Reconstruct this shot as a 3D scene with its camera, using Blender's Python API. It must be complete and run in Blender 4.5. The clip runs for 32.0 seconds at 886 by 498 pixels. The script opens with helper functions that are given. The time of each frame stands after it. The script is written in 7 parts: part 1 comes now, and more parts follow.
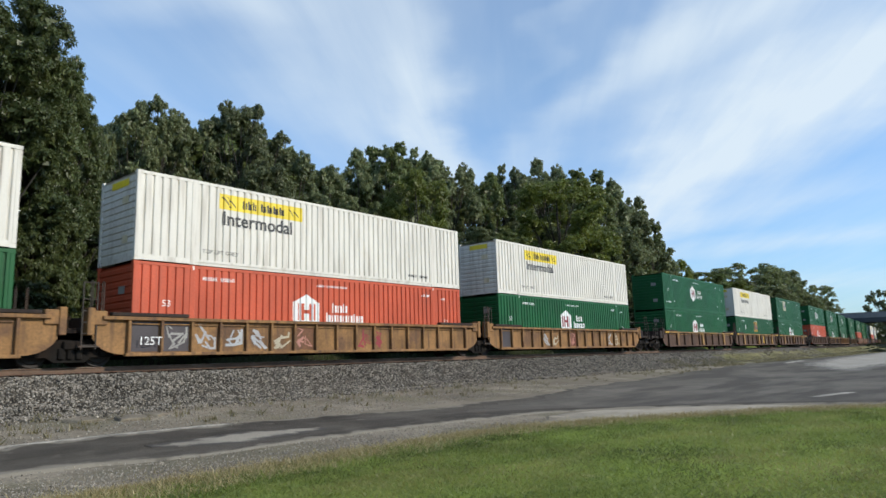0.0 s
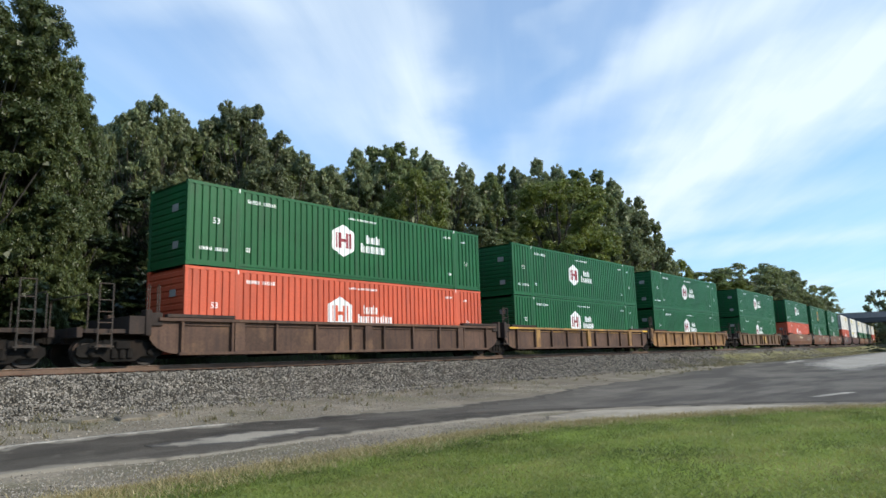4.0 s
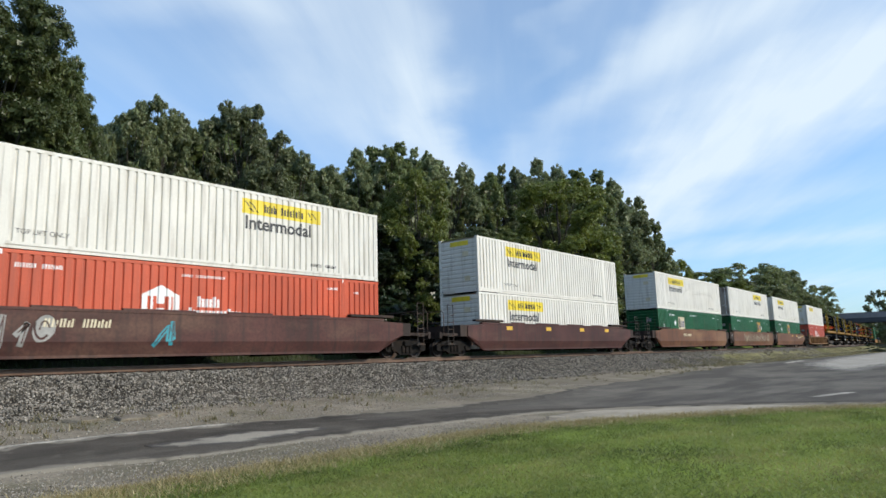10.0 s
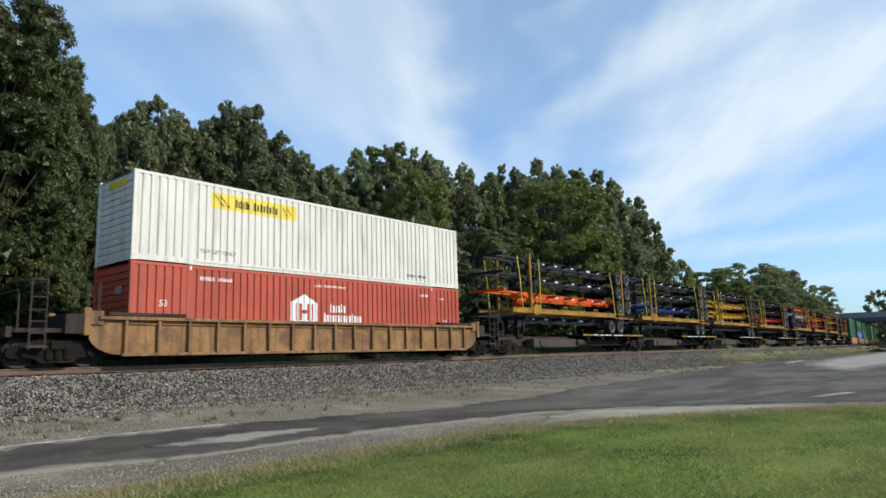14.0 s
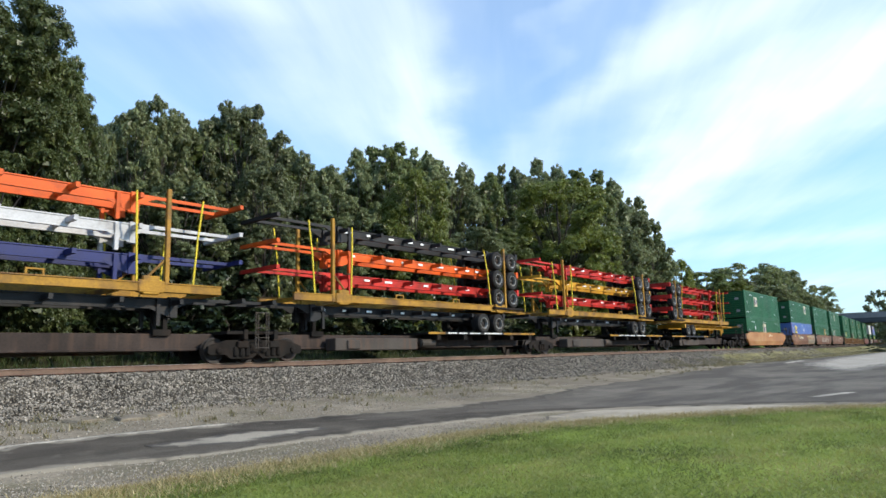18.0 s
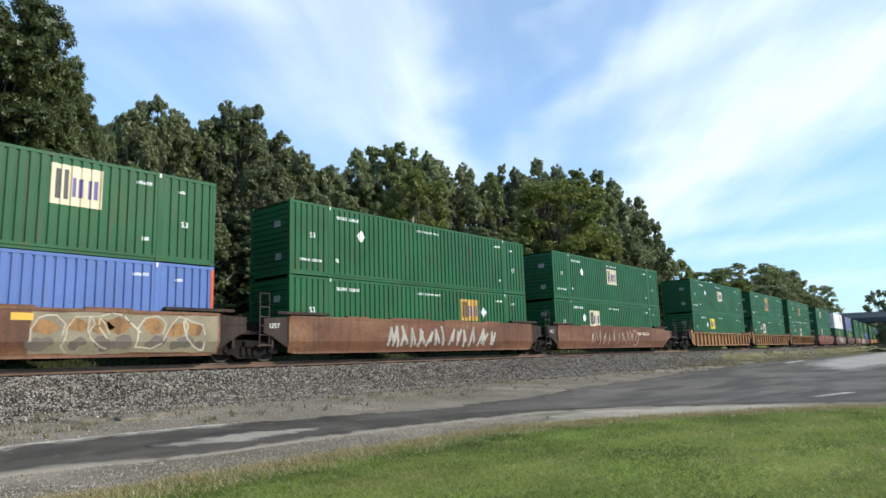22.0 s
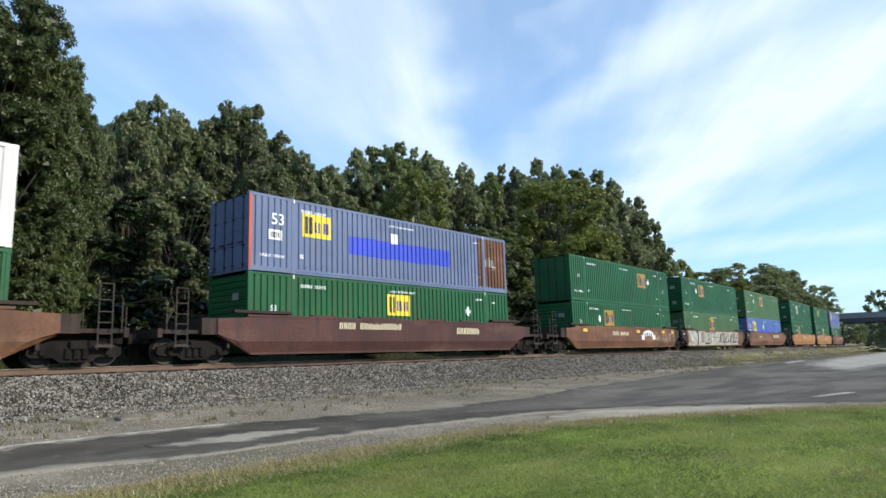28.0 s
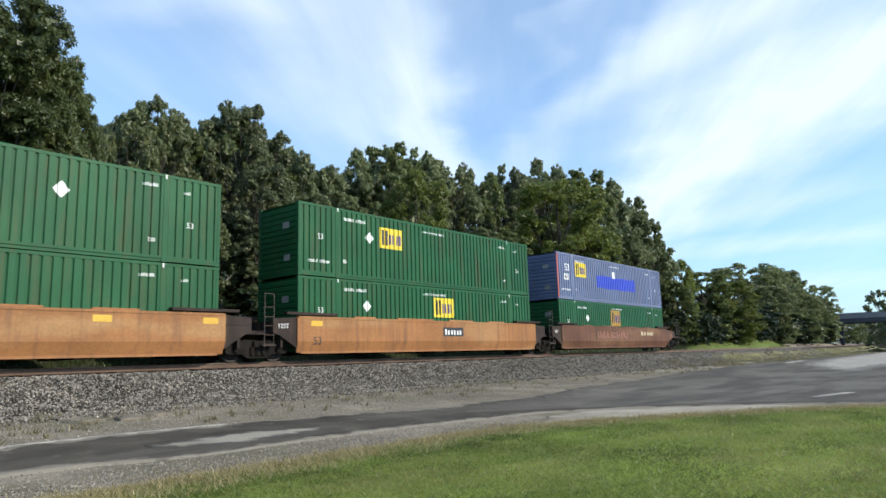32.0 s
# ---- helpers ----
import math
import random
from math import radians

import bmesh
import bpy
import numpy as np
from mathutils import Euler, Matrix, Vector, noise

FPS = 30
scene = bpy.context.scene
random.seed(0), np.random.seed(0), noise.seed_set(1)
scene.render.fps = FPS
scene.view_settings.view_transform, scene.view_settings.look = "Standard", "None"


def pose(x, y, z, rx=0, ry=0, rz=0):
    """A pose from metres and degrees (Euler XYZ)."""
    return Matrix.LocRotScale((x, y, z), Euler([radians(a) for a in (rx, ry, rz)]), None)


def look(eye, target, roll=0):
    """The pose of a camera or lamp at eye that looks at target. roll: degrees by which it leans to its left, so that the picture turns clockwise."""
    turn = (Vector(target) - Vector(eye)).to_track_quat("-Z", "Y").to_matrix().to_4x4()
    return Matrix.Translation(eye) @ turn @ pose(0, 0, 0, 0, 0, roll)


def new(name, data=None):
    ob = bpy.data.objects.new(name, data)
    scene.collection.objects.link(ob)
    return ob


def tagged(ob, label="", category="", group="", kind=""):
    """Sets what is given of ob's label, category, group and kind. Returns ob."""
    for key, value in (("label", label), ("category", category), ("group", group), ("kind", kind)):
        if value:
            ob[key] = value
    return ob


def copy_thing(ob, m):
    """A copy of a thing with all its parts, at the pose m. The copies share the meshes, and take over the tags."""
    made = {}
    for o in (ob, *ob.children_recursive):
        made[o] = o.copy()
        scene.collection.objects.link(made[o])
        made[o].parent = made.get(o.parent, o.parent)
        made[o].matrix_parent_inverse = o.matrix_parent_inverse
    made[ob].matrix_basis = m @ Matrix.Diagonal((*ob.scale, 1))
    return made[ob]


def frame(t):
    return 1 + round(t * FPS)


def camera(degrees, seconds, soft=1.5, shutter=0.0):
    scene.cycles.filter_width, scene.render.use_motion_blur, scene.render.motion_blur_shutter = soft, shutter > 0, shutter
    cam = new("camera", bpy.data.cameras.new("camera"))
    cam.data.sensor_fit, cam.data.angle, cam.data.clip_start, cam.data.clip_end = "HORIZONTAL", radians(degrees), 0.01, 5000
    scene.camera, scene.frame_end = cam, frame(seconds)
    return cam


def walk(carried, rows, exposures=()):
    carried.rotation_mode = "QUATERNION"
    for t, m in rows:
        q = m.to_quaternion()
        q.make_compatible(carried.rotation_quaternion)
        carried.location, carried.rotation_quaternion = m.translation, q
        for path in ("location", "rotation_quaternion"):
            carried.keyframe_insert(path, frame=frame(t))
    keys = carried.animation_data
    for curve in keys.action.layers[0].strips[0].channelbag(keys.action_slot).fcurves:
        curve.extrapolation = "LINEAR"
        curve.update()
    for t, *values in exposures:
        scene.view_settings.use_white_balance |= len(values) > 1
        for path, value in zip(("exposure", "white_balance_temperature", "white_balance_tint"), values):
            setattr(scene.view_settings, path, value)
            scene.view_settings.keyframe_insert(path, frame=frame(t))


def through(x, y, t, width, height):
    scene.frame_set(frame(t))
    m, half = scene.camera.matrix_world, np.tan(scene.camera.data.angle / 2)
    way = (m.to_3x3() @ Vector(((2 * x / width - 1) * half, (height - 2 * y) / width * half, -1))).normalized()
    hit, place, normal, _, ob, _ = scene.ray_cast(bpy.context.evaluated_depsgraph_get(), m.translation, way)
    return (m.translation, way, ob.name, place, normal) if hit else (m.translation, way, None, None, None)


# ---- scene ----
# The camera stands beside the line, its eye at the height of the rail.
cam = camera(67.03, 32.0, soft=1.5, shutter=0.05)
YAW, PITCH = radians(50.18), radians(9.2)
EYE = Vector((0.0, 0.0, -0.03))
AIM = EYE + Vector((math.sin(YAW) * math.cos(PITCH), math.cos(YAW) * math.cos(PITCH), math.sin(PITCH)))
VIEW = look(EYE, AIM, -1.72)
walk(cam, [(0.0, VIEW), (32.0, VIEW)], [(0.0, -0.22), (1.0, -0.15), (2.0, 0.08), (3.0, 0.0), (6.0, 0.18), (8.0, 0.18), (9.0, 0.12), (10.0, -0.12), (12.0, -0.24), (13.0, -0.24), (14.0, -0.16), (16.5, 0.25), (18.0, 0.27), (20.0, 0.27), (21.0, 0.2), (25.0, 0.13), (28.0, 0.13), (32.0, 0.13)])

# ---- world and sun ----
SUN_AZ, SUN_EL = radians(159), radians(29)      # clockwise from +y, above the horizon
world = bpy.data.worlds.new("sky")
scene.world = world
world.use_nodes = True
wn, wl = world.node_tree.nodes, world.node_tree.links
wn.clear()
w_out, w_bg = wn.new("ShaderNodeOutputWorld"), wn.new("ShaderNodeBackground")
w_sky = wn.new("ShaderNodeTexSky")
w_sky.sky_type, w_sky.sun_disc = "NISHITA", False
w_sky.sun_elevation, w_sky.sun_rotation = SUN_EL, SUN_AZ
w_sky.air_density, w_sky.dust_density, w_sky.ozone_density = 1.25, 0.4, 4.0
w_co, w_sep = wn.new("ShaderNodeTexCoord"), wn.new("ShaderNodeSeparateXYZ")
wl.new(w_co.outputs["Generated"], w_sep.inputs[0])


def w_math(op, a, b):
    n = wn.new("ShaderNodeMath")
    n.operation = op
    for k, v in enumerate((a, b)):
        if isinstance(v, (int, float)):
            n.inputs[k].default_value = v
        else:
            wl.new(v, n.inputs[k])
    return n.outputs[0]


# thin streaked cloud on a flat layer high overhead
w_z = w_math("ADD", w_math("MAXIMUM", w_sep.outputs[2], 0.0), 0.06)
w_vec = wn.new("ShaderNodeCombineXYZ")
wl.new(w_math("DIVIDE", w_sep.outputs[0], w_z), w_vec.inputs[0])
wl.new(w_math("DIVIDE", w_sep.outputs[1], w_z), w_vec.inputs[1])


def w_noise(turn, long_, wide, detail, shift):
    """Noise drawn out along one bearing of the cloud layer."""
    mp = wn.new("ShaderNodeMapping")
    mp.vector_type = "TEXTURE"
    mp.inputs["Location"].default_value = shift
    mp.inputs["Rotation"].default_value = (0, 0, radians(turn))
    mp.inputs["Scale"].default_value = (long_, wide, 1)
    wl.new(w_vec.outputs[0], mp.inputs[0])
    nz = wn.new("ShaderNodeTexNoise")
    nz.inputs["Scale"].default_value, nz.inputs["Detail"].default_value, nz.inputs["Roughness"].default_value = 1.0, detail, 0.55
    nz.inputs["Distortion"].default_value = 0.3
    wl.new(mp.outputs[0], nz.inputs["Vector"])
    return nz.outputs[0]


# drawn-out banks and wisps of cirrus: middle on the layer, bearing, half length, half width, thickness
CIRRUS = (
    (2.74, 0.68, -137.7, 1.05, 0.42, 0.62),
    (3.74, 1.59, -148.6, 1.47, 0.25, 0.42),
    (1.83, 0.59, 62.8, 0.49, 0.15, 0.46),
    (1.39, 1.5, -145.1, 0.92, 0.31, 0.36),
    (1.92, 1.6, -145.7, 0.86, 0.13, 0.4),
    (4.89, 0.99, 98.0, 0.88, 0.31, 0.3),
    (3.9, 1.04, 69.4, 0.74, 0.22, 0.25),
    (0.81, 1.49, 132.3, 0.29, 0.11, 0.22),
    (1.99, 1.0, 54.0, 0.66, 0.1, 0.12),
    (2.33, 1.56, 74.5, 0.39, 0.15, 0.2),
    (2.38, 0.29, -171.8, 0.42, 0.2, 0.28),
    (1.11, 2.02, -164.6, 0.32, 0.05, 0.05),
    (7.0, 1.18, 111.9, 0.91, 0.51, 0.22),
    (1.54, 0.81, 54.4, 0.27, 0.04, 0.12),
)
w_soft = w_noise(29.5, 2.6, 0.8, 5.0, (0.4, 0.2, 0))
w_wisp = w_noise(34.0, 1.1, 0.16, 9.0, (1.3, 0.7, 0))
w_warp = wn.new("ShaderNodeTexNoise")
w_warp.inputs["Scale"].default_value, w_warp.inputs["Detail"].default_value = 1.6, 5.0
wl.new(w_vec.outputs[0], w_warp.inputs["Vector"])
w_off = wn.new("ShaderNodeVectorMath")
w_off.operation = "MULTIPLY_ADD"
wl.new(w_warp.outputs["Color"], w_off.inputs[0])
w_off.inputs[1].default_value, w_off.inputs[2].default_value = (0.55, 0.55, 0.0), (-0.275, -0.275, 0.0)
w_bent = wn.new("ShaderNodeVectorMath")
wl.new(w_vec.outputs[0], w_bent.inputs[0])
wl.new(w_off.outputs[0], w_bent.inputs[1])
w_bank = 0.0
for c_x, c_y, c_turn, c_long, c_wide, c_thick in CIRRUS:
    mp = wn.new("ShaderNodeMapping")
    mp.vector_type = "TEXTURE"
    mp.inputs["Location"].default_value = (c_x, c_y, 0)
    mp.inputs["Rotation"].default_value = (0, 0, radians(c_turn))
    mp.inputs["Scale"].default_value = (c_long, c_wide, 1)
    wl.new(w_bent.outputs[0], mp.inputs[0])
    ln = wn.new("ShaderNodeVectorMath")
    ln.operation = "LENGTH"
    wl.new(mp.outputs[0], ln.inputs[0])
    fall = wn.new("ShaderNodeMapRange")
    fall.interpolation_type = "SMOOTHSTEP"
    fall.inputs["From Min"].default_value, fall.inputs["From Max"].default_value = 0.0, 1.7
    fall.inputs["To Min"].default_value, fall.inputs["To Max"].default_value = c_thick, 0.0
    wl.new(ln.outputs["Value"], fall.inputs[0])
    w_bank = w_math("ADD", fall.outputs[0], w_bank)
w_veil = w_math("ADD", w_math("MULTIPLY", w_soft, 0.9), w_math("MULTIPLY", w_wisp, 0.75))
w_amount = w_math("MINIMUM", w_math("ADD", w_math("MULTIPLY", w_bank, w_math("ADD", w_veil, 0.12)), w_math("MULTIPLY", w_veil, 0.31)), 0.9)
w_blue = wn.new("ShaderNodeMix")
w_blue.data_type, w_blue.blend_type = "RGBA", "MULTIPLY"
w_blue.inputs["Factor"].default_value = 1.0
wl.new(w_sky.outputs[0], w_blue.inputs["A"])
# the clear air is a deeper blue low down than the dusty model gives
w_low = wn.new("ShaderNodeMapRange")
w_low.inputs["From Min"].default_value, w_low.inputs["From Max"].default_value = 0.0, 0.4
wl.new(w_sep.outputs[2], w_low.inputs[0])
w_tint = wn.new("ShaderNodeMix")
w_tint.data_type = "RGBA"
wl.new(w_low.outputs[0], w_tint.inputs["Factor"])
w_tint.inputs["A"].default_value, w_tint.inputs["B"].default_value = (0.7, 1.05, 1.56, 1), (0.98, 1.27, 1.46, 1)
wl.new(w_tint.outputs["Result"], w_blue.inputs["B"])
w_mix = wn.new("ShaderNodeMix")
w_mix.data_type = "RGBA"
wl.new(w_amount, w_mix.inputs["Factor"])
wl.new(w_blue.outputs["Result"], w_mix.inputs["A"])
w_mix.inputs["B"].default_value = (6.0, 6.85, 7.5, 1)
wl.new(w_mix.outputs["Result"], w_bg.inputs[0])
w_bg.inputs[1].default_value = 0.15
wl.new(w_bg.outputs[0], w_out.inputs[0])

sun = new("sun", bpy.data.lights.new("sun", "SUN"))
sun.data.energy, sun.data.angle, sun.data.color = 4.2, radians(0.8), (1.0, 0.92, 0.77)
SUN_DIR = Vector((math.sin(SUN_AZ) * math.cos(SUN_EL), math.cos(SUN_AZ) * math.cos(SUN_EL), math.sin(SUN_EL)))
sun.matrix_basis = look(SUN_DIR * 60, (0, 0, 0))


# ---- materials ----
def surface(name, base, rough=0.6, metal=0.0, var=0.18, big=0.7, fine=30.0, dirt=None, dirt_amount=0.0, streak=False,
            bump=0.1, bump_scale=None, island=0.0, second=None, second_lo=0.5, second_hi=0.62, second_scale=0.5, rim=None, second_stretch=None, spec=0.5):
    """A worn surface: broad and fine variation of the base colour, dirt in patches or in streaks, a second tone in patches, fine relief."""
    m = bpy.data.materials.new(name)
    m.use_nodes = True
    n, l = m.node_tree.nodes, m.node_tree.links
    bsdf = n["Principled BSDF"]
    bsdf.inputs["Roughness"].default_value, bsdf.inputs["Metallic"].default_value = rough, metal
    bsdf.inputs["Specular IOR Level"].default_value = spec
    co, info, add = n.new("ShaderNodeTexCoord"), n.new("ShaderNodeObjectInfo"), n.new("ShaderNodeVectorMath")
    sc = n.new("ShaderNodeMath")
    sc.operation = "MULTIPLY"
    sc.inputs[1].default_value = 37.0
    l.new(info.outputs["Random"], sc.inputs[0])
    l.new(co.outputs["Object"], add.inputs[0])
    l.new(sc.outputs[0], add.inputs[1])

    def nz(scale, detail=3.0, stretch=None):
        t = n.new("ShaderNodeTexNoise")
        t.inputs["Scale"].default_value, t.inputs["Detail"].default_value = scale, detail
        src = add.outputs[0]
        if stretch:
            mp = n.new("ShaderNodeMapping")
            mp.inputs["Scale"].default_value = stretch
            l.new(src, mp.inputs[0])
            src = mp.outputs[0]
        l.new(src, t.inputs["Vector"])
        return t.outputs[0]

    def ramp(src, lo, hi, a=0.0, b=1.0):
        r = n.new("ShaderNodeMapRange")
        for k, v in (("From Min", lo), ("From Max", hi), ("To Min", a), ("To Max", b)):
            r.inputs[k].default_value = v
        l.new(src, r.inputs[0])
        return r.outputs[0]

    def mix(fac, a, b, kind="MIX"):
        x = n.new("ShaderNodeMix")
        x.data_type, x.blend_type = "RGBA", kind
        if isinstance(fac, float):
            x.inputs["Factor"].default_value = fac
        else:
            l.new(fac, x.inputs["Factor"])
        for key, v in (("A", a), ("B", b)):
            if isinstance(v, tuple):
                x.inputs[key].default_value = (*v, 1)
            else:
                l.new(v, x.inputs[key])
        return x.outputs["Result"]

    lo_c, hi_c = tuple(c * (1 - var) for c in base), tuple(min(c * (1 + var), 0.95) for c in base)
    col = mix(ramp(nz(big), 0.3, 0.7), lo_c, hi_c)
    if second:
        col = mix(ramp(nz(second_scale, 6.0, second_stretch), second_lo, second_hi), col, second)
    grain = nz(fine, 4.0)
    f_lo, f_hi = 1 - var * 0.9, 1 + var * 0.5
    col = mix(1.0, col, mix(ramp(grain, 0.3, 0.7), (f_lo,) * 3, (f_hi,) * 3), "MULTIPLY")
    if island:
        geo = n.new("ShaderNodeNewGeometry")
        col = mix(1.0, col, mix(geo.outputs["Random Per Island"], (1 - island,) * 3, (1 + island,) * 3), "MULTIPLY")
    if dirt:
        d = ramp(nz(1.0, 5.0, (5.0, 5.0, 0.45) if streak else (1.3, 1.3, 1.3)), 0.5, 0.75, 0.0, dirt_amount)
        col = mix(d, col, dirt)
    if rim:
        at = n.new("ShaderNodeAttribute")
        at.attribute_name = "rim"
        worn = n.new("ShaderNodeMath")
        worn.operation = "ADD"
        l.new(at.outputs["Fac"], worn.inputs[0])
        l.new(ramp(nz(2.2, 6.0), 0.25, 0.75, -0.55, 0.55), worn.inputs[1])
        col = mix(ramp(worn.outputs[0], 0.3, 0.75), col, rim)
    l.new(col, bsdf.inputs["Base Color"])
    l.new(ramp(grain, 0.2, 0.8, max(rough - 0.1, 0.05), min(rough + 0.12, 1.0)), bsdf.inputs["Roughness"])
    if bump:
        bp = n.new("ShaderNodeBump")
        bp.inputs["Strength"].default_value, bp.inputs["Distance"].default_value = bump, 0.02
        l.new(nz(bump_scale, 5.0) if bump_scale else grain, bp.inputs["Height"])
        l.new(bp.outputs[0], bsdf.inputs["Normal"])
    return m


def foliage(name, a, b, through=0.3, patch=0.0, dry=None):
    """Leaves: each one its own green between two tones, letting some light through."""
    m = bpy.data.materials.new(name)
    m.use_nodes = True
    n, l = m.node_tree.nodes, m.node_tree.links
    bsdf, out = n["Principled BSDF"], n["Material Output"]
    bsdf.inputs["Roughness"].default_value = 0.4
    geo, info, mx = n.new("ShaderNodeNewGeometry"), n.new("ShaderNodeObjectInfo"), n.new("ShaderNodeMix")
    mx.data_type = "RGBA"
    mx.inputs["A"].default_value, mx.inputs["B"].default_value = (*a, 1), (*b, 1)
    l.new(geo.outputs["Random Per Island"], mx.inputs["Factor"])
    hue = n.new("ShaderNodeHueSaturation")
    mr = n.new("ShaderNodeMapRange")
    mr.inputs["To Min"].default_value, mr.inputs["To Max"].default_value = 0.8, 1.2
    l.new(info.outputs["Random"], mr.inputs[0])
    l.new(mr.outputs[0], hue.inputs["Value"])
    l.new(mx.outputs["Result"], hue.inputs["Color"])
    if patch:
        co, nz, pr = n.new("ShaderNodeTexCoord"), n.new("ShaderNodeTexNoise"), n.new("ShaderNodeMapRange")
        nz.inputs["Scale"].default_value, nz.inputs["Detail"].default_value = 0.9, 4.0
        pr.inputs["From Min"].default_value, pr.inputs["From Max"].default_value = 0.3, 0.7
        pr.inputs["To Min"].default_value, pr.inputs["To Max"].default_value = 1 - patch, 1 + patch * 0.5
        l.new(co.outputs["Object"], nz.inputs["Vector"])
        l.new(nz.outputs[0], pr.inputs[0])
        l.new(pr.outputs[0], hue.inputs["Value"])
    shade = hue.outputs[0]
    if dry:
        co, mp, nz, pr, dm = n.new("ShaderNodeTexCoord"), n.new("ShaderNodeMapping"), n.new("ShaderNodeTexNoise"), n.new("ShaderNodeMapRange"), n.new("ShaderNodeMix")
        mp.inputs["Rotation"].default_value, mp.inputs["Scale"].default_value = (0, 0, radians(40)), (0.55, 1.0, 1.0)
        nz.inputs["Scale"].default_value, nz.inputs["Detail"].default_value, nz.inputs["Roughness"].default_value = 0.55, 7.0, 0.65
        pr.inputs["From Min"].default_value, pr.inputs["From Max"].default_value, pr.inputs["To Max"].default_value = 0.46, 0.66, 0.75
        dm.data_type = "RGBA"
        l.new(co.outputs["Object"], mp.inputs[0])
        l.new(mp.outputs[0], nz.inputs["Vector"])
        l.new(nz.outputs[0], pr.inputs[0])
        l.new(pr.outputs[0], dm.inputs["Factor"])
        l.new(shade, dm.inputs["A"])
        dm.inputs["B"].default_value = (*dry, 1)
        shade = dm.outputs["Result"]
    l.new(shade, bsdf.inputs["Base Color"])
    tr, ms = n.new("ShaderNodeBsdfTranslucent"), n.new("ShaderNodeMixShader")
    l.new(shade, tr.inputs[0])
    ms.inputs[0].default_value = through
    l.new(bsdf.outputs[0], ms.inputs[1])
    l.new(tr.outputs[0], ms.inputs[2])
    l.new(ms.outputs[0], out.inputs["Surface"])
    return m


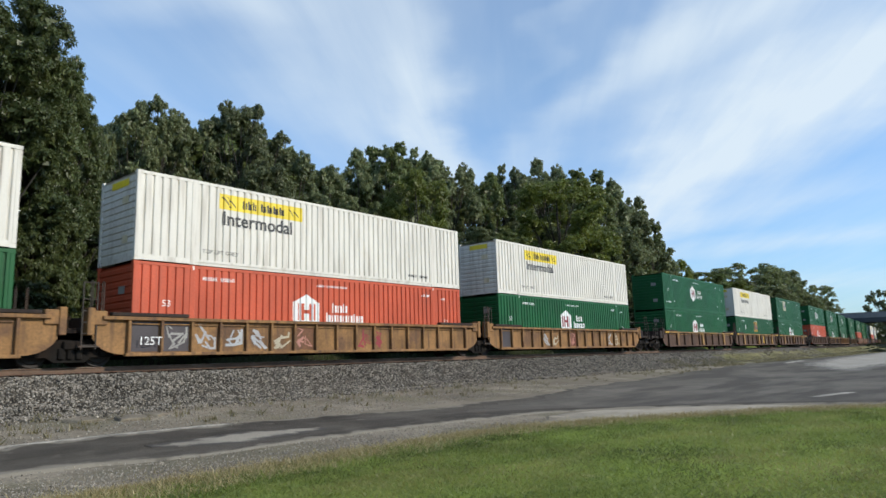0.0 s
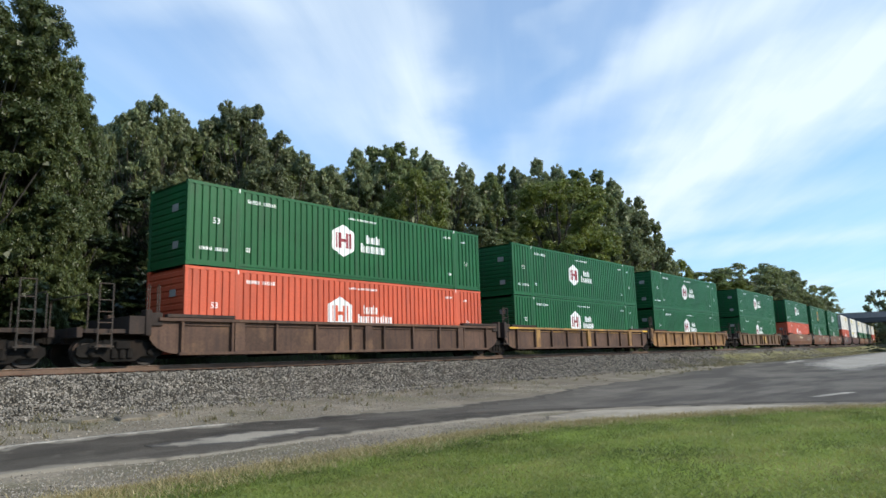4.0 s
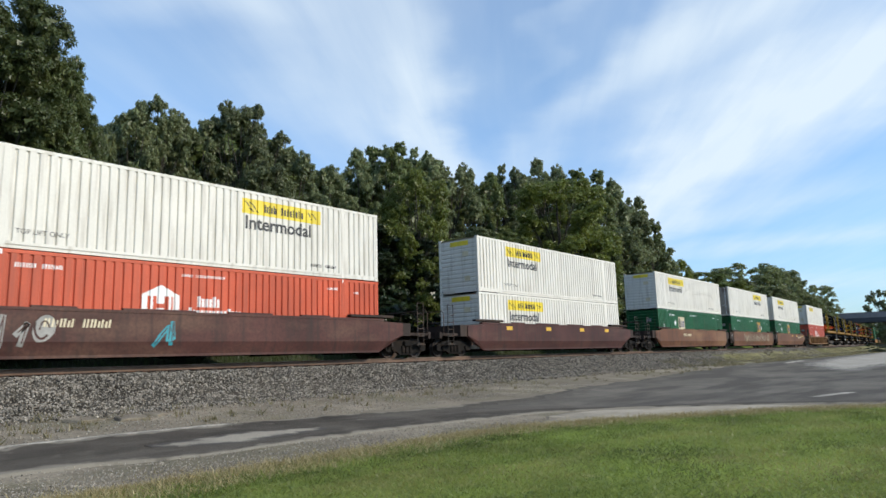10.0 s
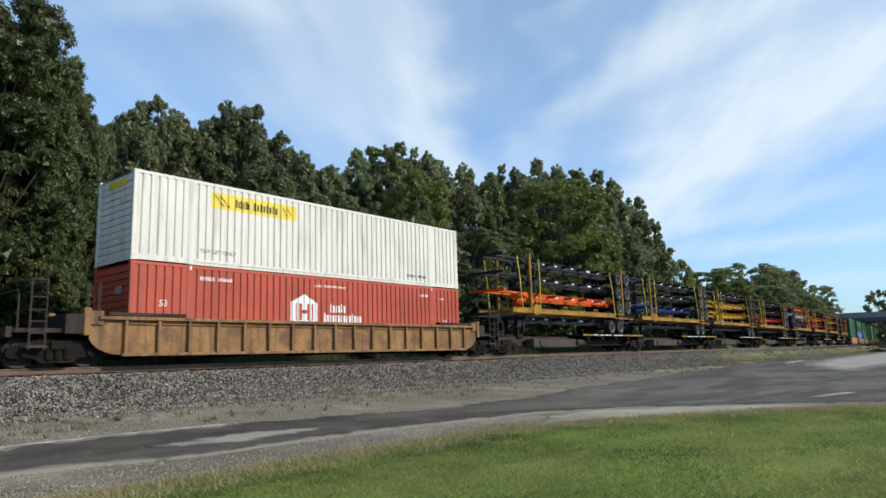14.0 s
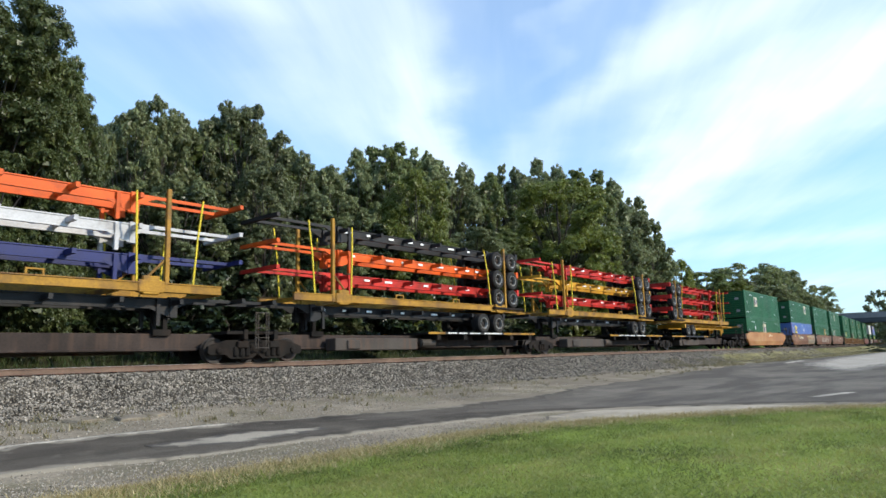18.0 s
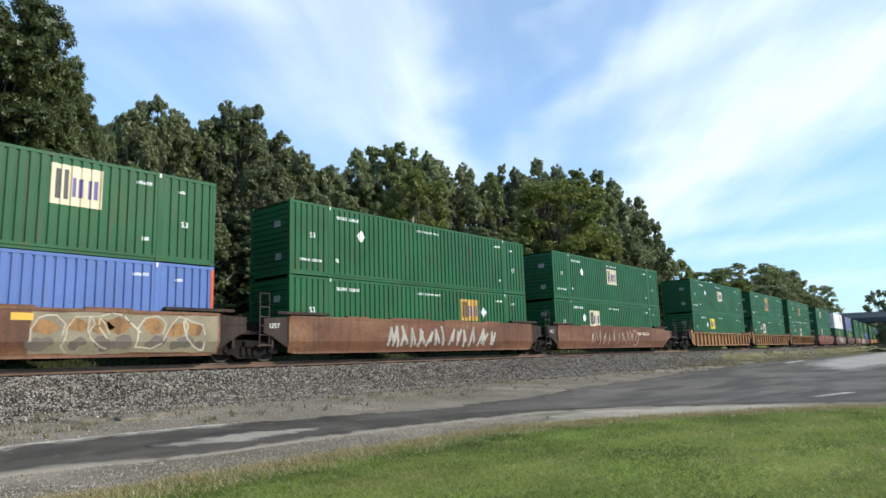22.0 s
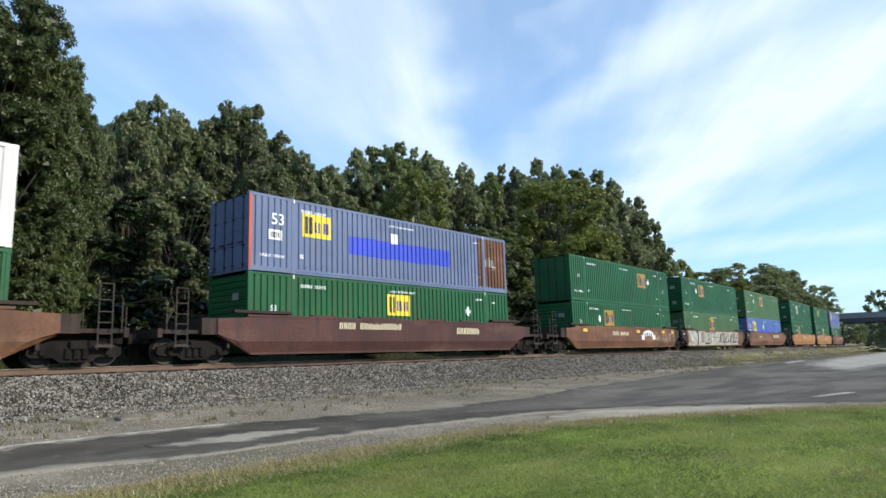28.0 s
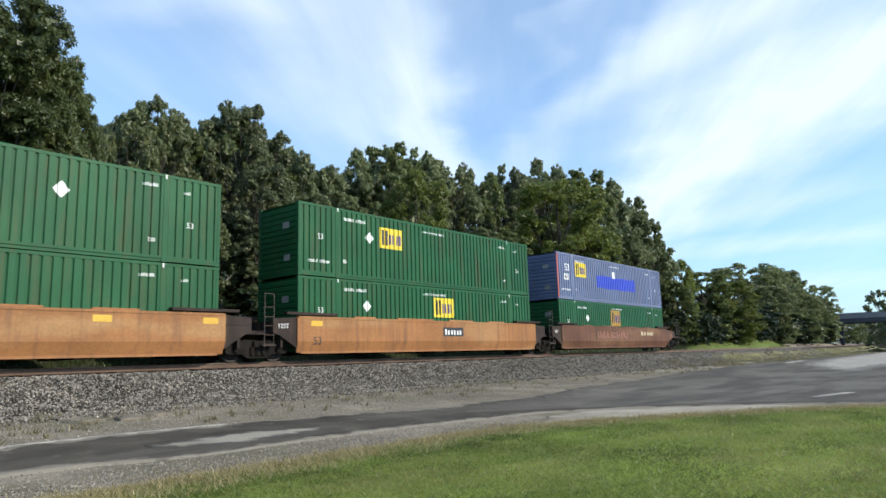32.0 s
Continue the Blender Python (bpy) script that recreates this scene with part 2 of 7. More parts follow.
RUST = (0.12, 0.055, 0.028)
GRIME = (0.05, 0.045, 0.04)
M = {
    "hub_green": surface("green container paint", (0.0105, 0.09, 0.028), 0.45, 0.0, 0.16, 0.5, 22, GRIME, 0.35, True, 0.05, spec=0.22),
    "emp_green": surface("deep green container paint", (0.012, 0.089, 0.033), 0.5, 0.0, 0.18, 0.5, 22, RUST, 0.3, True, 0.05, spec=0.22),
    "old_green": surface("sun-bleached green paint", (0.034, 0.112, 0.034), 0.6, 0.0, 0.22, 0.6, 18, (0.17, 0.16, 0.06), 0.5, True, 0.08),
    "white": surface("white container paint", (0.68, 0.65, 0.585), 0.55, 0.0, 0.05, 0.5, 18, (0.27, 0.225, 0.17), 0.5, True, 0.04, spec=0.25),
    "white_clean": surface("clean white container paint", (0.67, 0.65, 0.615), 0.5, 0.0, 0.05, 0.5, 18, (0.4, 0.36, 0.31), 0.35, True, 0.03, spec=0.3),
    "white_door": surface("rust-streaked white door paint", (0.4, 0.36, 0.31), 0.65, 0.0, 0.2, 0.8, 18, (0.14, 0.085, 0.055), 0.85, True, 0.08, None, 0.0, (0.2, 0.15, 0.12), 0.48, 0.64, 1.2, spec=0.2),
    "red": surface("orange-red container paint", (0.5, 0.088, 0.04), 0.5, 0.0, 0.15, 0.5, 20, (0.2, 0.06, 0.04), 0.45, True, 0.06, spec=0.3),
    "red_dark": surface("brick-red container paint", (0.43, 0.075, 0.043), 0.55, 0.0, 0.16, 0.5, 20, (0.17, 0.06, 0.04), 0.5, True, 0.06, spec=0.3),
    "blue": surface("dusty blue container paint", (0.075, 0.14, 0.36), 0.5, 0.0, 0.14, 0.6, 20, (0.12, 0.1, 0.1), 0.3, True, 0.06, spec=0.3),
    "blue_faded": surface("faded lavender-blue container paint", (0.12, 0.155, 0.26), 0.6, 0.0, 0.14, 0.6, 20, (0.2, 0.17, 0.17), 0.4, True, 0.06, spec=0.3),
    "blue_patch": surface("fresh blue overpaint", (0.03, 0.06, 0.5), 0.45, 0.0, 0.12, 0.6, 20, None, 0, False, 0.04),
    "tan": surface("tan well-car paint", (0.26, 0.138, 0.054), 0.65, 0.0, 0.3, 0.7, 14, (0.07, 0.043, 0.03), 0.9, True, 0.15, None, 0.0, (0.15, 0.08, 0.042), 0.5, 0.64, 1.1, spec=0.25),
    "brown_rib": surface("dull red-brown well-car paint", (0.088, 0.051, 0.036), 0.7, 0.0, 0.3, 0.7, 14, (0.04, 0.026, 0.022), 0.85, True, 0.15, None, 0.0, (0.135, 0.078, 0.048), 0.52, 0.68, 0.9, spec=0.22),
    "gold_rib": surface("dull golden-brown well-car paint", (0.15, 0.086, 0.043), 0.65, 0.0, 0.28, 0.7, 14, (0.06, 0.037, 0.027), 0.85, True, 0.15, None, 0.0, (0.09, 0.055, 0.036), 0.5, 0.66, 0.9, spec=0.25),
    "yellow_rail": surface("faded yellow chord paint", (0.32, 0.18, 0.058), 0.6, 0.0, 0.28, 0.8, 14, (0.1, 0.055, 0.032), 0.9, False, 0.15, None, 0.0, (0.16, 0.085, 0.04), 0.5, 0.64, 0.9, spec=0.25),
    "brown": surface("rust-brown well-car paint", (0.125, 0.053, 0.027), 0.6, 0.0, 0.3, 0.5, 12, (0.05, 0.028, 0.021), 0.75, True, 0.14, None, 0.0, (0.205, 0.105, 0.054), 0.47, 0.66, 0.7, None, (0.35, 1.0, 1.4), spec=0.28),
    "maroon": surface("dark maroon well-car paint", (0.072, 0.029, 0.024), 0.6, 0.0, 0.3, 0.5, 12, (0.035, 0.023, 0.02), 0.8, True, 0.12, None, 0.0, (0.115, 0.06, 0.043), 0.52, 0.7, 0.7, None, (0.35, 1.0, 1.4), spec=0.25),
    "oxide": surface("red oxide well-car paint", (0.135, 0.044, 0.033), 0.65, 0.0, 0.26, 0.5, 12, (0.06, 0.03, 0.026), 0.8, True, 0.12, None, 0.0, (0.19, 0.09, 0.06), 0.5, 0.7, 0.7, None, (0.35, 1.0, 1.4), spec=0.25),
    "ochre": surface("orange-tan well-car paint", (0.3, 0.132, 0.048), 0.6, 0.0, 0.18, 0.5, 12, (0.15, 0.075, 0.043), 0.7, True, 0.12, None, 0.0, (0.38, 0.21, 0.09), 0.52, 0.7, 0.6, None, (0.35, 1.0, 1.4), spec=0.25),
    # steel and wheel tones also carry the shade beneath the cars
    "steel": surface("grimy running-gear steel darkened for shade", (0.013, 0.011, 0.0095), 0.85, 0.0, 0.4, 1.5, 25, (0.04, 0.025, 0.017), 0.5, False, 0.2, spec=0.15),
    "wheel": surface("worn wheel steel darkened for shade", (0.026, 0.021, 0.018), 0.65, 0.1, 0.3, 2.0, 25, RUST, 0.35, False, 0.1, spec=0.3),
    "car_end": surface("sooty dark brown car end", (0.036, 0.026, 0.022), 0.75, 0.0, 0.35, 0.8, 16, (0.085, 0.05, 0.034), 0.6, True, 0.15, spec=0.2),
    "black": surface("black chassis paint", (0.012, 0.012, 0.013), 0.55, 0.0, 0.35, 0.8, 18, (0.06, 0.045, 0.035), 0.5, False, 0.08, spec=0.25),
    "grey_box": surface("weathered grey-brown steel", (0.055, 0.046, 0.039), 0.75, 0.0, 0.25, 0.8, 18, RUST, 0.5, True, 0.12, spec=0.25),
    "ch_red": surface("bright red chassis paint", (0.42, 0.024, 0.016), 0.5, 0.0, 0.25, 0.8, 18, (0.12, 0.02, 0.016), 0.8, False, 0.05, spec=0.2),
    "ch_orange": surface("orange chassis paint", (0.58, 0.088, 0.01), 0.5, 0.0, 0.22, 0.8, 18, (0.2, 0.045, 0.018), 0.7, False, 0.05, spec=0.2),
    "ch_yellow": surface("yellow chassis paint", (0.46, 0.235, 0.02), 0.55, 0.0, 0.25, 0.8, 18, (0.18, 0.095, 0.025), 0.75, False, 0.06, spec=0.2),
    "ch_white": surface("white chassis paint", (0.45, 0.45, 0.46), 0.5, 0.0, 0.15, 0.8, 18, (0.13, 0.11, 0.09), 0.6, False, 0.05, spec=0.25),
    "ch_blue": surface("dark blue chassis paint", (0.01, 0.017, 0.1), 0.45, 0.0, 0.2, 0.8, 18, (0.03, 0.03, 0.04), 0.5, False, 0.05, spec=0.25),
    "frame_yellow": surface("worn yellow bundle frame", (0.32, 0.168, 0.022), 0.6, 0.0, 0.28, 0.8, 18, (0.09, 0.05, 0.026), 0.85, False, 0.1, None, 0.0, (0.16, 0.085, 0.03), 0.52, 0.66, 1.0, spec=0.2),
    "strap": surface("yellow webbing", (0.6, 0.47, 0.04), 0.7, 0.0, 0.15, 2.0, 60, (0.25, 0.19, 0.05), 0.5, False, 0.05, spec=0.2),
    "tyre": surface("dusty tyre rubber", (0.022, 0.021, 0.02), 0.85, 0.0, 0.25, 3.0, 40, (0.06, 0.054, 0.045), 0.5, False, 0.15, spec=0.2),
    "rim": surface("pale steel rim", (0.27, 0.26, 0.245), 0.5, 0.3, 0.2, 3.0, 40, RUST, 0.35, False, 0.08),
    "mark_white": surface("white marking paint", (0.74, 0.74, 0.72), 0.5, 0.0, 0.06, 1.0, 20, None, 0, False, 0.03),
    "mark_black": surface("black marking paint", (0.02, 0.02, 0.022), 0.5, 0.0, 0.1, 1.0, 20, None, 0, False, 0.03),
    "mark_red": surface("dark red marking paint", (0.24, 0.02, 0.03), 0.5, 0.0, 0.1, 1.0, 20, None, 0, False, 0.03),
    "mark_yellow": surface("yellow sign film", (0.76, 0.58, 0.03), 0.5, 0.0, 0.1, 1.0, 20, (0.35, 0.27, 0.05), 0.4, True, 0.03),
    "mark_cream": surface("cream sign film", (0.64, 0.56, 0.38), 0.5, 0.0, 0.12, 1.0, 20, (0.4, 0.3, 0.15), 0.5, True, 0.03),
    "mark_gold": surface("faded gold sign film", (0.47, 0.27, 0.04), 0.5, 0.0, 0.18, 1.0, 20, (0.22, 0.13, 0.04), 0.55, True, 0.03),
    "mark_violet": surface("violet-blue marking paint", (0.06, 0.05, 0.2), 0.5, 0.0, 0.1, 1.0, 20, None, 0, False, 0.03),
    "patch_yellow": surface("yellow reflective patch", (0.62, 0.36, 0.03), 0.5, 0.0, 0.15, 1.0, 20, None, 0, False, 0.03),
    "mural_white": surface("chalky white spray paint", (0.42, 0.4, 0.34), 0.7, 0.0, 0.16, 1.0, 20, (0.2, 0.18, 0.125), 0.8, False, 0.03),
    "spray_silver": surface("silver spray paint", (0.36, 0.37, 0.385), 0.5, 0.1, 0.1, 1.5, 20, (0.3, 0.2, 0.15), 0.3, False, 0.03),
    "spray_pink": surface("dull pink spray paint", (0.38, 0.17, 0.13), 0.6, 0.0, 0.15, 1.5, 20, None, 0, False, 0.03),
    "spray_teal": surface("teal spray paint", (0.03, 0.25, 0.3), 0.6, 0.0, 0.2, 1.5, 20, None, 0, False, 0.03),
    "spray_grey": surface("grey spray paint", (0.27, 0.26, 0.24), 0.6, 0.0, 0.2, 1.5, 20, None, 0, False, 0.03),
    "spray_olive": surface("pale olive spray paint", (0.21, 0.175, 0.11), 0.6, 0.0, 0.2, 1.5, 20, None, 0, False, 0.03),
    "spray_pale": surface("pale sprayed line", (0.42, 0.37, 0.27), 0.6, 0.0, 0.2, 1.5, 20, (0.25, 0.18, 0.12), 0.5, False, 0.03),
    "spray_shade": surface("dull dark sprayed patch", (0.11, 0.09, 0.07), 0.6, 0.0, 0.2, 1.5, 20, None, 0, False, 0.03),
    "spray_dark": surface("dark spray paint", (0.05, 0.04, 0.045), 0.6, 0.0, 0.2, 1.5, 20, None, 0, False, 0.03),
    "rail_side": surface("rusted rail steel", (0.15, 0.098, 0.07), 0.75, 0.1, 0.25, 1.0, 20, (0.07, 0.05, 0.04), 0.5, False, 0.15, spec=0.3),
    "rail_top": surface("polished rail head", (0.5, 0.48, 0.46), 0.35, 0.8, 0.1, 1.0, 30, None, 0, False, 0.03),
    "tie": surface("dark creosoted tie timber", (0.035, 0.027, 0.022), 0.9, 0.0, 0.3, 1.5, 12, RUST, 0.25, False, 0.3, spec=0.2),
    "plate": surface("rusty tie plate", (0.17, 0.07, 0.035), 0.8, 0.2, 0.25, 3, 30, None, 0, False, 0.15),
    # bed tone is darkened to stand for shade in gaps between stones
    "ballast": surface("crushed grey stone bed darkened for gaps", (0.06, 0.052, 0.041), 0.95, 0.0, 0.5, 0.5, 9, (0.045, 0.038, 0.03), 0.6, False, 1.0, 9, spec=0.15),
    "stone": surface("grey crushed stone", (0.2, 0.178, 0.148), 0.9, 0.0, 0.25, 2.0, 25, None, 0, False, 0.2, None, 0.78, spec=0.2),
    "stone_rust": surface("rust-stained crushed stone", (0.12, 0.08, 0.056), 0.95, 0.0, 0.45, 0.8, 14, (0.06, 0.042, 0.032), 0.6, False, 1.0, 14, spec=0.12),
    "pebble": surface("pale fine gravel", (0.265, 0.237, 0.195), 0.9, 0.0, 0.2, 2.0, 25, None, 0, False, 0.2, None, 0.5, spec=0.2),
    "gravel": surface("grey dirt and fine gravel", (0.235, 0.2, 0.15), 0.95, 0.0, 0.32, 0.35, 20, (0.125, 0.107, 0.08), 0.65, False, 1.0, 22, 0.0, (0.19, 0.168, 0.113), 0.5, 0.66, 0.5, spec=0.12),
    "asphalt": surface("old dusty dark asphalt", (0.07, 0.061, 0.05), 0.9, 0.0, 0.35, 0.5, 40, (0.15, 0.132, 0.105), 0.5, False, 0.5, 50,
                       0.0, (0.125, 0.11, 0.09), 0.5, 0.7, 1.1, (0.22, 0.195, 0.155), (0.3, 1.0, 1.0), spec=0.1),
    "asphalt_worn": surface("pale worn asphalt", (0.15, 0.133, 0.11), 0.9, 0.0, 0.2, 0.3, 40, (0.08, 0.073, 0.064), 0.5, False, 0.4, 50,
                            0.0, (0.092, 0.081, 0.068), 0.46, 0.6, 0.7, (0.11, 0.097, 0.08), (0.25, 1.0, 1.0), spec=0.1),
    "slab": surface("weathered broken concrete", (0.2, 0.168, 0.122), 0.95, 0.0, 0.3, 2.0, 20, (0.07, 0.06, 0.05), 0.6, False, 0.6),
    "concrete": surface("pale dusty concrete", (0.37, 0.337, 0.285), 0.9, 0.0, 0.2, 0.5, 25, (0.24, 0.215, 0.185), 0.6, False, 0.3,
                        rim=(0.145, 0.132, 0.114), spec=0.12),
    "dust": surface("dusty worn asphalt", (0.3, 0.268, 0.215), 0.9, 0.0, 0.2, 0.8, 25, (0.16, 0.145, 0.125), 0.6, False, 0.3, rim=(0.075, 0.068, 0.06), spec=0.12),
    "sand": surface("pale sandy grit", (0.36, 0.315, 0.245), 0.95, 0.0, 0.22, 1.0, 25, (0.22, 0.185, 0.13), 0.6, False, 0.5, 30, rim=(0.22, 0.19, 0.145), spec=0.1),
    "lawn": surface("mown lawn soil and thatch", (0.18, 0.23, 0.045), 0.95, 0.0, 0.3, 0.5, 18, (0.24, 0.24, 0.09), 0.4, False, 0.5, 35, rim=(0.38, 0.32, 0.16), spec=0.1),
    "weeds_dry": surface("dry weedy dirt", (0.2, 0.18, 0.085), 0.95, 0.0, 0.35, 0.15, 6, (0.25, 0.215, 0.15), 0.6, False, 0.8, 10, 0.0, (0.15, 0.155, 0.06), 0.5, 0.65, 0.25, rim=(0.2, 0.178, 0.125), spec=0.1),
    # darkened to stand in for the shadow behind the train
    "weeds": surface("rough grass and leaf litter darkened for shade", (0.036, 0.038, 0.017), 0.95, 0.0, 0.35, 0.3, 8, (0.045, 0.036, 0.024), 0.6, False, 0.8, 12, spec=0.1),
    "bank": surface("green grassy bank", (0.115, 0.155, 0.04), 0.95, 0.0, 0.3, 0.3, 10, (0.16, 0.14, 0.06), 0.6, False, 0.6, 12, spec=0.1),
    "sandstone": surface("pale sandy rock", (0.42, 0.35, 0.27), 0.95, 0.0, 0.2, 1.0, 10, None, 0, False, 0.3, None, 0.4, spec=0.1),
    "bark": surface("grey-brown bark", (0.05, 0.042, 0.034), 0.95, 0.0, 0.3, 1.0, 14, None, 0, False, 0.6, 14),
    "bridge_grey": surface("weathered bridge concrete", (0.2, 0.2, 0.21), 0.85, 0.0, 0.15, 0.2, 6, (0.1, 0.1, 0.1), 0.5, True, 0.2),
    "girder": surface("dark painted girder", (0.045, 0.05, 0.06), 0.6, 0.1, 0.2, 0.3, 6, None, 0, False, 0.1),
    "glass": surface("dark vehicle glass", (0.02, 0.025, 0.03), 0.1, 0.0, 0.1, 1, 10, None, 0, False, 0.0),
    "truck_white": surface("white truck body", (0.75, 0.75, 0.74), 0.4, 0.0, 0.05, 0.5, 10, None, 0, False, 0.02),
    "truck_dark": surface("dark truck paint", (0.03, 0.035, 0.05), 0.35, 0.0, 0.1, 0.5, 10, None, 0, False, 0.02),
    "leaf_oak": foliage("dark oak leaves", (0.14, 0.168, 0.077), (0.255, 0.288, 0.135), 0.5),
    "leaf_deep": foliage("deep green leaves", (0.07, 0.094, 0.032), (0.145, 0.175, 0.058), 0.45),
    "leaf_grey": foliage("grey-green leaves", (0.112, 0.136, 0.06), (0.222, 0.248, 0.11), 0.48),
    # undergrowth shade is put into the leaf colour itself
    "leaf_shade": foliage("leaves darkened for woodland shade", (0.02, 0.035, 0.013), (0.056, 0.08, 0.028), 0.35),
    "leaf_mid": foliage("green leaves", (0.118, 0.155, 0.05), (0.22, 0.258, 0.087), 0.5),
    "leaf_light": foliage("yellow-green leaves", (0.132, 0.165, 0.032), (0.225, 0.26, 0.056), 0.48),
    # shrub leaves likewise carry the shade of the wood's foot
    "leaf_bush": foliage("shrub leaves darkened for shade", (0.012, 0.024, 0.008), (0.036, 0.057, 0.018)),
    # distance haze is painted into these leaves by lightening them
    "leaf_far": foliage("green leaves lightened for haze", (0.155, 0.185, 0.074), (0.28, 0.31, 0.13), 0.45),
    "blade": foliage("lawn grass blades", (0.118, 0.168, 0.032), (0.26, 0.31, 0.076), 0.55, 0.55, (0.37, 0.34, 0.125)),
    "blade_dry": foliage("straw-coloured dry grass", (0.27, 0.225, 0.1), (0.46, 0.38, 0.19), 0.3),
    "blade_dull": foliage("dull olive weeds", (0.13, 0.115, 0.05), (0.22, 0.185, 0.095), 0.3),
    # colour lowered to imitate the train's shadow on the grass
    "blade_wild": foliage("wild grass blades darkened for shade", (0.022, 0.04, 0.01), (0.06, 0.085, 0.024), 0.3),
}


# ---- building helpers ----
def bm_box(bm, x0, x1, y0, y1, z0, z1):
    v = [bm.verts.new((x, y, z)) for x in (x0, x1) for y in (y0, y1) for z in (z0, z1)]
    for q in ((0, 1, 3, 2), (4, 6, 7, 5), (0, 4, 5, 1), (2, 3, 7, 6), (0, 2, 6, 4), (1, 5, 7, 3)):
        bm.faces.new([v[k] for k in q])
    return v


def boxes(*dims, bevel=0.0):
    bm = bmesh.new()
    for d in dims:
        bm_box(bm, *d)
    if bevel:
        bmesh.ops.bevel(bm, geom=bm.edges[:], offset=bevel, segments=1, affect="EDGES")
    return bm


def bm_tube(bm, pts, r, sides=6):
    """A round bar along the points."""
    rings = []
    for k, p in enumerate(pts):
        p = Vector(p)
        d = (Vector(pts[min(k + 1, len(pts) - 1)]) - Vector(pts[max(k - 1, 0)])).normalized()
        a = d.orthogonal().normalized()
        b = d.cross(a)
        rings.append([bm.verts.new(p + (a * math.cos(t) + b * math.sin(t)) * r) for t in [2 * math.pi * j / sides for j in range(sides)]])
    for r0, r1 in zip(rings, rings[1:]):
        for j in range(sides):
            bm.faces.new((r0[j], r0[(j + 1) % sides], r1[(j + 1) % sides], r1[j]))
    bm.faces.new(rings[0][::-1])
    bm.faces.new(rings[-1])


def bm_prism(bm, outline, y0, y1):
    """An outline in x and z, pulled from y0 to y1."""
    a = [bm.verts.new((x, y0, z)) for x, z in outline]
    b = [bm.verts.new((x, y1, z)) for x, z in outline]
    n = len(outline)
    for k in range(n):
        bm.faces.new((a[k], a[(k + 1) % n], b[(k + 1) % n], b[k]))
    bm.faces.new(a[::-1])
    bm.faces.new(b)


def bm_lathe(bm, profile, sides=20, cy=0.0, cx=0.0, cz=0.0, caps=True):
    """A profile of (y, radius) turned about the y axis."""
    rings = [[bm.verts.new((cx + r * math.cos(2 * math.pi * j / sides), cy + y, cz + r * math.sin(2 * math.pi * j / sides)))
              for j in range(sides)] for y, r in profile]
    for r0, r1 in zip(rings, rings[1:]):
        for j in range(sides):
            bm.faces.new((r0[j], r0[(j + 1) % sides], r1[(j + 1) % sides], r1[j]))
    if caps:
        bm.faces.new(rings[0])
        bm.faces.new(rings[-1][::-1])


MESHES = {}


def mesh_for(key, mat, build):
    """One mesh for each key and material, shared by all the parts that are alike."""
    k = (key, mat)
    if k not in MESHES:
        bm = build()
        bmesh.ops.recalc_face_normals(bm, faces=bm.faces[:])
        me = bpy.data.meshes.new(key if isinstance(key, str) else key[0])
        bm.to_mesh(me)
        bm.free()
        me.materials.append(M[mat])
        MESHES[k] = me
    return MESHES[k]


def piece(name, key, mat, build, parent, at=(0, 0, 0), turn=0.0, label=""):
    """A part under its thing, on a mesh shared with all alike."""
    ob = new(name, mesh_for(key, mat, build))
    ob.parent = parent
    ob.matrix_basis = pose(*at, 0, 0, turn)
    if label:
        ob["label"] = label
    return ob


def part(name, bm, mat, parent, label=""):
    bmesh.ops.recalc_face_normals(bm, faces=bm.faces[:])
    me = bpy.data.meshes.new(name)
    bm.to_mesh(me)
    bm.free()
    me.materials.append(M[mat])
    ob = new(name, me)
    ob.parent = parent
    if label:
        ob["label"] = label
    return ob


def raw_mesh(name, verts, faces, mat, smooth=False):
    me = bpy.data.meshes.new(name)
    me.from_pydata(verts.tolist() if isinstance(verts, np.ndarray) else verts, [], faces.tolist() if isinstance(faces, np.ndarray) else faces)
    me.materials.append(M[mat])
    if smooth:
        me.shade_smooth()
    me.update()
    return me


# ---- the line of the track ----
TRACK_Y, BEND, X_IN, X_OUT = 21.787, 3.2e-4, 25.0, 160.0
SPEED = 25.70


def track_y(x):
    return TRACK_Y + BEND * (max(x - X_IN, 0.0) ** 2 - max(x - X_OUT, 0.0) ** 2)


def track_slope(x):
    return 2 * BEND * (max(x - X_IN, 0.0) - max(x - X_OUT, 0.0))


_tx = np.arange(-1000.0, 1201.0, 0.5)
_ty = np.array([track_y(x) for x in _tx])
_ts = np.concatenate([[0.0], np.cumsum(np.hypot(np.diff(_tx), np.diff(_ty)))])
_ts -= np.interp(0.0, _tx, _ts)


def on_track(s, z=0.0):
    """The pose on the line at the distance s along it."""
    x = float(np.interp(s, _ts, _tx))
    return pose(x, track_y(x), z, 0, 0, math.degrees(math.atan(track_slope(x))))


def ground_z(x, y):
    """The lie of the land: lawn low by the camera, up to the foot of the ballast, and a bank behind the line."""
    u = y - track_y(x)
    if u < 0:
        k = min(max((-4.29 - u) / 9.5, 0.0), 1.0)
        return -1.12 - 0.38 * k * k * (3 - 2 * k)
    k = min(max((u - 3.6) / 6.5, 0.0), 1.0)
    return -1.12 + 1.9 * k * k * (3 - 2 * k)


def wob(a, b=0.0, c=0.0):
    return noise.noise((a, b, c))


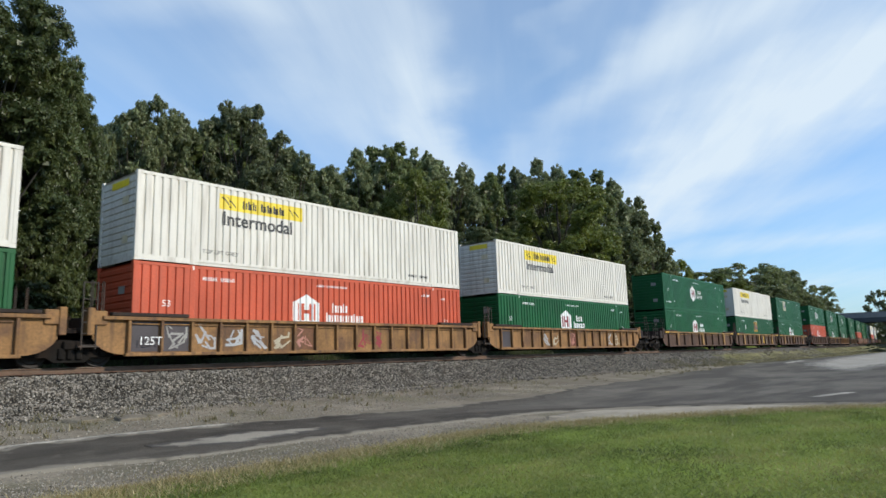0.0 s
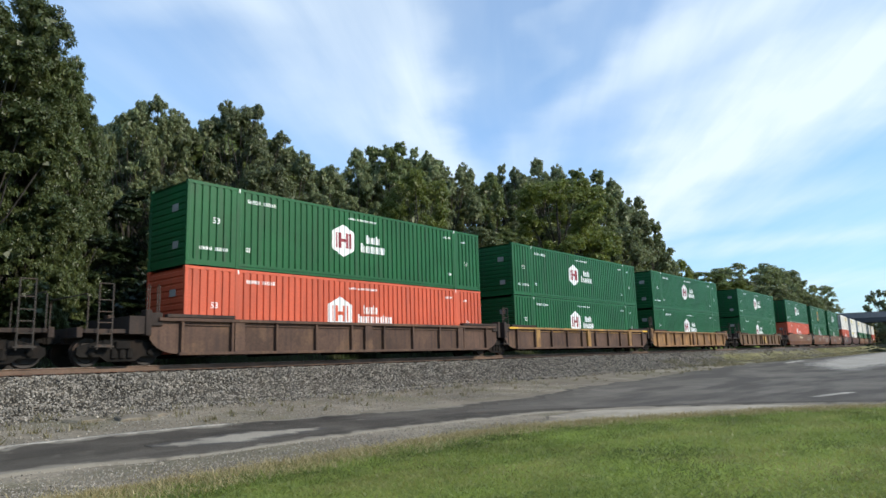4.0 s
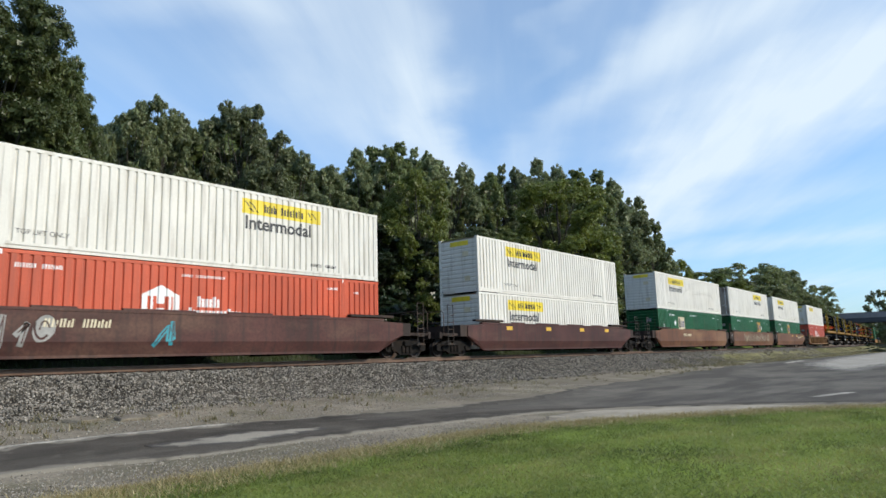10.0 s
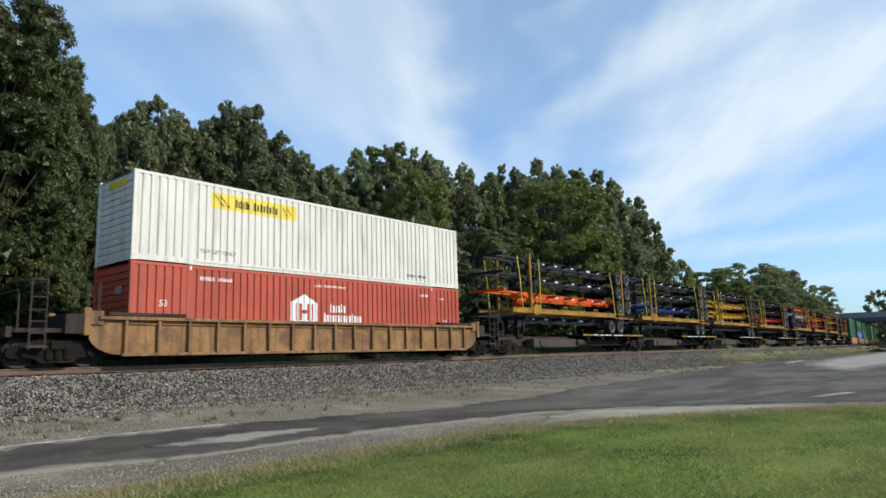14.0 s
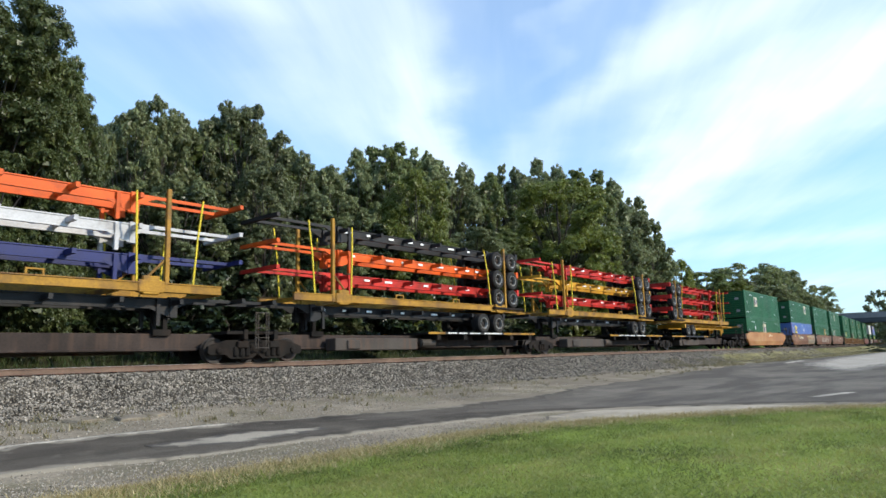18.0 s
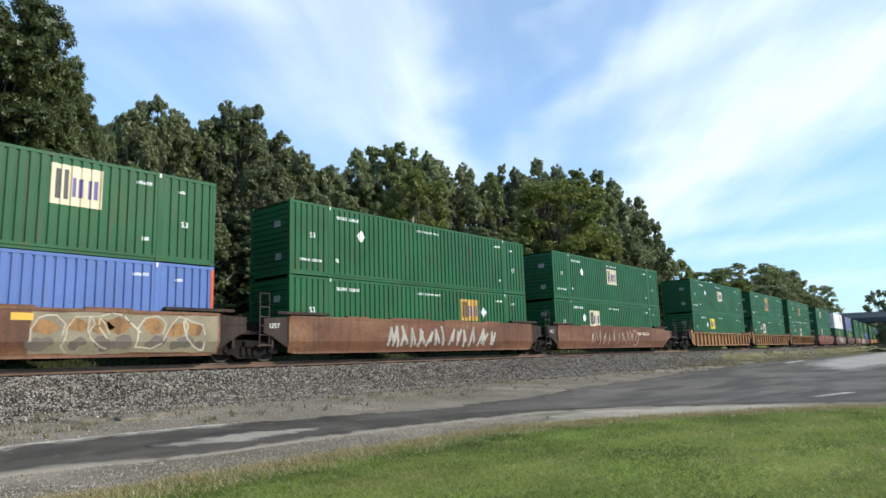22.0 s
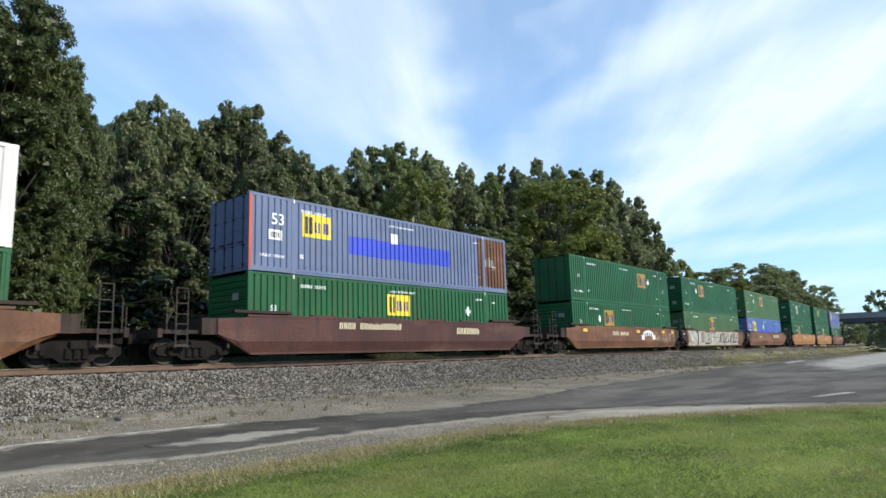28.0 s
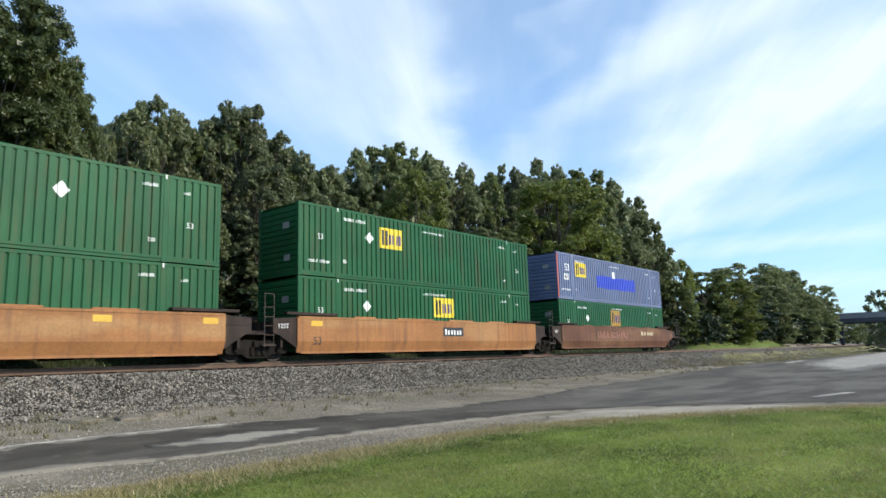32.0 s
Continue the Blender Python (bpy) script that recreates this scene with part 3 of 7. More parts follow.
# ---- the land ----
def build_ground():
    xs = np.unique(np.concatenate([np.linspace(-2500, -60, 14), np.arange(-60, 300, 2.0), np.linspace(300, 2600, 18)]))
    ys = np.unique(np.concatenate([np.linspace(-2500, -20, 12), np.arange(-20, 62, 1.0), np.linspace(62, 2600, 18)]))
    verts, faces = [], []
    for x in xs:
        for y in ys:
            near = 1.0 if -40 < x < 200 and -10 < y < 60 else 0.0
            verts.append((x, y, ground_z(x, y) + near * (0.03 * wob(x * 0.4, y * 0.4) - 0.015)))
    n = len(ys)
    for i in range(len(xs) - 1):
        for j in range(n - 1):
            a = i * n + j
            faces.append((a, a + n, a + n + 1, a + 1))
    ob = new("ground", raw_mesh("ground", verts, faces, "gravel", True))
    tagged(ob, "grey dirt and fine gravel ground beside the railway", "ground", "", "structure")


def ribbon(name, stations, near, far, mat, lift, label, category, kind="structure", cols=10, rag=0.12, fade=0.5, ends=False):
    """A sheet on the ground between two edges, each a function of x, with ragged rims."""
    verts, faces, rims = [], [], []
    for i, x in enumerate(stations):
        a = near(x) + rag * (wob(x * 1.7, 3.1) + 0.6 * wob(x * 5.1, 9.7))
        b = far(x) + rag * (wob(x * 1.9, 7.3) + 0.6 * wob(x * 4.7, 2.2))
        for k in range(cols + 1):
            y = a + (b - a) * k / cols
            rim = -0.05 if k in (0, cols) else 0.0
            inset = min(abs(y - a), abs(b - y), (x - stations[0] if ends else 9), (stations[-1] - x if ends else 9))
            rims.append(max(0.0, 1.0 - inset / fade))
            verts.append((x, y, ground_z(x, y) + lift + rim + 0.012 * wob(x * 0.5, y * 0.5, 5)))
    n = cols + 1
    for i in range(len(stations) - 1):
        for j in range(cols):
            a = i * n + j
            faces.append((a, a + n, a + n + 1, a + 1))
    me = raw_mesh(name, verts, faces, mat, True)
    at = me.attributes.new("rim", "FLOAT", "POINT")
    at.data.foreach_set("value", rims)
    return tagged(new(name, me), label, category, "", kind)


def curve_of(*pts):
    px, py = [p[0] for p in pts], [p[1] for p in pts]
    return lambda x: float(np.interp(x, px, py))


LAWN_EDGE = curve_of((-60, 8.6), (0, 8.3), (9.6, 8.1), (11.3, 7.9), (12.4, 7.2), (13.9, 6.7), (14.9, 5.9), (16.0, 5.0), (17.4, 4.1), (18.8, 2.8), (21, -0.5), (25, -8), (30, -20))


def build_sheets():
    st = list(np.arange(-60, 30.01, 0.5))
    ribbon("lawn", st, lambda x: -20.2, LAWN_EDGE, "lawn", 0.02, "mown green lawn with worn yellowish edge", "lawn", cols=90, rag=0.2, fade=0.8)
    far = curve_of((-60, 13.2), (4, 12.9), (9, 12.85), (10.4, 12.55), (13.8, 11.8), (18.7, 12.05), (23, 12.7), (40, 14.2), (62, 16.0), (120, 22.0), (160, 26))
    near = curve_of((-60, 11.0), (3.3, 10.55), (4.6, 10.45), (5.6, 10.0), (7.3, 10.05), (9.4, 9.95), (11.7, 9.8), (14.9, 9.2), (17.1, 7.9), (19, 5.4), (21, 2.2), (24, -3), (28, -12), (60, -14), (120, -14), (160, -14))
    ribbon("road", list(np.arange(-60, 160.1, 0.5)), near, far, "asphalt", 0.02, "old patched dark asphalt service road", "road", cols=60, rag=0.16, fade=0.35)
    ribbon("pavement", list(np.arange(5.7, 9.2, 0.15)), curve_of((5.7, 11.2), (7.0, 10.5), (9.2, 10.75)), curve_of((5.7, 11.5), (7.6, 11.75), (9.2, 11.1)),
           "dust", 0.03, "pale dusty patch worn into the asphalt", "pavement", cols=14, rag=0.06, fade=0.42, ends=True)
    ribbon("pavement", list(np.arange(-4, 8.6, 0.3)), lambda x: far(x) + 0.04, lambda x: far(x) + 0.2, "concrete", 0.024,
           "thin pale broken edge of the asphalt", "pavement", cols=6, rag=0.05, fade=0.05, ends=True)
    ribbon("pavement", list(np.arange(12.6, 19.4, 0.2)), lambda x: LAWN_EDGE(x) + 0.25, curve_of((12.6, 7.9), (14.3, 8.8), (16, 8.4), (17.5, 7.2), (19.4, 4.6)), "sand", 0.022,
           "pale sandy grit between lawn and asphalt", "pavement", cols=16, rag=0.3, fade=0.6, ends=True)
    ribbon("pavement", list(np.arange(44, 130, 0.8)), curve_of((44, 6.6), (52, 6.4), (70, 6.0), (90, 5.0), (130, 4.0)), curve_of((44, 7.4), (50, 10.2), (58, 13.0), (75, 14.4), (95, 15.0), (130, 17.0)),
           "concrete", 0.03, "pale dusty concrete apron along the road", "pavement", cols=14, rag=0.5, fade=2.6, ends=True)
    ribbon("pavement", list(np.arange(57, 66, 0.5)), curve_of((57, 13.3), (66, 13.8)), curve_of((57, 13.8), (66, 14.5)),
           "concrete", 0.03, "narrow pale strip of concrete by the road", "pavement", cols=6, rag=0.05, fade=0.15, ends=True)
    ribbon("pavement", list(np.arange(22, 24.6, 0.25)), curve_of((22, 4.35), (24.6, 3.7)), curve_of((22, 4.75), (24.6, 4.2)),
           "concrete", 0.03, "small pale patch in the asphalt", "pavement", cols=6, rag=0.05, fade=0.15, ends=True)
    ribbon("road", list(np.arange(13.5, 120, 0.5)), curve_of((13.5, 10.6), (16, 9.3), (19, 6.4), (22, 1.5), (26, -6), (30, -12), (45, -13.5), (120, -13.5)), curve_of((13.5, 10.7), (17, 11.2), (22, 12.5), (40, 14.3), (62, 16.1), (120, 22)),
           "asphalt_worn", 0.026, "pale worn stretch of the asphalt road", "road", cols=60, rag=0.5, fade=1.4, ends=True)
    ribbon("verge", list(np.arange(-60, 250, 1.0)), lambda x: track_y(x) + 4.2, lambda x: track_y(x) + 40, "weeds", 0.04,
           "rough grass and leaf litter darkened for shade under the trees", "verge", cols=24, rag=0.2)
    ribbon("verge", list(np.arange(48, 240, 1.0)), lambda x: track_y(x) - 6.2 - 0.045 * (x - 48), lambda x: track_y(x) - 4.3, "weeds_dry", 0.03,
           "dry weedy strip between road and ballast", "verge", cols=8, rag=0.4, fade=0.9, ends=True)
    # broken slabs at the foot of the ballast
    for x0, y0, w, d, r in ((6.4, 15.6, 0.75, 0.55, 20), (7.25, 15.2, 0.7, 0.6, -12), (7.9, 15.5, 0.5, 0.4, 35)):
        bm = bmesh.new()
        bm_prism(bm, [(-w / 2, 0), (-w * 0.3, 0.0), (w / 2, 0), (w * 0.46, 0.1), (w * 0.1, 0.13), (-w * 0.44, 0.09)], -d / 2, d / 2)
        bmesh.ops.bevel(bm, geom=bm.edges[:], offset=0.02, segments=1, affect="EDGES")
        ob = part("concrete_slab", bm, "slab", None)
        ob.matrix_basis = pose(x0, y0, ground_z(x0, y0) - 0.055, 5, 4, r)
        tagged(ob, "broken piece of pale concrete lying in the gravel", "slab", "broken slabs by the track")


def blades(name, pts, height, width, mat, label, lean=0.5):
    """Grass as single bent blades."""
    n = len(pts)
    a = np.random.uniform(0, 2 * np.pi, n)
    h = height * np.random.uniform(0.5, 1.25, n)
    w = width * np.random.uniform(0.6, 1.3, n)
    dx, dy = np.cos(a), np.sin(a)
    lx, ly = np.random.normal(0, lean, n) * h, np.random.normal(0, lean, n) * h
    v = np.zeros((n, 3, 3))
    v[:, 0] = pts + np.stack([dx * w, dy * w, 0 * w], 1)
    v[:, 1] = pts - np.stack([dx * w, dy * w, 0 * w], 1)
    v[:, 2] = pts + np.stack([lx, ly, h], 1)
    me = bpy.data.meshes.new(name)
    me.vertices.add(n * 3)
    me.vertices.foreach_set("co", v.ravel())
    me.loops.add(n * 3)
    me.loops.foreach_set("vertex_index", np.arange(n * 3, dtype=np.int32))
    me.polygons.add(n)
    me.polygons.foreach_set("loop_start", np.arange(0, n * 3, 3, dtype=np.int32))
    me.materials.append(M[mat])
    me.update(calc_edges=True)
    return tagged(new(name, me), label, "grass", "", "stuff")


def build_grass():
    pts, dry = [], []
    for k in range(190000):
        x = 2.2 + 30 * random.random() ** 1.6 - abs(random.gauss(0, 0.8))
        y = LAWN_EDGE(x) + 0.12 - 8.0 * random.random() ** 1.25
        if x * 0.02 + y < random.gauss(-0.3, 0.8) or y < x * 0.05 - 2 + random.gauss(-0.3, 0.8):
            continue
        edge = LAWN_EDGE(x) - y
        p = (x, y, ground_z(x, y) + 0.03)
        if edge < 1.1 and random.random() < 0.8 - edge * 0.75 + 0.5 * wob(x * 1.3, y * 1.3):
            dry.append(p)
        else:
            pts.append(p)
    # thinner cover all round, beyond the stretch in view
    for k in range(60000):
        x = random.gauss(6.0, 11.0)
        y = LAWN_EDGE(x) - 0.2 - 16.0 * random.random()
        if -40 < x < 29:
            pts.append((x, y, ground_z(x, y) + 0.03))
    blades("lawn_grass", np.array(pts), 0.042, 0.0065, "blade", "short mown green lawn grass", 1.1)
    for k in range(15000):
        x = 2.5 + 17 * random.random()
        y = LAWN_EDGE(x) + random.gauss(0.0, 0.3) + 0.25 * wob(x * 1.1, 4.0)
        dry.append((x, y, ground_z(x, y)))
    for k in range(7000):
        x = 11.5 + 9 * random.random()
        y = LAWN_EDGE(x) + random.gauss(0.2, 0.4)
        if wob(x * 1.5, y * 1.5, 7) > -0.12:
            dry.append((x, y, ground_z(x, y) + 0.02))
    blades("dry_grass", np.array(dry), 0.075, 0.006, "blade_dry", "straw-coloured dry grass along the lawn edge", 0.8)
    wild = []
    for k in range(26000):
        x = -12 + 130 * random.random() ** 1.3
        y = track_y(x) + random.choice((6.0, 7.0, 8.0)) + random.gauss(0, 0.8)
        wild.append((x, y, ground_z(x, y)))
    tufts = []
    for k in range(24000):
        x = 44 + 140 * random.random() ** 1.3
        y = track_y(x) - random.uniform(3.0, 6.9) - 0.03 * (x - 44)
        if wob(x * 0.35, y * 0.6) > -0.15:
            tufts.append((x, y, ground_z(x, y) if y < track_y(x) - 4.2 else float(np.interp(y - track_y(x), (-4.2, -3.0), (-1.1, -0.64)))))
    for k in range(9000):
        x = 52 + 130 * random.random() ** 1.2
        u = random.uniform(-4.4, -2.4)
        if wob(x * 0.25, u * 0.8, 3) > -0.2:
            p = on_track(x) @ Vector((0, u, float(np.interp(u, (-4.4, -2.4), (-1.1, -0.38)))))
            tufts.append(tuple(p))
    for k in range(220):
        x, y = 3 + 40 * random.random() ** 1.5, random.uniform(13.4, 17.3)
        for q in range(9):
            tufts.append((x + random.gauss(0, 0.07), y + random.gauss(0, 0.07), ground_z(x, y)))
    blades("dry_tufts", np.array(tufts), 0.15, 0.014, "blade_dull", "dull olive tufts of dry weeds", 0.5)
    blades("wild_grass", np.array(wild), 0.34, 0.02, "blade_wild", "tall wild grass beside the line", 0.35)


# ---- the railway ----
def sweep(name, section, stations, mat, parent=None, label="", closed=True, rough_amp=0.0):
    """A cross-section (across, up) drawn along the track's line."""
    verts, faces = [], []
    n = len(section)
    for s in stations:
        m = on_track(s)
        for k, (u, z) in enumerate(section):
            dz = rough_amp * wob(s * 2.3, u * 2.3) if 0 < k < n - 1 else 0.0
            verts.append(m @ Vector((0, u, z + dz)))
    last = n if closed else n - 1
    for i in range(len(stations) - 1):
        for k in range(last):
            a, b = i * n + k, i * n + (k + 1) % n
            faces.append((a, b, b + n, a + n))
    ob = new(name, raw_mesh(name, [tuple(v) for v in verts], faces, mat, not closed))
    ob.parent = parent
    if label:
        ob["label"] = label
    return ob


def build_track():
    far = [float(x) for x in np.concatenate([np.arange(-900, -20, 40), np.arange(-20, 80, 0.3), np.arange(80, 260, 4), np.arange(260, 1150, 30)])]
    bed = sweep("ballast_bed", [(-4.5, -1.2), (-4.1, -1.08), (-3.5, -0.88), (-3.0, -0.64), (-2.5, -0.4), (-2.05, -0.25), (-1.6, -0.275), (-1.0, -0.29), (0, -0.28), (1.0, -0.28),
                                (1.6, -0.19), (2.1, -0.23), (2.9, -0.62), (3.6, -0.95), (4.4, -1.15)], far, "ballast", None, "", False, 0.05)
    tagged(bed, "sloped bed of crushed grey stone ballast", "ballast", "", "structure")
    sh = sweep("ballast_shoulder", [(-1.75, -0.26), (-1.3, -0.258), (-0.95, -0.225), (0.0, -0.21), (0.9, -0.2), (1.6, -0.21)], far, "stone_rust", None, "", False, 0.03)
    tagged(sh, "rust-stained ballast around the rails", "ballast", "", "structure")
    slope = sweep("weedy_slope", [(-4.9, -1.17), (-4.1, -1.02), (-3.5, -0.82), (-3.0, -0.58), (-2.55, -0.41), (-2.3, -0.36)], [float(x) for x in np.arange(58, 260, 1.0)], "weeds_dry", None, "", False, 0.09)
    tagged(slope, "dry weeds growing over the ballast slope", "verge", "", "structure")
    track = tagged(new("railway_track"), "rusty steel rails on weathered timber ties in ballast", "railway track", "", "structure")
    coarse = [float(x) for x in np.concatenate([np.arange(-900, -20, 40), np.arange(-20, 260, 2), np.arange(260, 1150, 30)])]
    for u in (-0.7525, 0.7525):
        web = [(-0.07, -0.17), (0.07, -0.17), (0.07, -0.155), (0.012, -0.13), (0.012, -0.045), (0.036, -0.035), (0.036, -0.004), (-0.036, -0.004), (-0.036, -0.035), (-0.012, -0.045), (-0.012, -0.13), (-0.07, -0.155)]
        sweep("rail", [(u + a, b) for a, b in web], coarse, "rail_side", track)
        sweep("rail_head", [(u - 0.034, -0.006), (u + 0.034, -0.006), (u + 0.03, 0.0), (u - 0.03, 0.0)], coarse, "rail_top", track, "polished steel running surface")

    def tie_bm():
        return boxes((-0.115, 0.115, -1.42, 1.42, -0.36, -0.175), bevel=0.012)

    def plate_bm():
        return boxes((-0.1, 0.1, -0.18, 0.18, -0.183, -0.166), bevel=0.004)

    for k in range(210):
        s = -8.0 + 0.51 * k
        m = on_track(s) @ pose(0, random.gauss(0, 0.03), random.gauss(0, 0.006), 0, 0, random.gauss(0, 0.5))
        t = piece("tie", "tie", "tie", tie_bm, track)
        t.matrix_basis = m
        if s < 45:
            p = piece("tie_plate", "tie_plate", "plate", plate_bm, t, (0, -0.7525, 0))
    bm = bmesh.new()
    for k in range(420):
        s = 99.2 + 0.51 * k
        m = on_track(s)
        for v in bm_box(bm, -0.115, 0.115, -1.3, 1.3, -0.36, -0.18):
            v.co = m @ v.co
    for k in range(60):
        s = -8.5 - 0.51 * k
        m = on_track(s)
        for v in bm_box(bm, -0.115, 0.115, -1.3, 1.3, -0.36, -0.18):
            v.co = m @ v.co
    tagged(part("ties", bm, "tie", track), kind="stuff")


def build_stones():
    """Loose crushed stone on the near slope and shoulder."""
    base = []
    for k in range(8):
        bm = bmesh.new()
        bmesh.ops.create_cube(bm, size=1.35)
        for v in bm.verts:
            v.co = Vector((v.co.x * random.uniform(0.6, 1.3), v.co.y * random.uniform(0.5, 1.2), v.co.z * random.uniform(0.5, 1.1)))
        bmesh.ops.triangulate(bm, faces=bm.faces[:])
        bm.verts.index_update()
        base.append((np.array([v.co for v in bm.verts]), np.array([[v.index for v in f.verts] for f in bm.faces])))
        bm.free()
    prof_u = [-4.5, -4.1, -3.5, -3.0, -2.5, -2.05, -1.6, -1.3, -0.95]
    prof_z = [-1.16, -1.08, -0.88, -0.64, -0.4, -0.25, -0.255, -0.255, -0.225]
    vs, fs, off = [], [], 0
    for k in range(112000):
        s = -3 + 108 * random.random() ** 1.9
        u = random.uniform(-4.3, -0.92)
        if random.random() < 0.14:
            u = -4.3 - abs(random.gauss(0, 0.6))
        x, y, h = s, 0, 0
        m = on_track(s)
        z = float(np.interp(u, prof_u, prof_z)) + 0.05 * wob(s * 2.3, u * 2.3)
        p = m @ Vector((0, u, z + (0.012 if u < -1.8 else -0.005)))
        if u < -4.1:
            p.z = ground_z(p.x, p.y) + 0.02
        v, f = base[k % 8]
        r = random.choice((0.017, 0.021, 0.026, 0.031, 0.038)) * (1 + max(0.0, s - 30) * 0.015)
        rot = np.array(Euler((random.uniform(0, 6), random.uniform(0, 6), random.uniform(0, 6))).to_matrix())
        vs.append(v @ rot.T * r + np.array(p))
        fs.append(f + off)
        off += len(v)
    me = raw_mesh("ballast_stones", np.concatenate(vs), np.concatenate(fs), "stone")
    tagged(new("ballast_stones", me), "loose crushed grey ballast stones on the track slope", "stones", "", "stuff")
    # fine gravel along both sides of the road
    vs, fs, off = [], [], 0
    for k in range(26000):
        x = 2.5 + 22 * random.random() ** 1.4
        if k % 3:
            y = LAWN_EDGE(x) + abs(random.gauss(0.1, 1.1))
        else:
            y = random.uniform(12.6, 17.6)
        v, f = base[k % 8]
        r = random.choice((0.005, 0.006, 0.008, 0.01, 0.013)) * (1.0 if k % 3 else 1.3)
        rot = np.array(Euler((random.uniform(0, 6), random.uniform(0, 6), random.uniform(0, 6))).to_matrix())
        vs.append(v @ rot.T * r + np.array((x, y, ground_z(x, y) + 0.006)))
        fs.append(f + off)
        off += len(v)
    me = raw_mesh("gravel", np.concatenate(vs), np.concatenate(fs), "pebble")
    tagged(new("gravel", me), "pale fine gravel scattered beside the road", "gravel", "", "stuff")


def build_bank():
    """A grassy bank and a pale stony cut at the foot of the trees behind the line."""
    xs, us = np.arange(80, 142, 1.0), np.linspace(4.4, 10.5, 10)
    verts, faces, tops = [], [], []
    for x in xs:
        h = float(np.interp(x, (80, 90, 104, 118, 125, 132, 138, 142), (0.0, 0.75, 0.8, 1.15, 1.3, 0.8, 0.3, 0.0))) + 0.15 * wob(x * 0.4, 2.0)
        for u in us:
            k = min(max((u - 4.4) / 2.8, 0.0), 1.0)
            z = -1.15 + (h + 1.15) * k * k * (3 - 2 * k) + 0.08 * wob(x * 0.9, u * 0.9)
            verts.append((x, track_y(x) + u, z))
            tops.append(verts[-1])
    n = len(us)
    for i in range(len(xs) - 1):
        for j in range(n - 1):
            a = i * n + j
            faces.append((a, a + n, a + n + 1, a + 1))
    tagged(new("grass_bank", raw_mesh("grass_bank", verts, faces, "bank", True)), "bright green grassy bank at the foot of the trees", "bank", "", "structure")
    pts = [(p[0] + random.uniform(-0.5, 0.5), p[1] + random.uniform(-0.3, 0.3), p[2]) for p in tops for q in range(14)]
    blades("bank_grass", np.array(pts), 0.22, 0.03, "blade", "green grass on the bank beside the line", 0.6)
    vs, fs, off = [], [], 0
    cube = np.array([(a, b, c) for a in (-1, 1) for b in (-1, 1) for c in (-1, 1)], float)
    quad = np.array([(0, 1, 3, 2), (4, 6, 7, 5), (0, 4, 5, 1), (2, 3, 7, 6), (0, 2, 6, 4), (1, 5, 7, 3)])
    for k in range(1500):
        x = random.uniform(134, 226)
        u = random.uniform(4.6, 7.6)
        m = on_track(x) @ Vector((0, u, -1.1 + 0.5 * (u - 4.6)))
        r = random.uniform(0.1, 0.34)
        rot = np.array(Euler((random.uniform(0, 6), random.uniform(0, 6), random.uniform(0, 6))).to_matrix())
        vs.append((cube * np.random.uniform(0.6, 1.2, (8, 3))) @ rot.T * r * 0.7 + np.array(m))
        fs.append(quad + off)
        off += 8
    me = raw_mesh("stony_cut", np.concatenate(vs), np.concatenate(fs), "sandstone")
    tagged(new("stony_cut", me), "pale sandy broken rock along the foot of the bank", "rocks", "", "stuff")


# ---- the road bridge over the line ----
def build_bridge():
    br = tagged(new("road_bridge"), "grey road bridge with dark girders crossing over the railway", "bridge", "", "structure")
    br.matrix_basis = pose(248.2, 35.0, 0, 0, 0, 98.0)
    # local x runs along the bridge, away from the camera's side
    part("deck", boxes((-150, 150, -5.5, 5.5, 8.25, 8.7)), "bridge_grey", br)
    for y in (-5.4, -2.7, 0, 2.7, 5.4):
        part("girder", boxes((-150, 150, y - 0.18, y + 0.18, 6.85, 8.25), (-150, 150, y - 0.35, y + 0.35, 6.8, 6.86)), "girder", br, "dark steel girder")
    for y in (-5.6, 5.35):
        part("parapet", boxes((-150, 150, y, y + 0.25, 8.2, 9.75), (-150, 150, y - 0.06, y + 0.31, 9.75, 9.9)), "bridge_grey", br, "solid grey parapet")
    for x in (6.2, -20.0, -48.0):
        bm = boxes((x - 0.5, x + 0.5, -5.6, 5.6, 6.1, 6.8))
        for y in (-4.4, 0, 4.4):
            bm_box(bm, x - 0.45, x + 0.45, y - 0.45, y + 0.45, -1.4, 6.1)
        part("pier", bm, "girder", br, "dark concrete pier")
    bm = bmesh.new()
    bm_prism(bm, [(24, -1.5), (150, -1.5), (150, 8.2), (34, 8.2)], -6.5, 6.5)
    part("abutment", bm, "weeds", br, "overgrown earth abutment")
    bm = bmesh.new()
    bm_prism(bm, [(-150, -1.5), (-58, -1.5), (-66, 8.2), (-150, 8.2)], -6.5, 6.5)
    part("abutment", bm, "weeds", br, "overgrown earth abutment")
    return br.matrix_basis.copy()


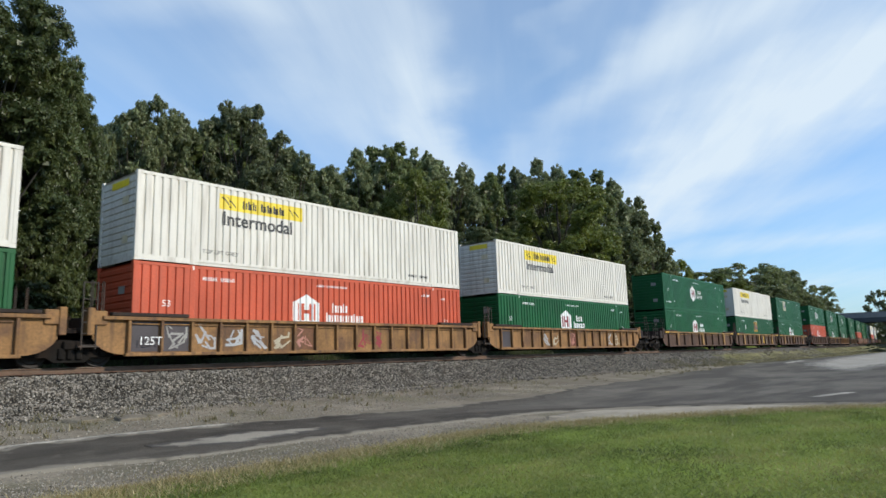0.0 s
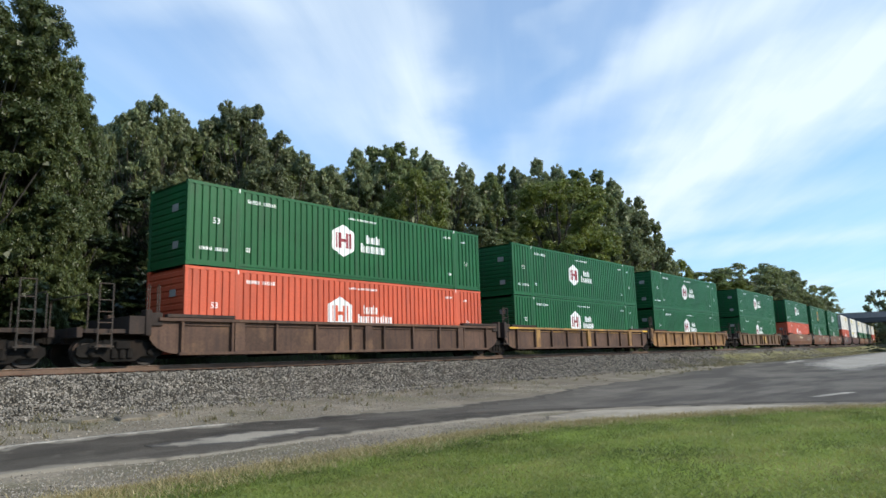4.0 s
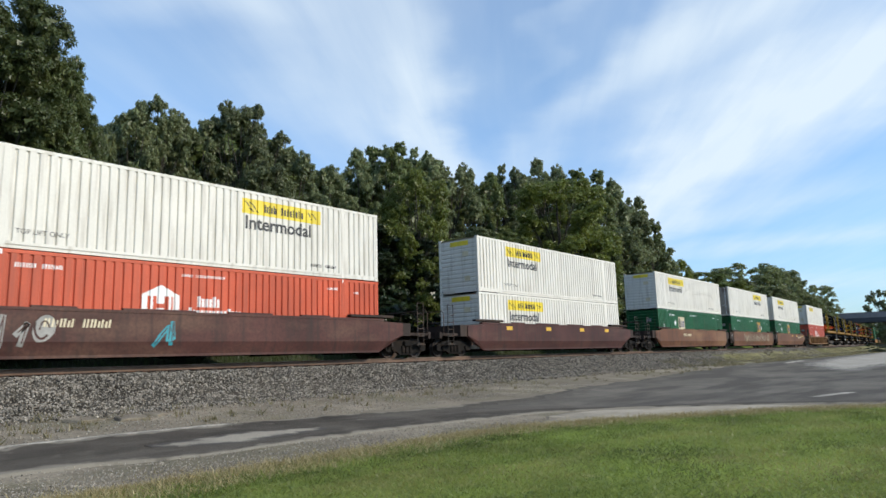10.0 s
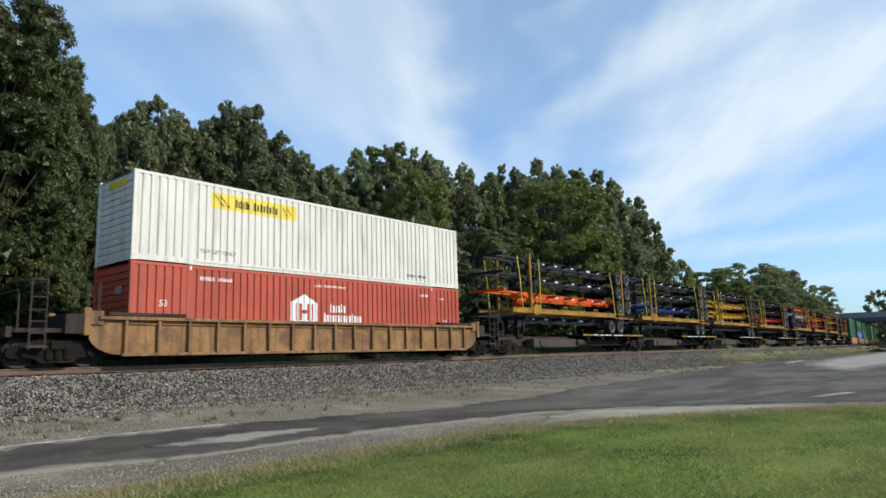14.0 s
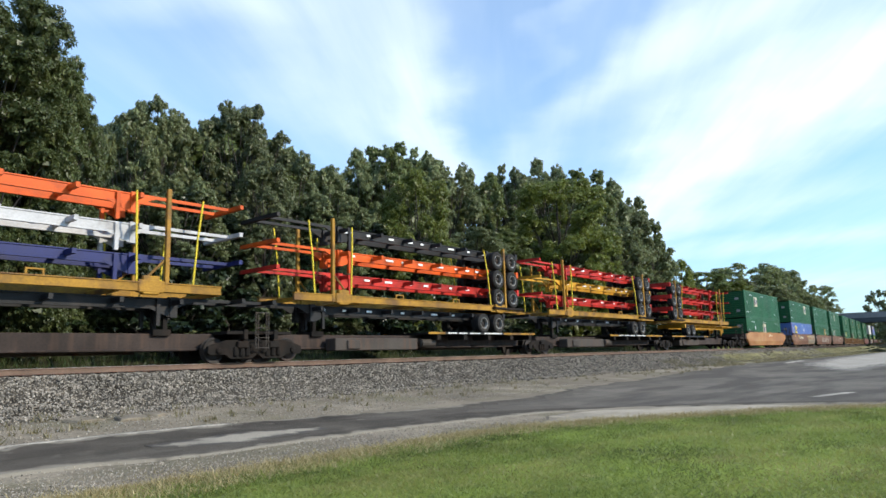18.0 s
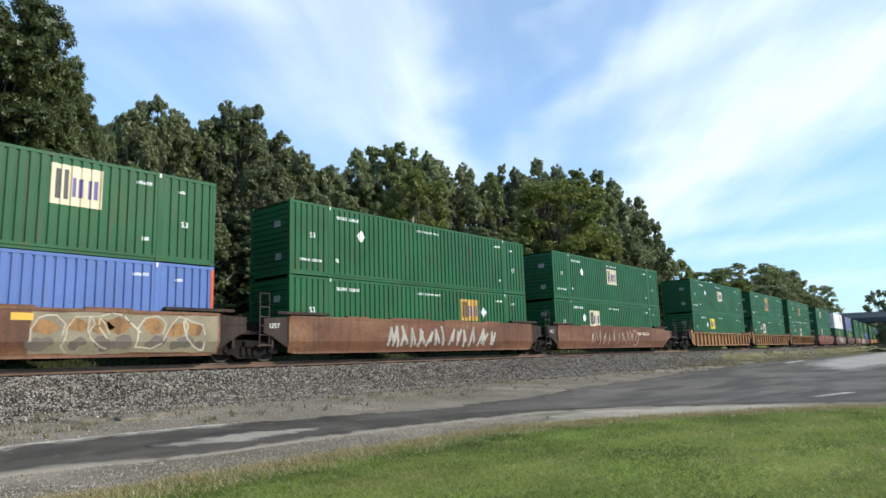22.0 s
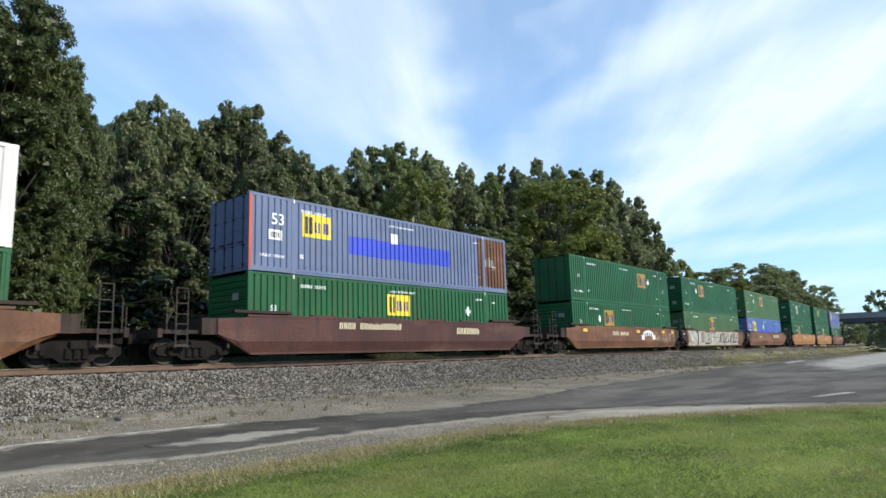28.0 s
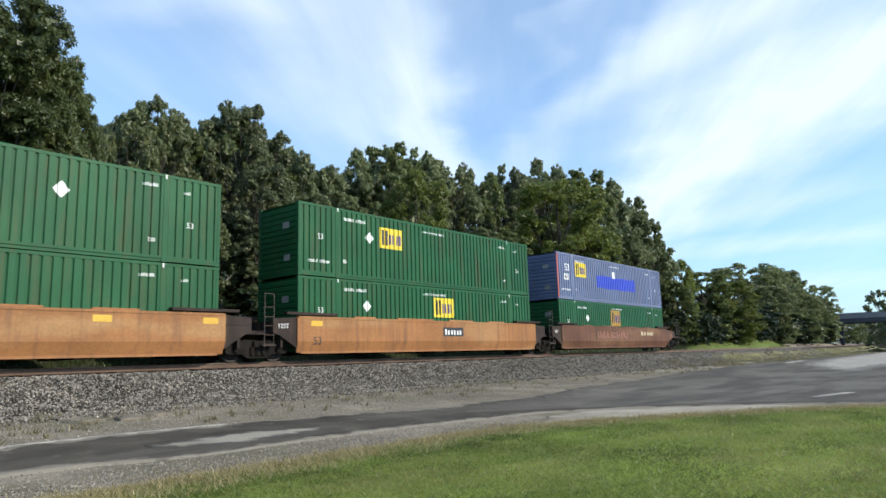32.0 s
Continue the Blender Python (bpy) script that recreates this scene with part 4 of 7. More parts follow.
# ---- trees ----
def leaf_cloud(centres, radii, count, size, flat=0.75):
    """Many small pointed leaves round the clumps: vertices and faces."""
    n = count
    w = radii ** 2
    idx = np.random.choice(len(centres), n, p=w / w.sum())
    d = np.random.normal(0, 1, (n, 3))
    d /= np.linalg.norm(d, axis=1)[:, None]
    d[:, 2] = np.where(d[:, 2] < -0.35, -d[:, 2], d[:, 2])
    rad = radii[idx] * np.random.uniform(0.2, 1.15, n)
    p = centres[idx] + d * rad[:, None] * np.array([1, 1, flat])
    nrm = d + np.random.normal(0, 0.55, (n, 3)) + np.array([0, 0, 0.35])
    nrm /= np.linalg.norm(nrm, axis=1)[:, None]
    t = np.cross(nrm, np.random.normal(0, 1, (n, 3)))
    t /= np.linalg.norm(t, axis=1)[:, None]
    b = np.cross(nrm, t)
    s = (size * np.random.uniform(0.55, 1.35, n))[:, None]
    v = np.stack([p - t * s * 0.8 - b * s * 0.5, p - t * s * 0.8 + b * s * 0.5, p + t * s + nrm * s * 0.15], 1)
    return v.reshape(-1, 3), np.arange(n * 3).reshape(n, 3)


def leaf_mesh(name, verts, tris, mat):
    me = bpy.data.meshes.new(name)
    n = len(tris)
    me.vertices.add(len(verts))
    me.vertices.foreach_set("co", verts.ravel())
    me.loops.add(n * 3)
    me.loops.foreach_set("vertex_index", tris.ravel().astype(np.int32))
    me.polygons.add(n)
    me.polygons.foreach_set("loop_start", np.arange(0, n * 3, 3, dtype=np.int32))
    me.materials.append(M[mat])
    me.update(calc_edges=True)
    return me


def tree_meshes(seed, mat, height=14.0, width=3.2, low=0.06, lobes=60, sprays=12, count=68000, size=0.095, lump=(0.17, 0.33)):
    """Trunk with limbs, and crown, of one kind of tree, standing at the origin. Each limb ends in a rounded mass of leafy sprays."""
    rnd = random.Random(seed)
    np.random.seed(seed)
    cen, rad, cores, core_r = [], [], [], []
    bm = bmesh.new()
    base_r = 0.018 * height
    spine = [(0.25 * rnd.gauss(0, 1) * k / 6, 0.25 * rnd.gauss(0, 1) * k / 6, height * 0.8 * k / 6) for k in range(7)]
    shafts = []
    for k, p in enumerate(spine):
        r = base_r * (1.35 if k == 0 else 1 - k / 7.5)
        shafts.append([bm.verts.new((p[0] + r * math.cos(t), p[1] + r * math.sin(t), p[2])) for t in [2 * math.pi * j / 8 for j in range(8)]])
    for a, b in zip(shafts, shafts[1:]):
        for j in range(8):
            bm.faces.new((a[j], a[(j + 1) % 8], b[(j + 1) % 8], b[j]))
    tall = 0.8 * height / 14.0
    for k in range(lobes):
        g = (k + rnd.random()) / lobes
        f = low + (0.96 - low) * g
        r = width * rnd.uniform(*lump)
        env = width * (0.72 + 0.5 * g - 0.28 * g ** 2) * max(0.0, 1 - max(0.0, (g - 0.55) / 0.5) ** 2.6) ** 0.5 * rnd.uniform(0.7, 1.1) + 0.15 * width
        a = k * 2.4 + rnd.gauss(0, 0.45)
        reach = max(env - r * 0.8, 0.0)
        c = Vector((reach * math.cos(a), reach * math.sin(a), min(height * f, height - r * tall * rnd.uniform(0.9, 1.5))))
        i = max(1, min(5, int(f * 6.2) - 1))
        s = Vector(spine[i])
        bm_tube(bm, [s, (s + c) / 2 - Vector((0, 0, 0.3)), c], base_r * 0.13, 5)
        cores.append(tuple(c))
        core_r.append(r * 0.7)
        for q in range(sprays):
            d = Vector((rnd.gauss(0, 1) + 0.5 * math.cos(a), rnd.gauss(0, 1) + 0.5 * math.sin(a), rnd.gauss(0.25, 0.9))).normalized()
            cen.append(tuple(c + Vector((d.x, d.y, d.z * tall)) * r * rnd.uniform(0.72, 1.02)))
            rad.append(r * rnd.uniform(0.2, 0.38))
    me = bpy.data.meshes.new("trunk")
    bm.to_mesh(me)
    bm.free()
    me.materials.append(M["bark"])
    v, q = leaf_cloud(np.array(cen), np.array(rad), int(count * 0.86), size)
    v2, q2 = leaf_cloud(np.array(cores), np.array(core_r), int(count * 0.14), size * 2.4)
    return me, leaf_mesh("crown", np.concatenate([v, v2]), np.concatenate([q, q2 + len(v)]), mat), height, width


def plant(kind, name, x, y, top, width, label, category, group):
    trunk, crown, h, w = kind
    z = ground_z(x, y) - 0.1
    ob = tagged(new(name), label, category, group)
    k = (top - z) / h
    r = max(width * 1.12 / w, 0.58 * k)
    ob.matrix_basis = pose(x, y, z, 0, 0, random.uniform(0, 360)) @ Matrix.Diagonal((r, r, k, 1))
    for n, me in (("trunk", trunk), ("crown", crown)):
        c = new(n, me)
        c.parent = ob
    return ob


def build_woods():
    oak = [tree_meshes(11, "leaf_oak"), tree_meshes(12, "leaf_oak", width=3.5, lobes=66), tree_meshes(13, "leaf_mid", lobes=56)]
    light = tree_meshes(14, "leaf_light", height=13, width=4.0, lobes=82, sprays=14, count=84000, size=0.085)
    deep = [tree_meshes(15, "leaf_oak", count=17000, size=0.2), tree_meshes(16, "leaf_mid", count=17000, size=0.2)]
    shady = [tree_meshes(19, "leaf_grey", lobes=62), tree_meshes(20, "leaf_grey", width=3.5, lobes=60)]
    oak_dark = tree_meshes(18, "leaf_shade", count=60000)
    near_oak = tree_meshes(17, "leaf_deep", width=3.4, lobes=90, sprays=14, count=130000, size=0.07)
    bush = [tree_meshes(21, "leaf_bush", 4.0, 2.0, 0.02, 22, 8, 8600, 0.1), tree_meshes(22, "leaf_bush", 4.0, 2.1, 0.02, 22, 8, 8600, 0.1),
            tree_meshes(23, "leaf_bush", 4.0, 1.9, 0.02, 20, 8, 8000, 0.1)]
    far = tree_meshes(31, "leaf_oak", 14, 5.5, 0.03, 70, 10, 30000, 0.17, (0.14, 0.28))
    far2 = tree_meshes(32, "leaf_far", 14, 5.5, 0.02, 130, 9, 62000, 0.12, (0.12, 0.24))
    oak_label, g = "tall dark green broadleaf tree at the woodland edge", "woodland trees"
    left = [(10.1, 30.6, 13.7, 1.1), (7.8, 30.0, 15.7, 2.9), (9.4, 30.2, 14.2, 1.2), (4.9, 30.0, 15.4, 2.6), (10.7, 31.0, 12.9, 1.0), (11.9, 32.0, 12.3, 0.8), (16.7, 36.5, 14.2, 1.4),
            (18.5, 37.5, 15.7, 1.9), (21.2, 38.0, 15.6, 1.8), (23.7, 37.0, 16.8, 2.0), (26.4, 38.0, 16.2, 1.5), (29.8, 39.0, 15.6, 1.8), (33.6, 40.0, 15.5, 1.9)]
    mid = [(37.6, 40.0, 17.4, 1.6), (39.5, 38.5, 18.5, 2.4), (45.6, 40.0, 19.5, 2.3), (50.6, 41.0, 19.6, 1.9), (57.1, 42.0, 19.9, 2.6), (63.3, 42.0, 22.0, 2.8),
           (68.6, 41.0, 23.4, 3.0), (73.9, 38.5, 22.9, 3.5), (77.8, 37.0, 22.5, 2.6), (81.4, 36.0, 20.1, 2.4), (84.8, 35.5, 17.8, 2.1), (86.3, 35.0, 15.1, 1.7),
           (22.4, 32.0, 11.3, 1.8), (27.6, 32.0, 10.8, 2.0), (17.3, 31.5, 9.6, 1.8)]
    for k, (x, y, top, w) in enumerate(left + mid):
        plant(near_oak if k < 6 else (shady[k % 2] if k < 12 or k > 24 else oak[k % 3]), "tree", x, y, top, w, oak_label, "tree", g)
    plant(light, "tree", 56.9, 32.5, 16.9, 4.7, "rounded yellow-green broadleaf tree at the woodland edge", "tree", g)
    plant(light, "tree", 34.9, 31.5, 13.2, 2.4, "slender yellow-green tree among darker trees", "tree", g)
    right = [(89.4, 33.1, 12.2, 1.6), (99.1, 33.5, 11.4, 3.5), (104.7, 31.8, 9.9, 4.2), (142.9, 39.2, 16.8, 7.5), (172.0, 41.7, 18.0, 6.7), (255.2, 57.8, 26.1, 6.2),
             (222.8, 45.0, 18.1, 7.7), (232.0, 47.5, 15.2, 6.4), (238.0, 48.6, 11.8, 4.6), (81.3, 31.8, 8.4, 3.0), (133.6, 34.6, 11.5, 5.2), (169.9, 37.5, 12.1, 5.9)]
    for k, (x, y, top, w) in enumerate(right):
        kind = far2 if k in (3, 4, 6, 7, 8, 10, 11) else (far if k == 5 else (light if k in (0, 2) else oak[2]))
        plant(kind, "tree", x, y, top, w, "mid-green bushy tree beside the line near the bridge", "tree", "trackside trees")
    # darker trees further in close the gaps
    rnd = random.Random(5)
    behind = [(11.5, 14.0), (12.8, 14.3), (14.1, 14.6), (15.5, 15.0), (17.0, 15.3), (18.6, 14.5),
              (20.2, 15.9), (21.9, 17.4), (23.8, 17.3), (25.7, 17.5), (27.8, 18.6), (30.1, 18.4),
              (32.5, 17.3), (35.1, 16.4), (37.9, 15.9), (40.9, 16.3), (44.1, 18.8), (47.6, 20.0),
              (51.4, 20.1), (55.5, 19.4), (60.0, 19.4), (65.0, 20.6), (70.6, 22.3), (76.9, 23.6),
              (83.7, 24.1), (91.4, 24.6), (99.7, 22.9), (108.6, 18.5)]
    for k, (x, top) in enumerate(behind):
        plant(deep[k % 2], "tree", x, 45 + rnd.uniform(-0.8, 0.8), top, 3.4, "dark woodland tree added to fill out the wood", "tree", "deep woodland trees")
    # the left-hand fillers take leaves darkened to stand in for shade
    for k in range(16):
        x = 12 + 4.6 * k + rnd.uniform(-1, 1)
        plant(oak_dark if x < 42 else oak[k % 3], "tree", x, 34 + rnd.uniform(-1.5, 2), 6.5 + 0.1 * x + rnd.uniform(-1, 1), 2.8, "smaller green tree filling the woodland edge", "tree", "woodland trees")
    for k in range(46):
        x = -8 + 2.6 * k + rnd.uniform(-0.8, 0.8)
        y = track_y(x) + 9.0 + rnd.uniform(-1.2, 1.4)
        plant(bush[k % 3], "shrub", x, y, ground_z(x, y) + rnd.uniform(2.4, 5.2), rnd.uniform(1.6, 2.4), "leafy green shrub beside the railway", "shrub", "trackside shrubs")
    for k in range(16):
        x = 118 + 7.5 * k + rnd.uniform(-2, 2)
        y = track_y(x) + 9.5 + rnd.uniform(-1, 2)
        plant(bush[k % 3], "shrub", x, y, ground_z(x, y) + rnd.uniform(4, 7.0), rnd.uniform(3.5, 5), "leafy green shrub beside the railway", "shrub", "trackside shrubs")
    # unseen trees added left of the view to cut skylight on container ends
    for k in range(9):
        plant(deep[k % 2], "tree", -6.0 - 6.5 * k, 31.5 + rnd.uniform(-1, 2), 15.5 + rnd.uniform(-1, 1), 4.0, "dark woodland tree added to fill out the wood", "tree", "deep woodland trees")
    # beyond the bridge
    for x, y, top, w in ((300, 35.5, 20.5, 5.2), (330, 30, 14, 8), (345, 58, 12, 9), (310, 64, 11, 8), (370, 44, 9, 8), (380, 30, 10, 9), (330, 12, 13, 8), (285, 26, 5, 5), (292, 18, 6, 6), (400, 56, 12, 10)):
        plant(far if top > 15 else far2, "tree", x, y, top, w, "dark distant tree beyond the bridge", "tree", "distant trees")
    plant(bush[1], "shrub", 129, 16.6, 0.2, 1.7, "low dark green bush beside the road", "shrub", "roadside bushes")


# ---- containers ----
CL, CW, CH = 8.075, 1.295, 2.896          # half length, half width, height
RIBS = 57
SKIN, DEPTH = 1.285, 0.05


def rib_breaks(n=RIBS, groove=0.16):
    """Where the corrugated side bends: x and depth (0 out, 1 in)."""
    x0, x1 = -CL + 0.11, CL - 0.11
    p = (x1 - x0) / n
    out = [(x0, 0.0)]
    for k in range(n):
        a = x0 + p * k
        out += [(a + p * (0.5 - groove / 2 - 0.09), 0.0), (a + p * (0.5 - groove / 2), 1.0), (a + p * (0.5 + groove / 2), 1.0), (a + p * (0.5 + groove / 2 + 0.09), 0.0)]
    out.append((x1, 0.0))
    return out


BREAKS = rib_breaks()
BREAK_X, BREAK_D = [b[0] for b in BREAKS], [b[1] for b in BREAKS]
FLAT = rib_breaks(27, 0.06)


def side_bm(style):
    br = FLAT if style == "flat" else BREAKS
    bm = bmesh.new()
    lo = [bm.verts.new((x, -SKIN + DEPTH * d, 0.17)) for x, d in br]
    hi = [bm.verts.new((x, -SKIN + DEPTH * d, 2.80)) for x, d in br]
    for k in range(len(br) - 1):
        bm.faces.new((lo[k], lo[k + 1], hi[k + 1], hi[k]))
    return bm


def front_bm():
    """The blank end: horizontal ribs between the corner posts."""
    bm = bmesh.new()
    zs, prev = [], 0.14
    for k in range(12):
        a = 0.14 + 0.222 * k
        zs += [(a, 0), (a + 0.13, 0), (a + 0.15, 1), (a + 0.2, 1)]
    zs.append((2.82, 0))
    l = [bm.verts.new((-CL + 0.02 + 0.035 * d, -1.2, z)) for z, d in zs]
    r = [bm.verts.new((-CL + 0.02 + 0.035 * d, 1.2, z)) for z, d in zs]
    for k in range(len(zs) - 1):
        bm.faces.new((l[k], r[k], r[k + 1], l[k + 1]))
    return bm


def door_bm():
    bm = boxes((-CL + 0.01, -CL + 0.05, -1.19, -0.005, 0.15, 2.8))
    for z in (0.5, 1.0, 1.5, 2.0, 2.45):
        bm_box(bm, -CL - 0.004, -CL + 0.012, -1.12, -0.08, z, z + 0.28)
    return bm


def rod_bm():
    bm = bmesh.new()
    bm_tube(bm, [(-CL - 0.02, 0, 0.06), (-CL - 0.02, 0, 2.86)], 0.018)
    for z in (0.2, 0.9, 1.9, 2.7):
        bm_box(bm, -CL - 0.045, -CL + 0.01, -0.05, 0.05, z, z + 0.06)
    bm_box(bm, -CL - 0.05, -CL - 0.02, -0.02, 0.32, 1.05, 1.09)
    return bm


def corner_bm():
    bm = boxes((-CL, -CL + 0.12, -CW, -CW + 0.11, 0.12, 2.78), bevel=0.012)
    for z in (0.0, 2.78):
        bm_box(bm, -CL - 0.002, -CL + 0.178, -CW - 0.002, -CW + 0.16, z, z + 0.118)
    return bm


def mid_bm():
    bm = boxes((-6.19, -6.0, -CW - 0.002, -CW + 0.09, 0.1, 2.8), bevel=0.01)
    for z in (0.0, 2.78):
        bm_box(bm, -6.19, -6.0, -CW - 0.004, -CW + 0.12, z, z + 0.118)
    return bm


def top_rail_bm():
    return boxes((-CL + 0.12, CL - 0.12, -CW + 0.004, -CW + 0.08, 2.79, CH), bevel=0.008)


def bottom_rail_bm():
    bm = boxes((-6.0, 6.0, -CW + 0.03, -CW + 0.09, 0.0, 0.1), (-6.0, 6.0, -CW + 0.002, -CW + 0.09, 0.1, 0.19))
    for a, b in ((-CL + 0.12, -6.19), (6.19, CL - 0.12)):
        bm_box(bm, a, b, -CW + 0.012, -CW + 0.07, 0.015, 0.2)
    bm_box(bm, -CL + 0.03, -CL + 0.1, -1.08, 1.08, 0.012, 0.2)
    return bm


def roof_bm():
    bm = bmesh.new()
    n = 41
    xs = [-CL + 0.05 + (2 * CL - 0.1) * k / n for k in range(n + 1)]
    l = [bm.verts.new((x, -1.23, 2.872 + 0.018 * (k % 2))) for k, x in enumerate(xs)]
    r = [bm.verts.new((x, 1.23, 2.872 + 0.018 * (k % 2))) for k, x in enumerate(xs)]
    for k in range(n):
        bm.faces.new((l[k], l[k + 1], r[k + 1], r[k]))
    return bm


def floor_bm():
    return boxes((-CL + 0.06, CL - 0.06, -1.22, 1.22, 0.12, 0.16))


def mark(parent, name, shapes, mat, lift=0.003, label="", key=None, style="ribs"):
    """Flat painted shapes (lists of x, z) that follow the side's ribs."""
    def build():
        bm = bmesh.new()
        for s in shapes:
            bm.faces.new([bm.verts.new((x, 0, z)) for x, z in s])
        bxs, bds = (BREAK_X, BREAK_D) if style == "ribs" else ([b[0] for b in FLAT], [b[1] for b in FLAT])
        lo, hi = min(x for s in shapes for x, z in s), max(x for s in shapes for x, z in s)
        for x in bxs:
            if lo + 0.001 < x < hi - 0.001:
                bmesh.ops.bisect_plane(bm, geom=bm.verts[:] + bm.edges[:] + bm.faces[:], plane_co=(x, 0, 0), plane_no=(1, 0, 0))
        for v in bm.verts:
            v.co.y = -SKIN + DEPTH * float(np.interp(v.co.x, bxs, bds)) - lift
        for f in bm.faces:
            f.normal_update()
            if f.normal.y > 0:
                f.normal_flip()
        return bm
    ob = piece(name, (name, key, style) if key else (name, repr(shapes), style), mat, build, parent, label=label)
    if len(shapes) > 1:
        ob["kind"] = "stuff"
    return ob


def rect(x0, x1, z0, z1):
    return [(x0, z0), (x1, z0), (x1, z1), (x0, z1)]


def word(x0, z0, h, n, pitch, seed=1, slant=0.0):
    """A word that cannot be read, as plain thin upright bars, two to a place."""
    r = random.Random(seed)
    out = []
    for k in range(n):
        if n >= 9 and k == 4:
            continue
        a = x0 + pitch * k
        w = pitch * 0.27
        for q in (0.0, 0.46):
            hh = h * (1.0 if r.random() < 0.7 else 0.78)
            b = a + pitch * q
            out.append([(b, z0), (b + w, z0), (b + w + slant * hh, z0 + hh), (b + slant * hh, z0 + hh)])
    return out


def rings(x0, z0, h, n, pitch, tall=()):
    """A name shown as a row of plain bars, two to a place."""
    out = []
    for k in range(n):
        a, top = x0 + pitch * k, z0 + (h if k in tall else h * 0.78)
        w = pitch * 0.33
        out += [rect(a, a + w, z0, top), rect(a + pitch * 0.47, a + pitch * 0.47 + w, z0, z0 + h * 0.78)]
    return out


TEXTS = {}


def text_mesh(body, size, mat, bold=0.0):
    k = (body, size, mat)
    if k not in TEXTS:
        cu = bpy.data.curves.new("lettering", "FONT")
        cu.body, cu.size, cu.align_x, cu.resolution_u, cu.offset = body, size, "LEFT", 2, bold
        ob = bpy.data.objects.new("lettering", cu)
        scene.collection.objects.link(ob)
        bpy.context.view_layer.update()
        me = bpy.data.meshes.new_from_object(ob.evaluated_get(bpy.context.evaluated_depsgraph_get()))
        bpy.data.objects.remove(ob)
        me.materials.clear()
        me.materials.append(M[mat])
        TEXTS[k] = me
    return TEXTS[k]


def lettering(parent, body, x, y, z, size, mat, label="", bold=0.0):
    ob = new("lettering", text_mesh(body, size, mat, bold))
    ob.parent = parent
    ob.matrix_basis = pose(x, y, z, 90, 0, 0)
    return tagged(ob, label, kind="stuff")


def hub_sign(box, x, z=1.57, inc=False):
    """White hexagon with dark upright bars, and the name beside it as bars."""
    x -= CL
    hexa = [(x, z - 0.36), (x + 0.62, z - 0.68), (x + 1.24, z - 0.36), (x + 1.24, z + 0.36), (x + 0.62, z + 0.68), (x, z + 0.36)]
    mark(box, "emblem", [hexa], "mark_white", 0.004, "white hexagonal emblem")
    col = "mark_red" if not inc else box["paint"]
    mark(box, "emblem_bar", [rect(x + 0.2, x + 0.28, z - 0.32, z + 0.32)], col, 0.007, "dark upright bar")
    mark(box, "emblem_bar", [rect(x + 0.96, x + 1.04, z - 0.32, z + 0.32)], col, 0.007, "dark upright bar")
    mark(box, "emblem_shape", [[(x + 0.36, z - 0.32), (x + 0.5, z - 0.32), (x + 0.5, z - 0.06), (x + 0.74, z - 0.06), (x + 0.74, z - 0.32), (x + 0.88, z - 0.32), (x + 0.88, z + 0.32), (x + 0.74, z + 0.32),
                                (x + 0.74, z + 0.08), (x + 0.5, z + 0.08), (x + 0.5, z + 0.32), (x + 0.36, z + 0.32)]], col, 0.007, "dark bars joined by a crossbar")
    w = rings(x + 1.9, z + 0.02, 0.36, 3, 0.28, (0, 2)) + rings(x + 1.58, z - 0.38, 0.38, 7 if inc else 5, 0.29, (0, 5))
    mark(box, "painted_name", w, "mark_white", 0.004, "white lettering shown as bars")


def emp_sign(box, x, z0=1.25, tone="mark_cream", style="ribs", h=0.9):
    x -= CL
    mark(box, "sign", [rect(x, x + 1.45, z0, z0 + h)], tone, 0.004, "square pale sign", style=style)
    mark(box, "sign_block", [rect(x + 0.13, x + 0.28, z0 + 0.14 * h, z0 + 0.88 * h), rect(x + 0.36, x + 0.5, z0 + 0.14 * h, z0 + 0.88 * h)], "mark_black", 0.007, "dark upright bars", style=style)
    for a, b in ((0.6, 0.7), (0.78, 0.9), (1.04, 1.14), (1.2, 1.32)):
        mark(box, "sign_block", [rect(x + a, x + b, z0 + 0.22 * h, z0 + 0.7 * h)], "mark_violet", 0.007, "violet-blue bar", style=style)


def jb_sign(box, x, intermodal=True):
    x -= CL
    mark(box, "sign", [rect(x, x + 3.6, 2.05, 2.6)], "mark_yellow", 0.004, "long yellow sign")
    w = rings(x + 0.95, 2.17, 0.3, 3, 0.2, (0, 1, 2)) + rings(x + 1.7, 2.17, 0.3, 4, 0.27, (0, 1, 2, 3))
    w += [[(x + 0.1, 2.5), (x + 0.16, 2.5), (x + 0.5, 2.14), (x + 0.44, 2.14)], [(x + 0.3, 2.5), (x + 0.36, 2.5), (x + 0.72, 2.14), (x + 0.66, 2.14)],
          [(x + 2.95, 2.46), (x + 3.0, 2.46), (x + 3.2, 2.2), (x + 3.15, 2.2)], [(x + 3.15, 2.46), (x + 3.2, 2.46), (x + 3.42, 2.2), (x + 3.37, 2.2)]]
    mark(box, "painted_name", w, "mark_black", 0.007, "black lettering shown as bars")
    if intermodal:
        lettering(box, "Intermodal", x + 0.12, -SKIN - 0.005, 1.5, 0.68, "mark_black", "bold black word", 0.014)


SIGNS = {"emp": ("mark_cream", 1.3, 1.05), "gold": ("mark_gold", 1.4, 1.05), "yel": ("mark_yellow", 1.5, 0.92)}


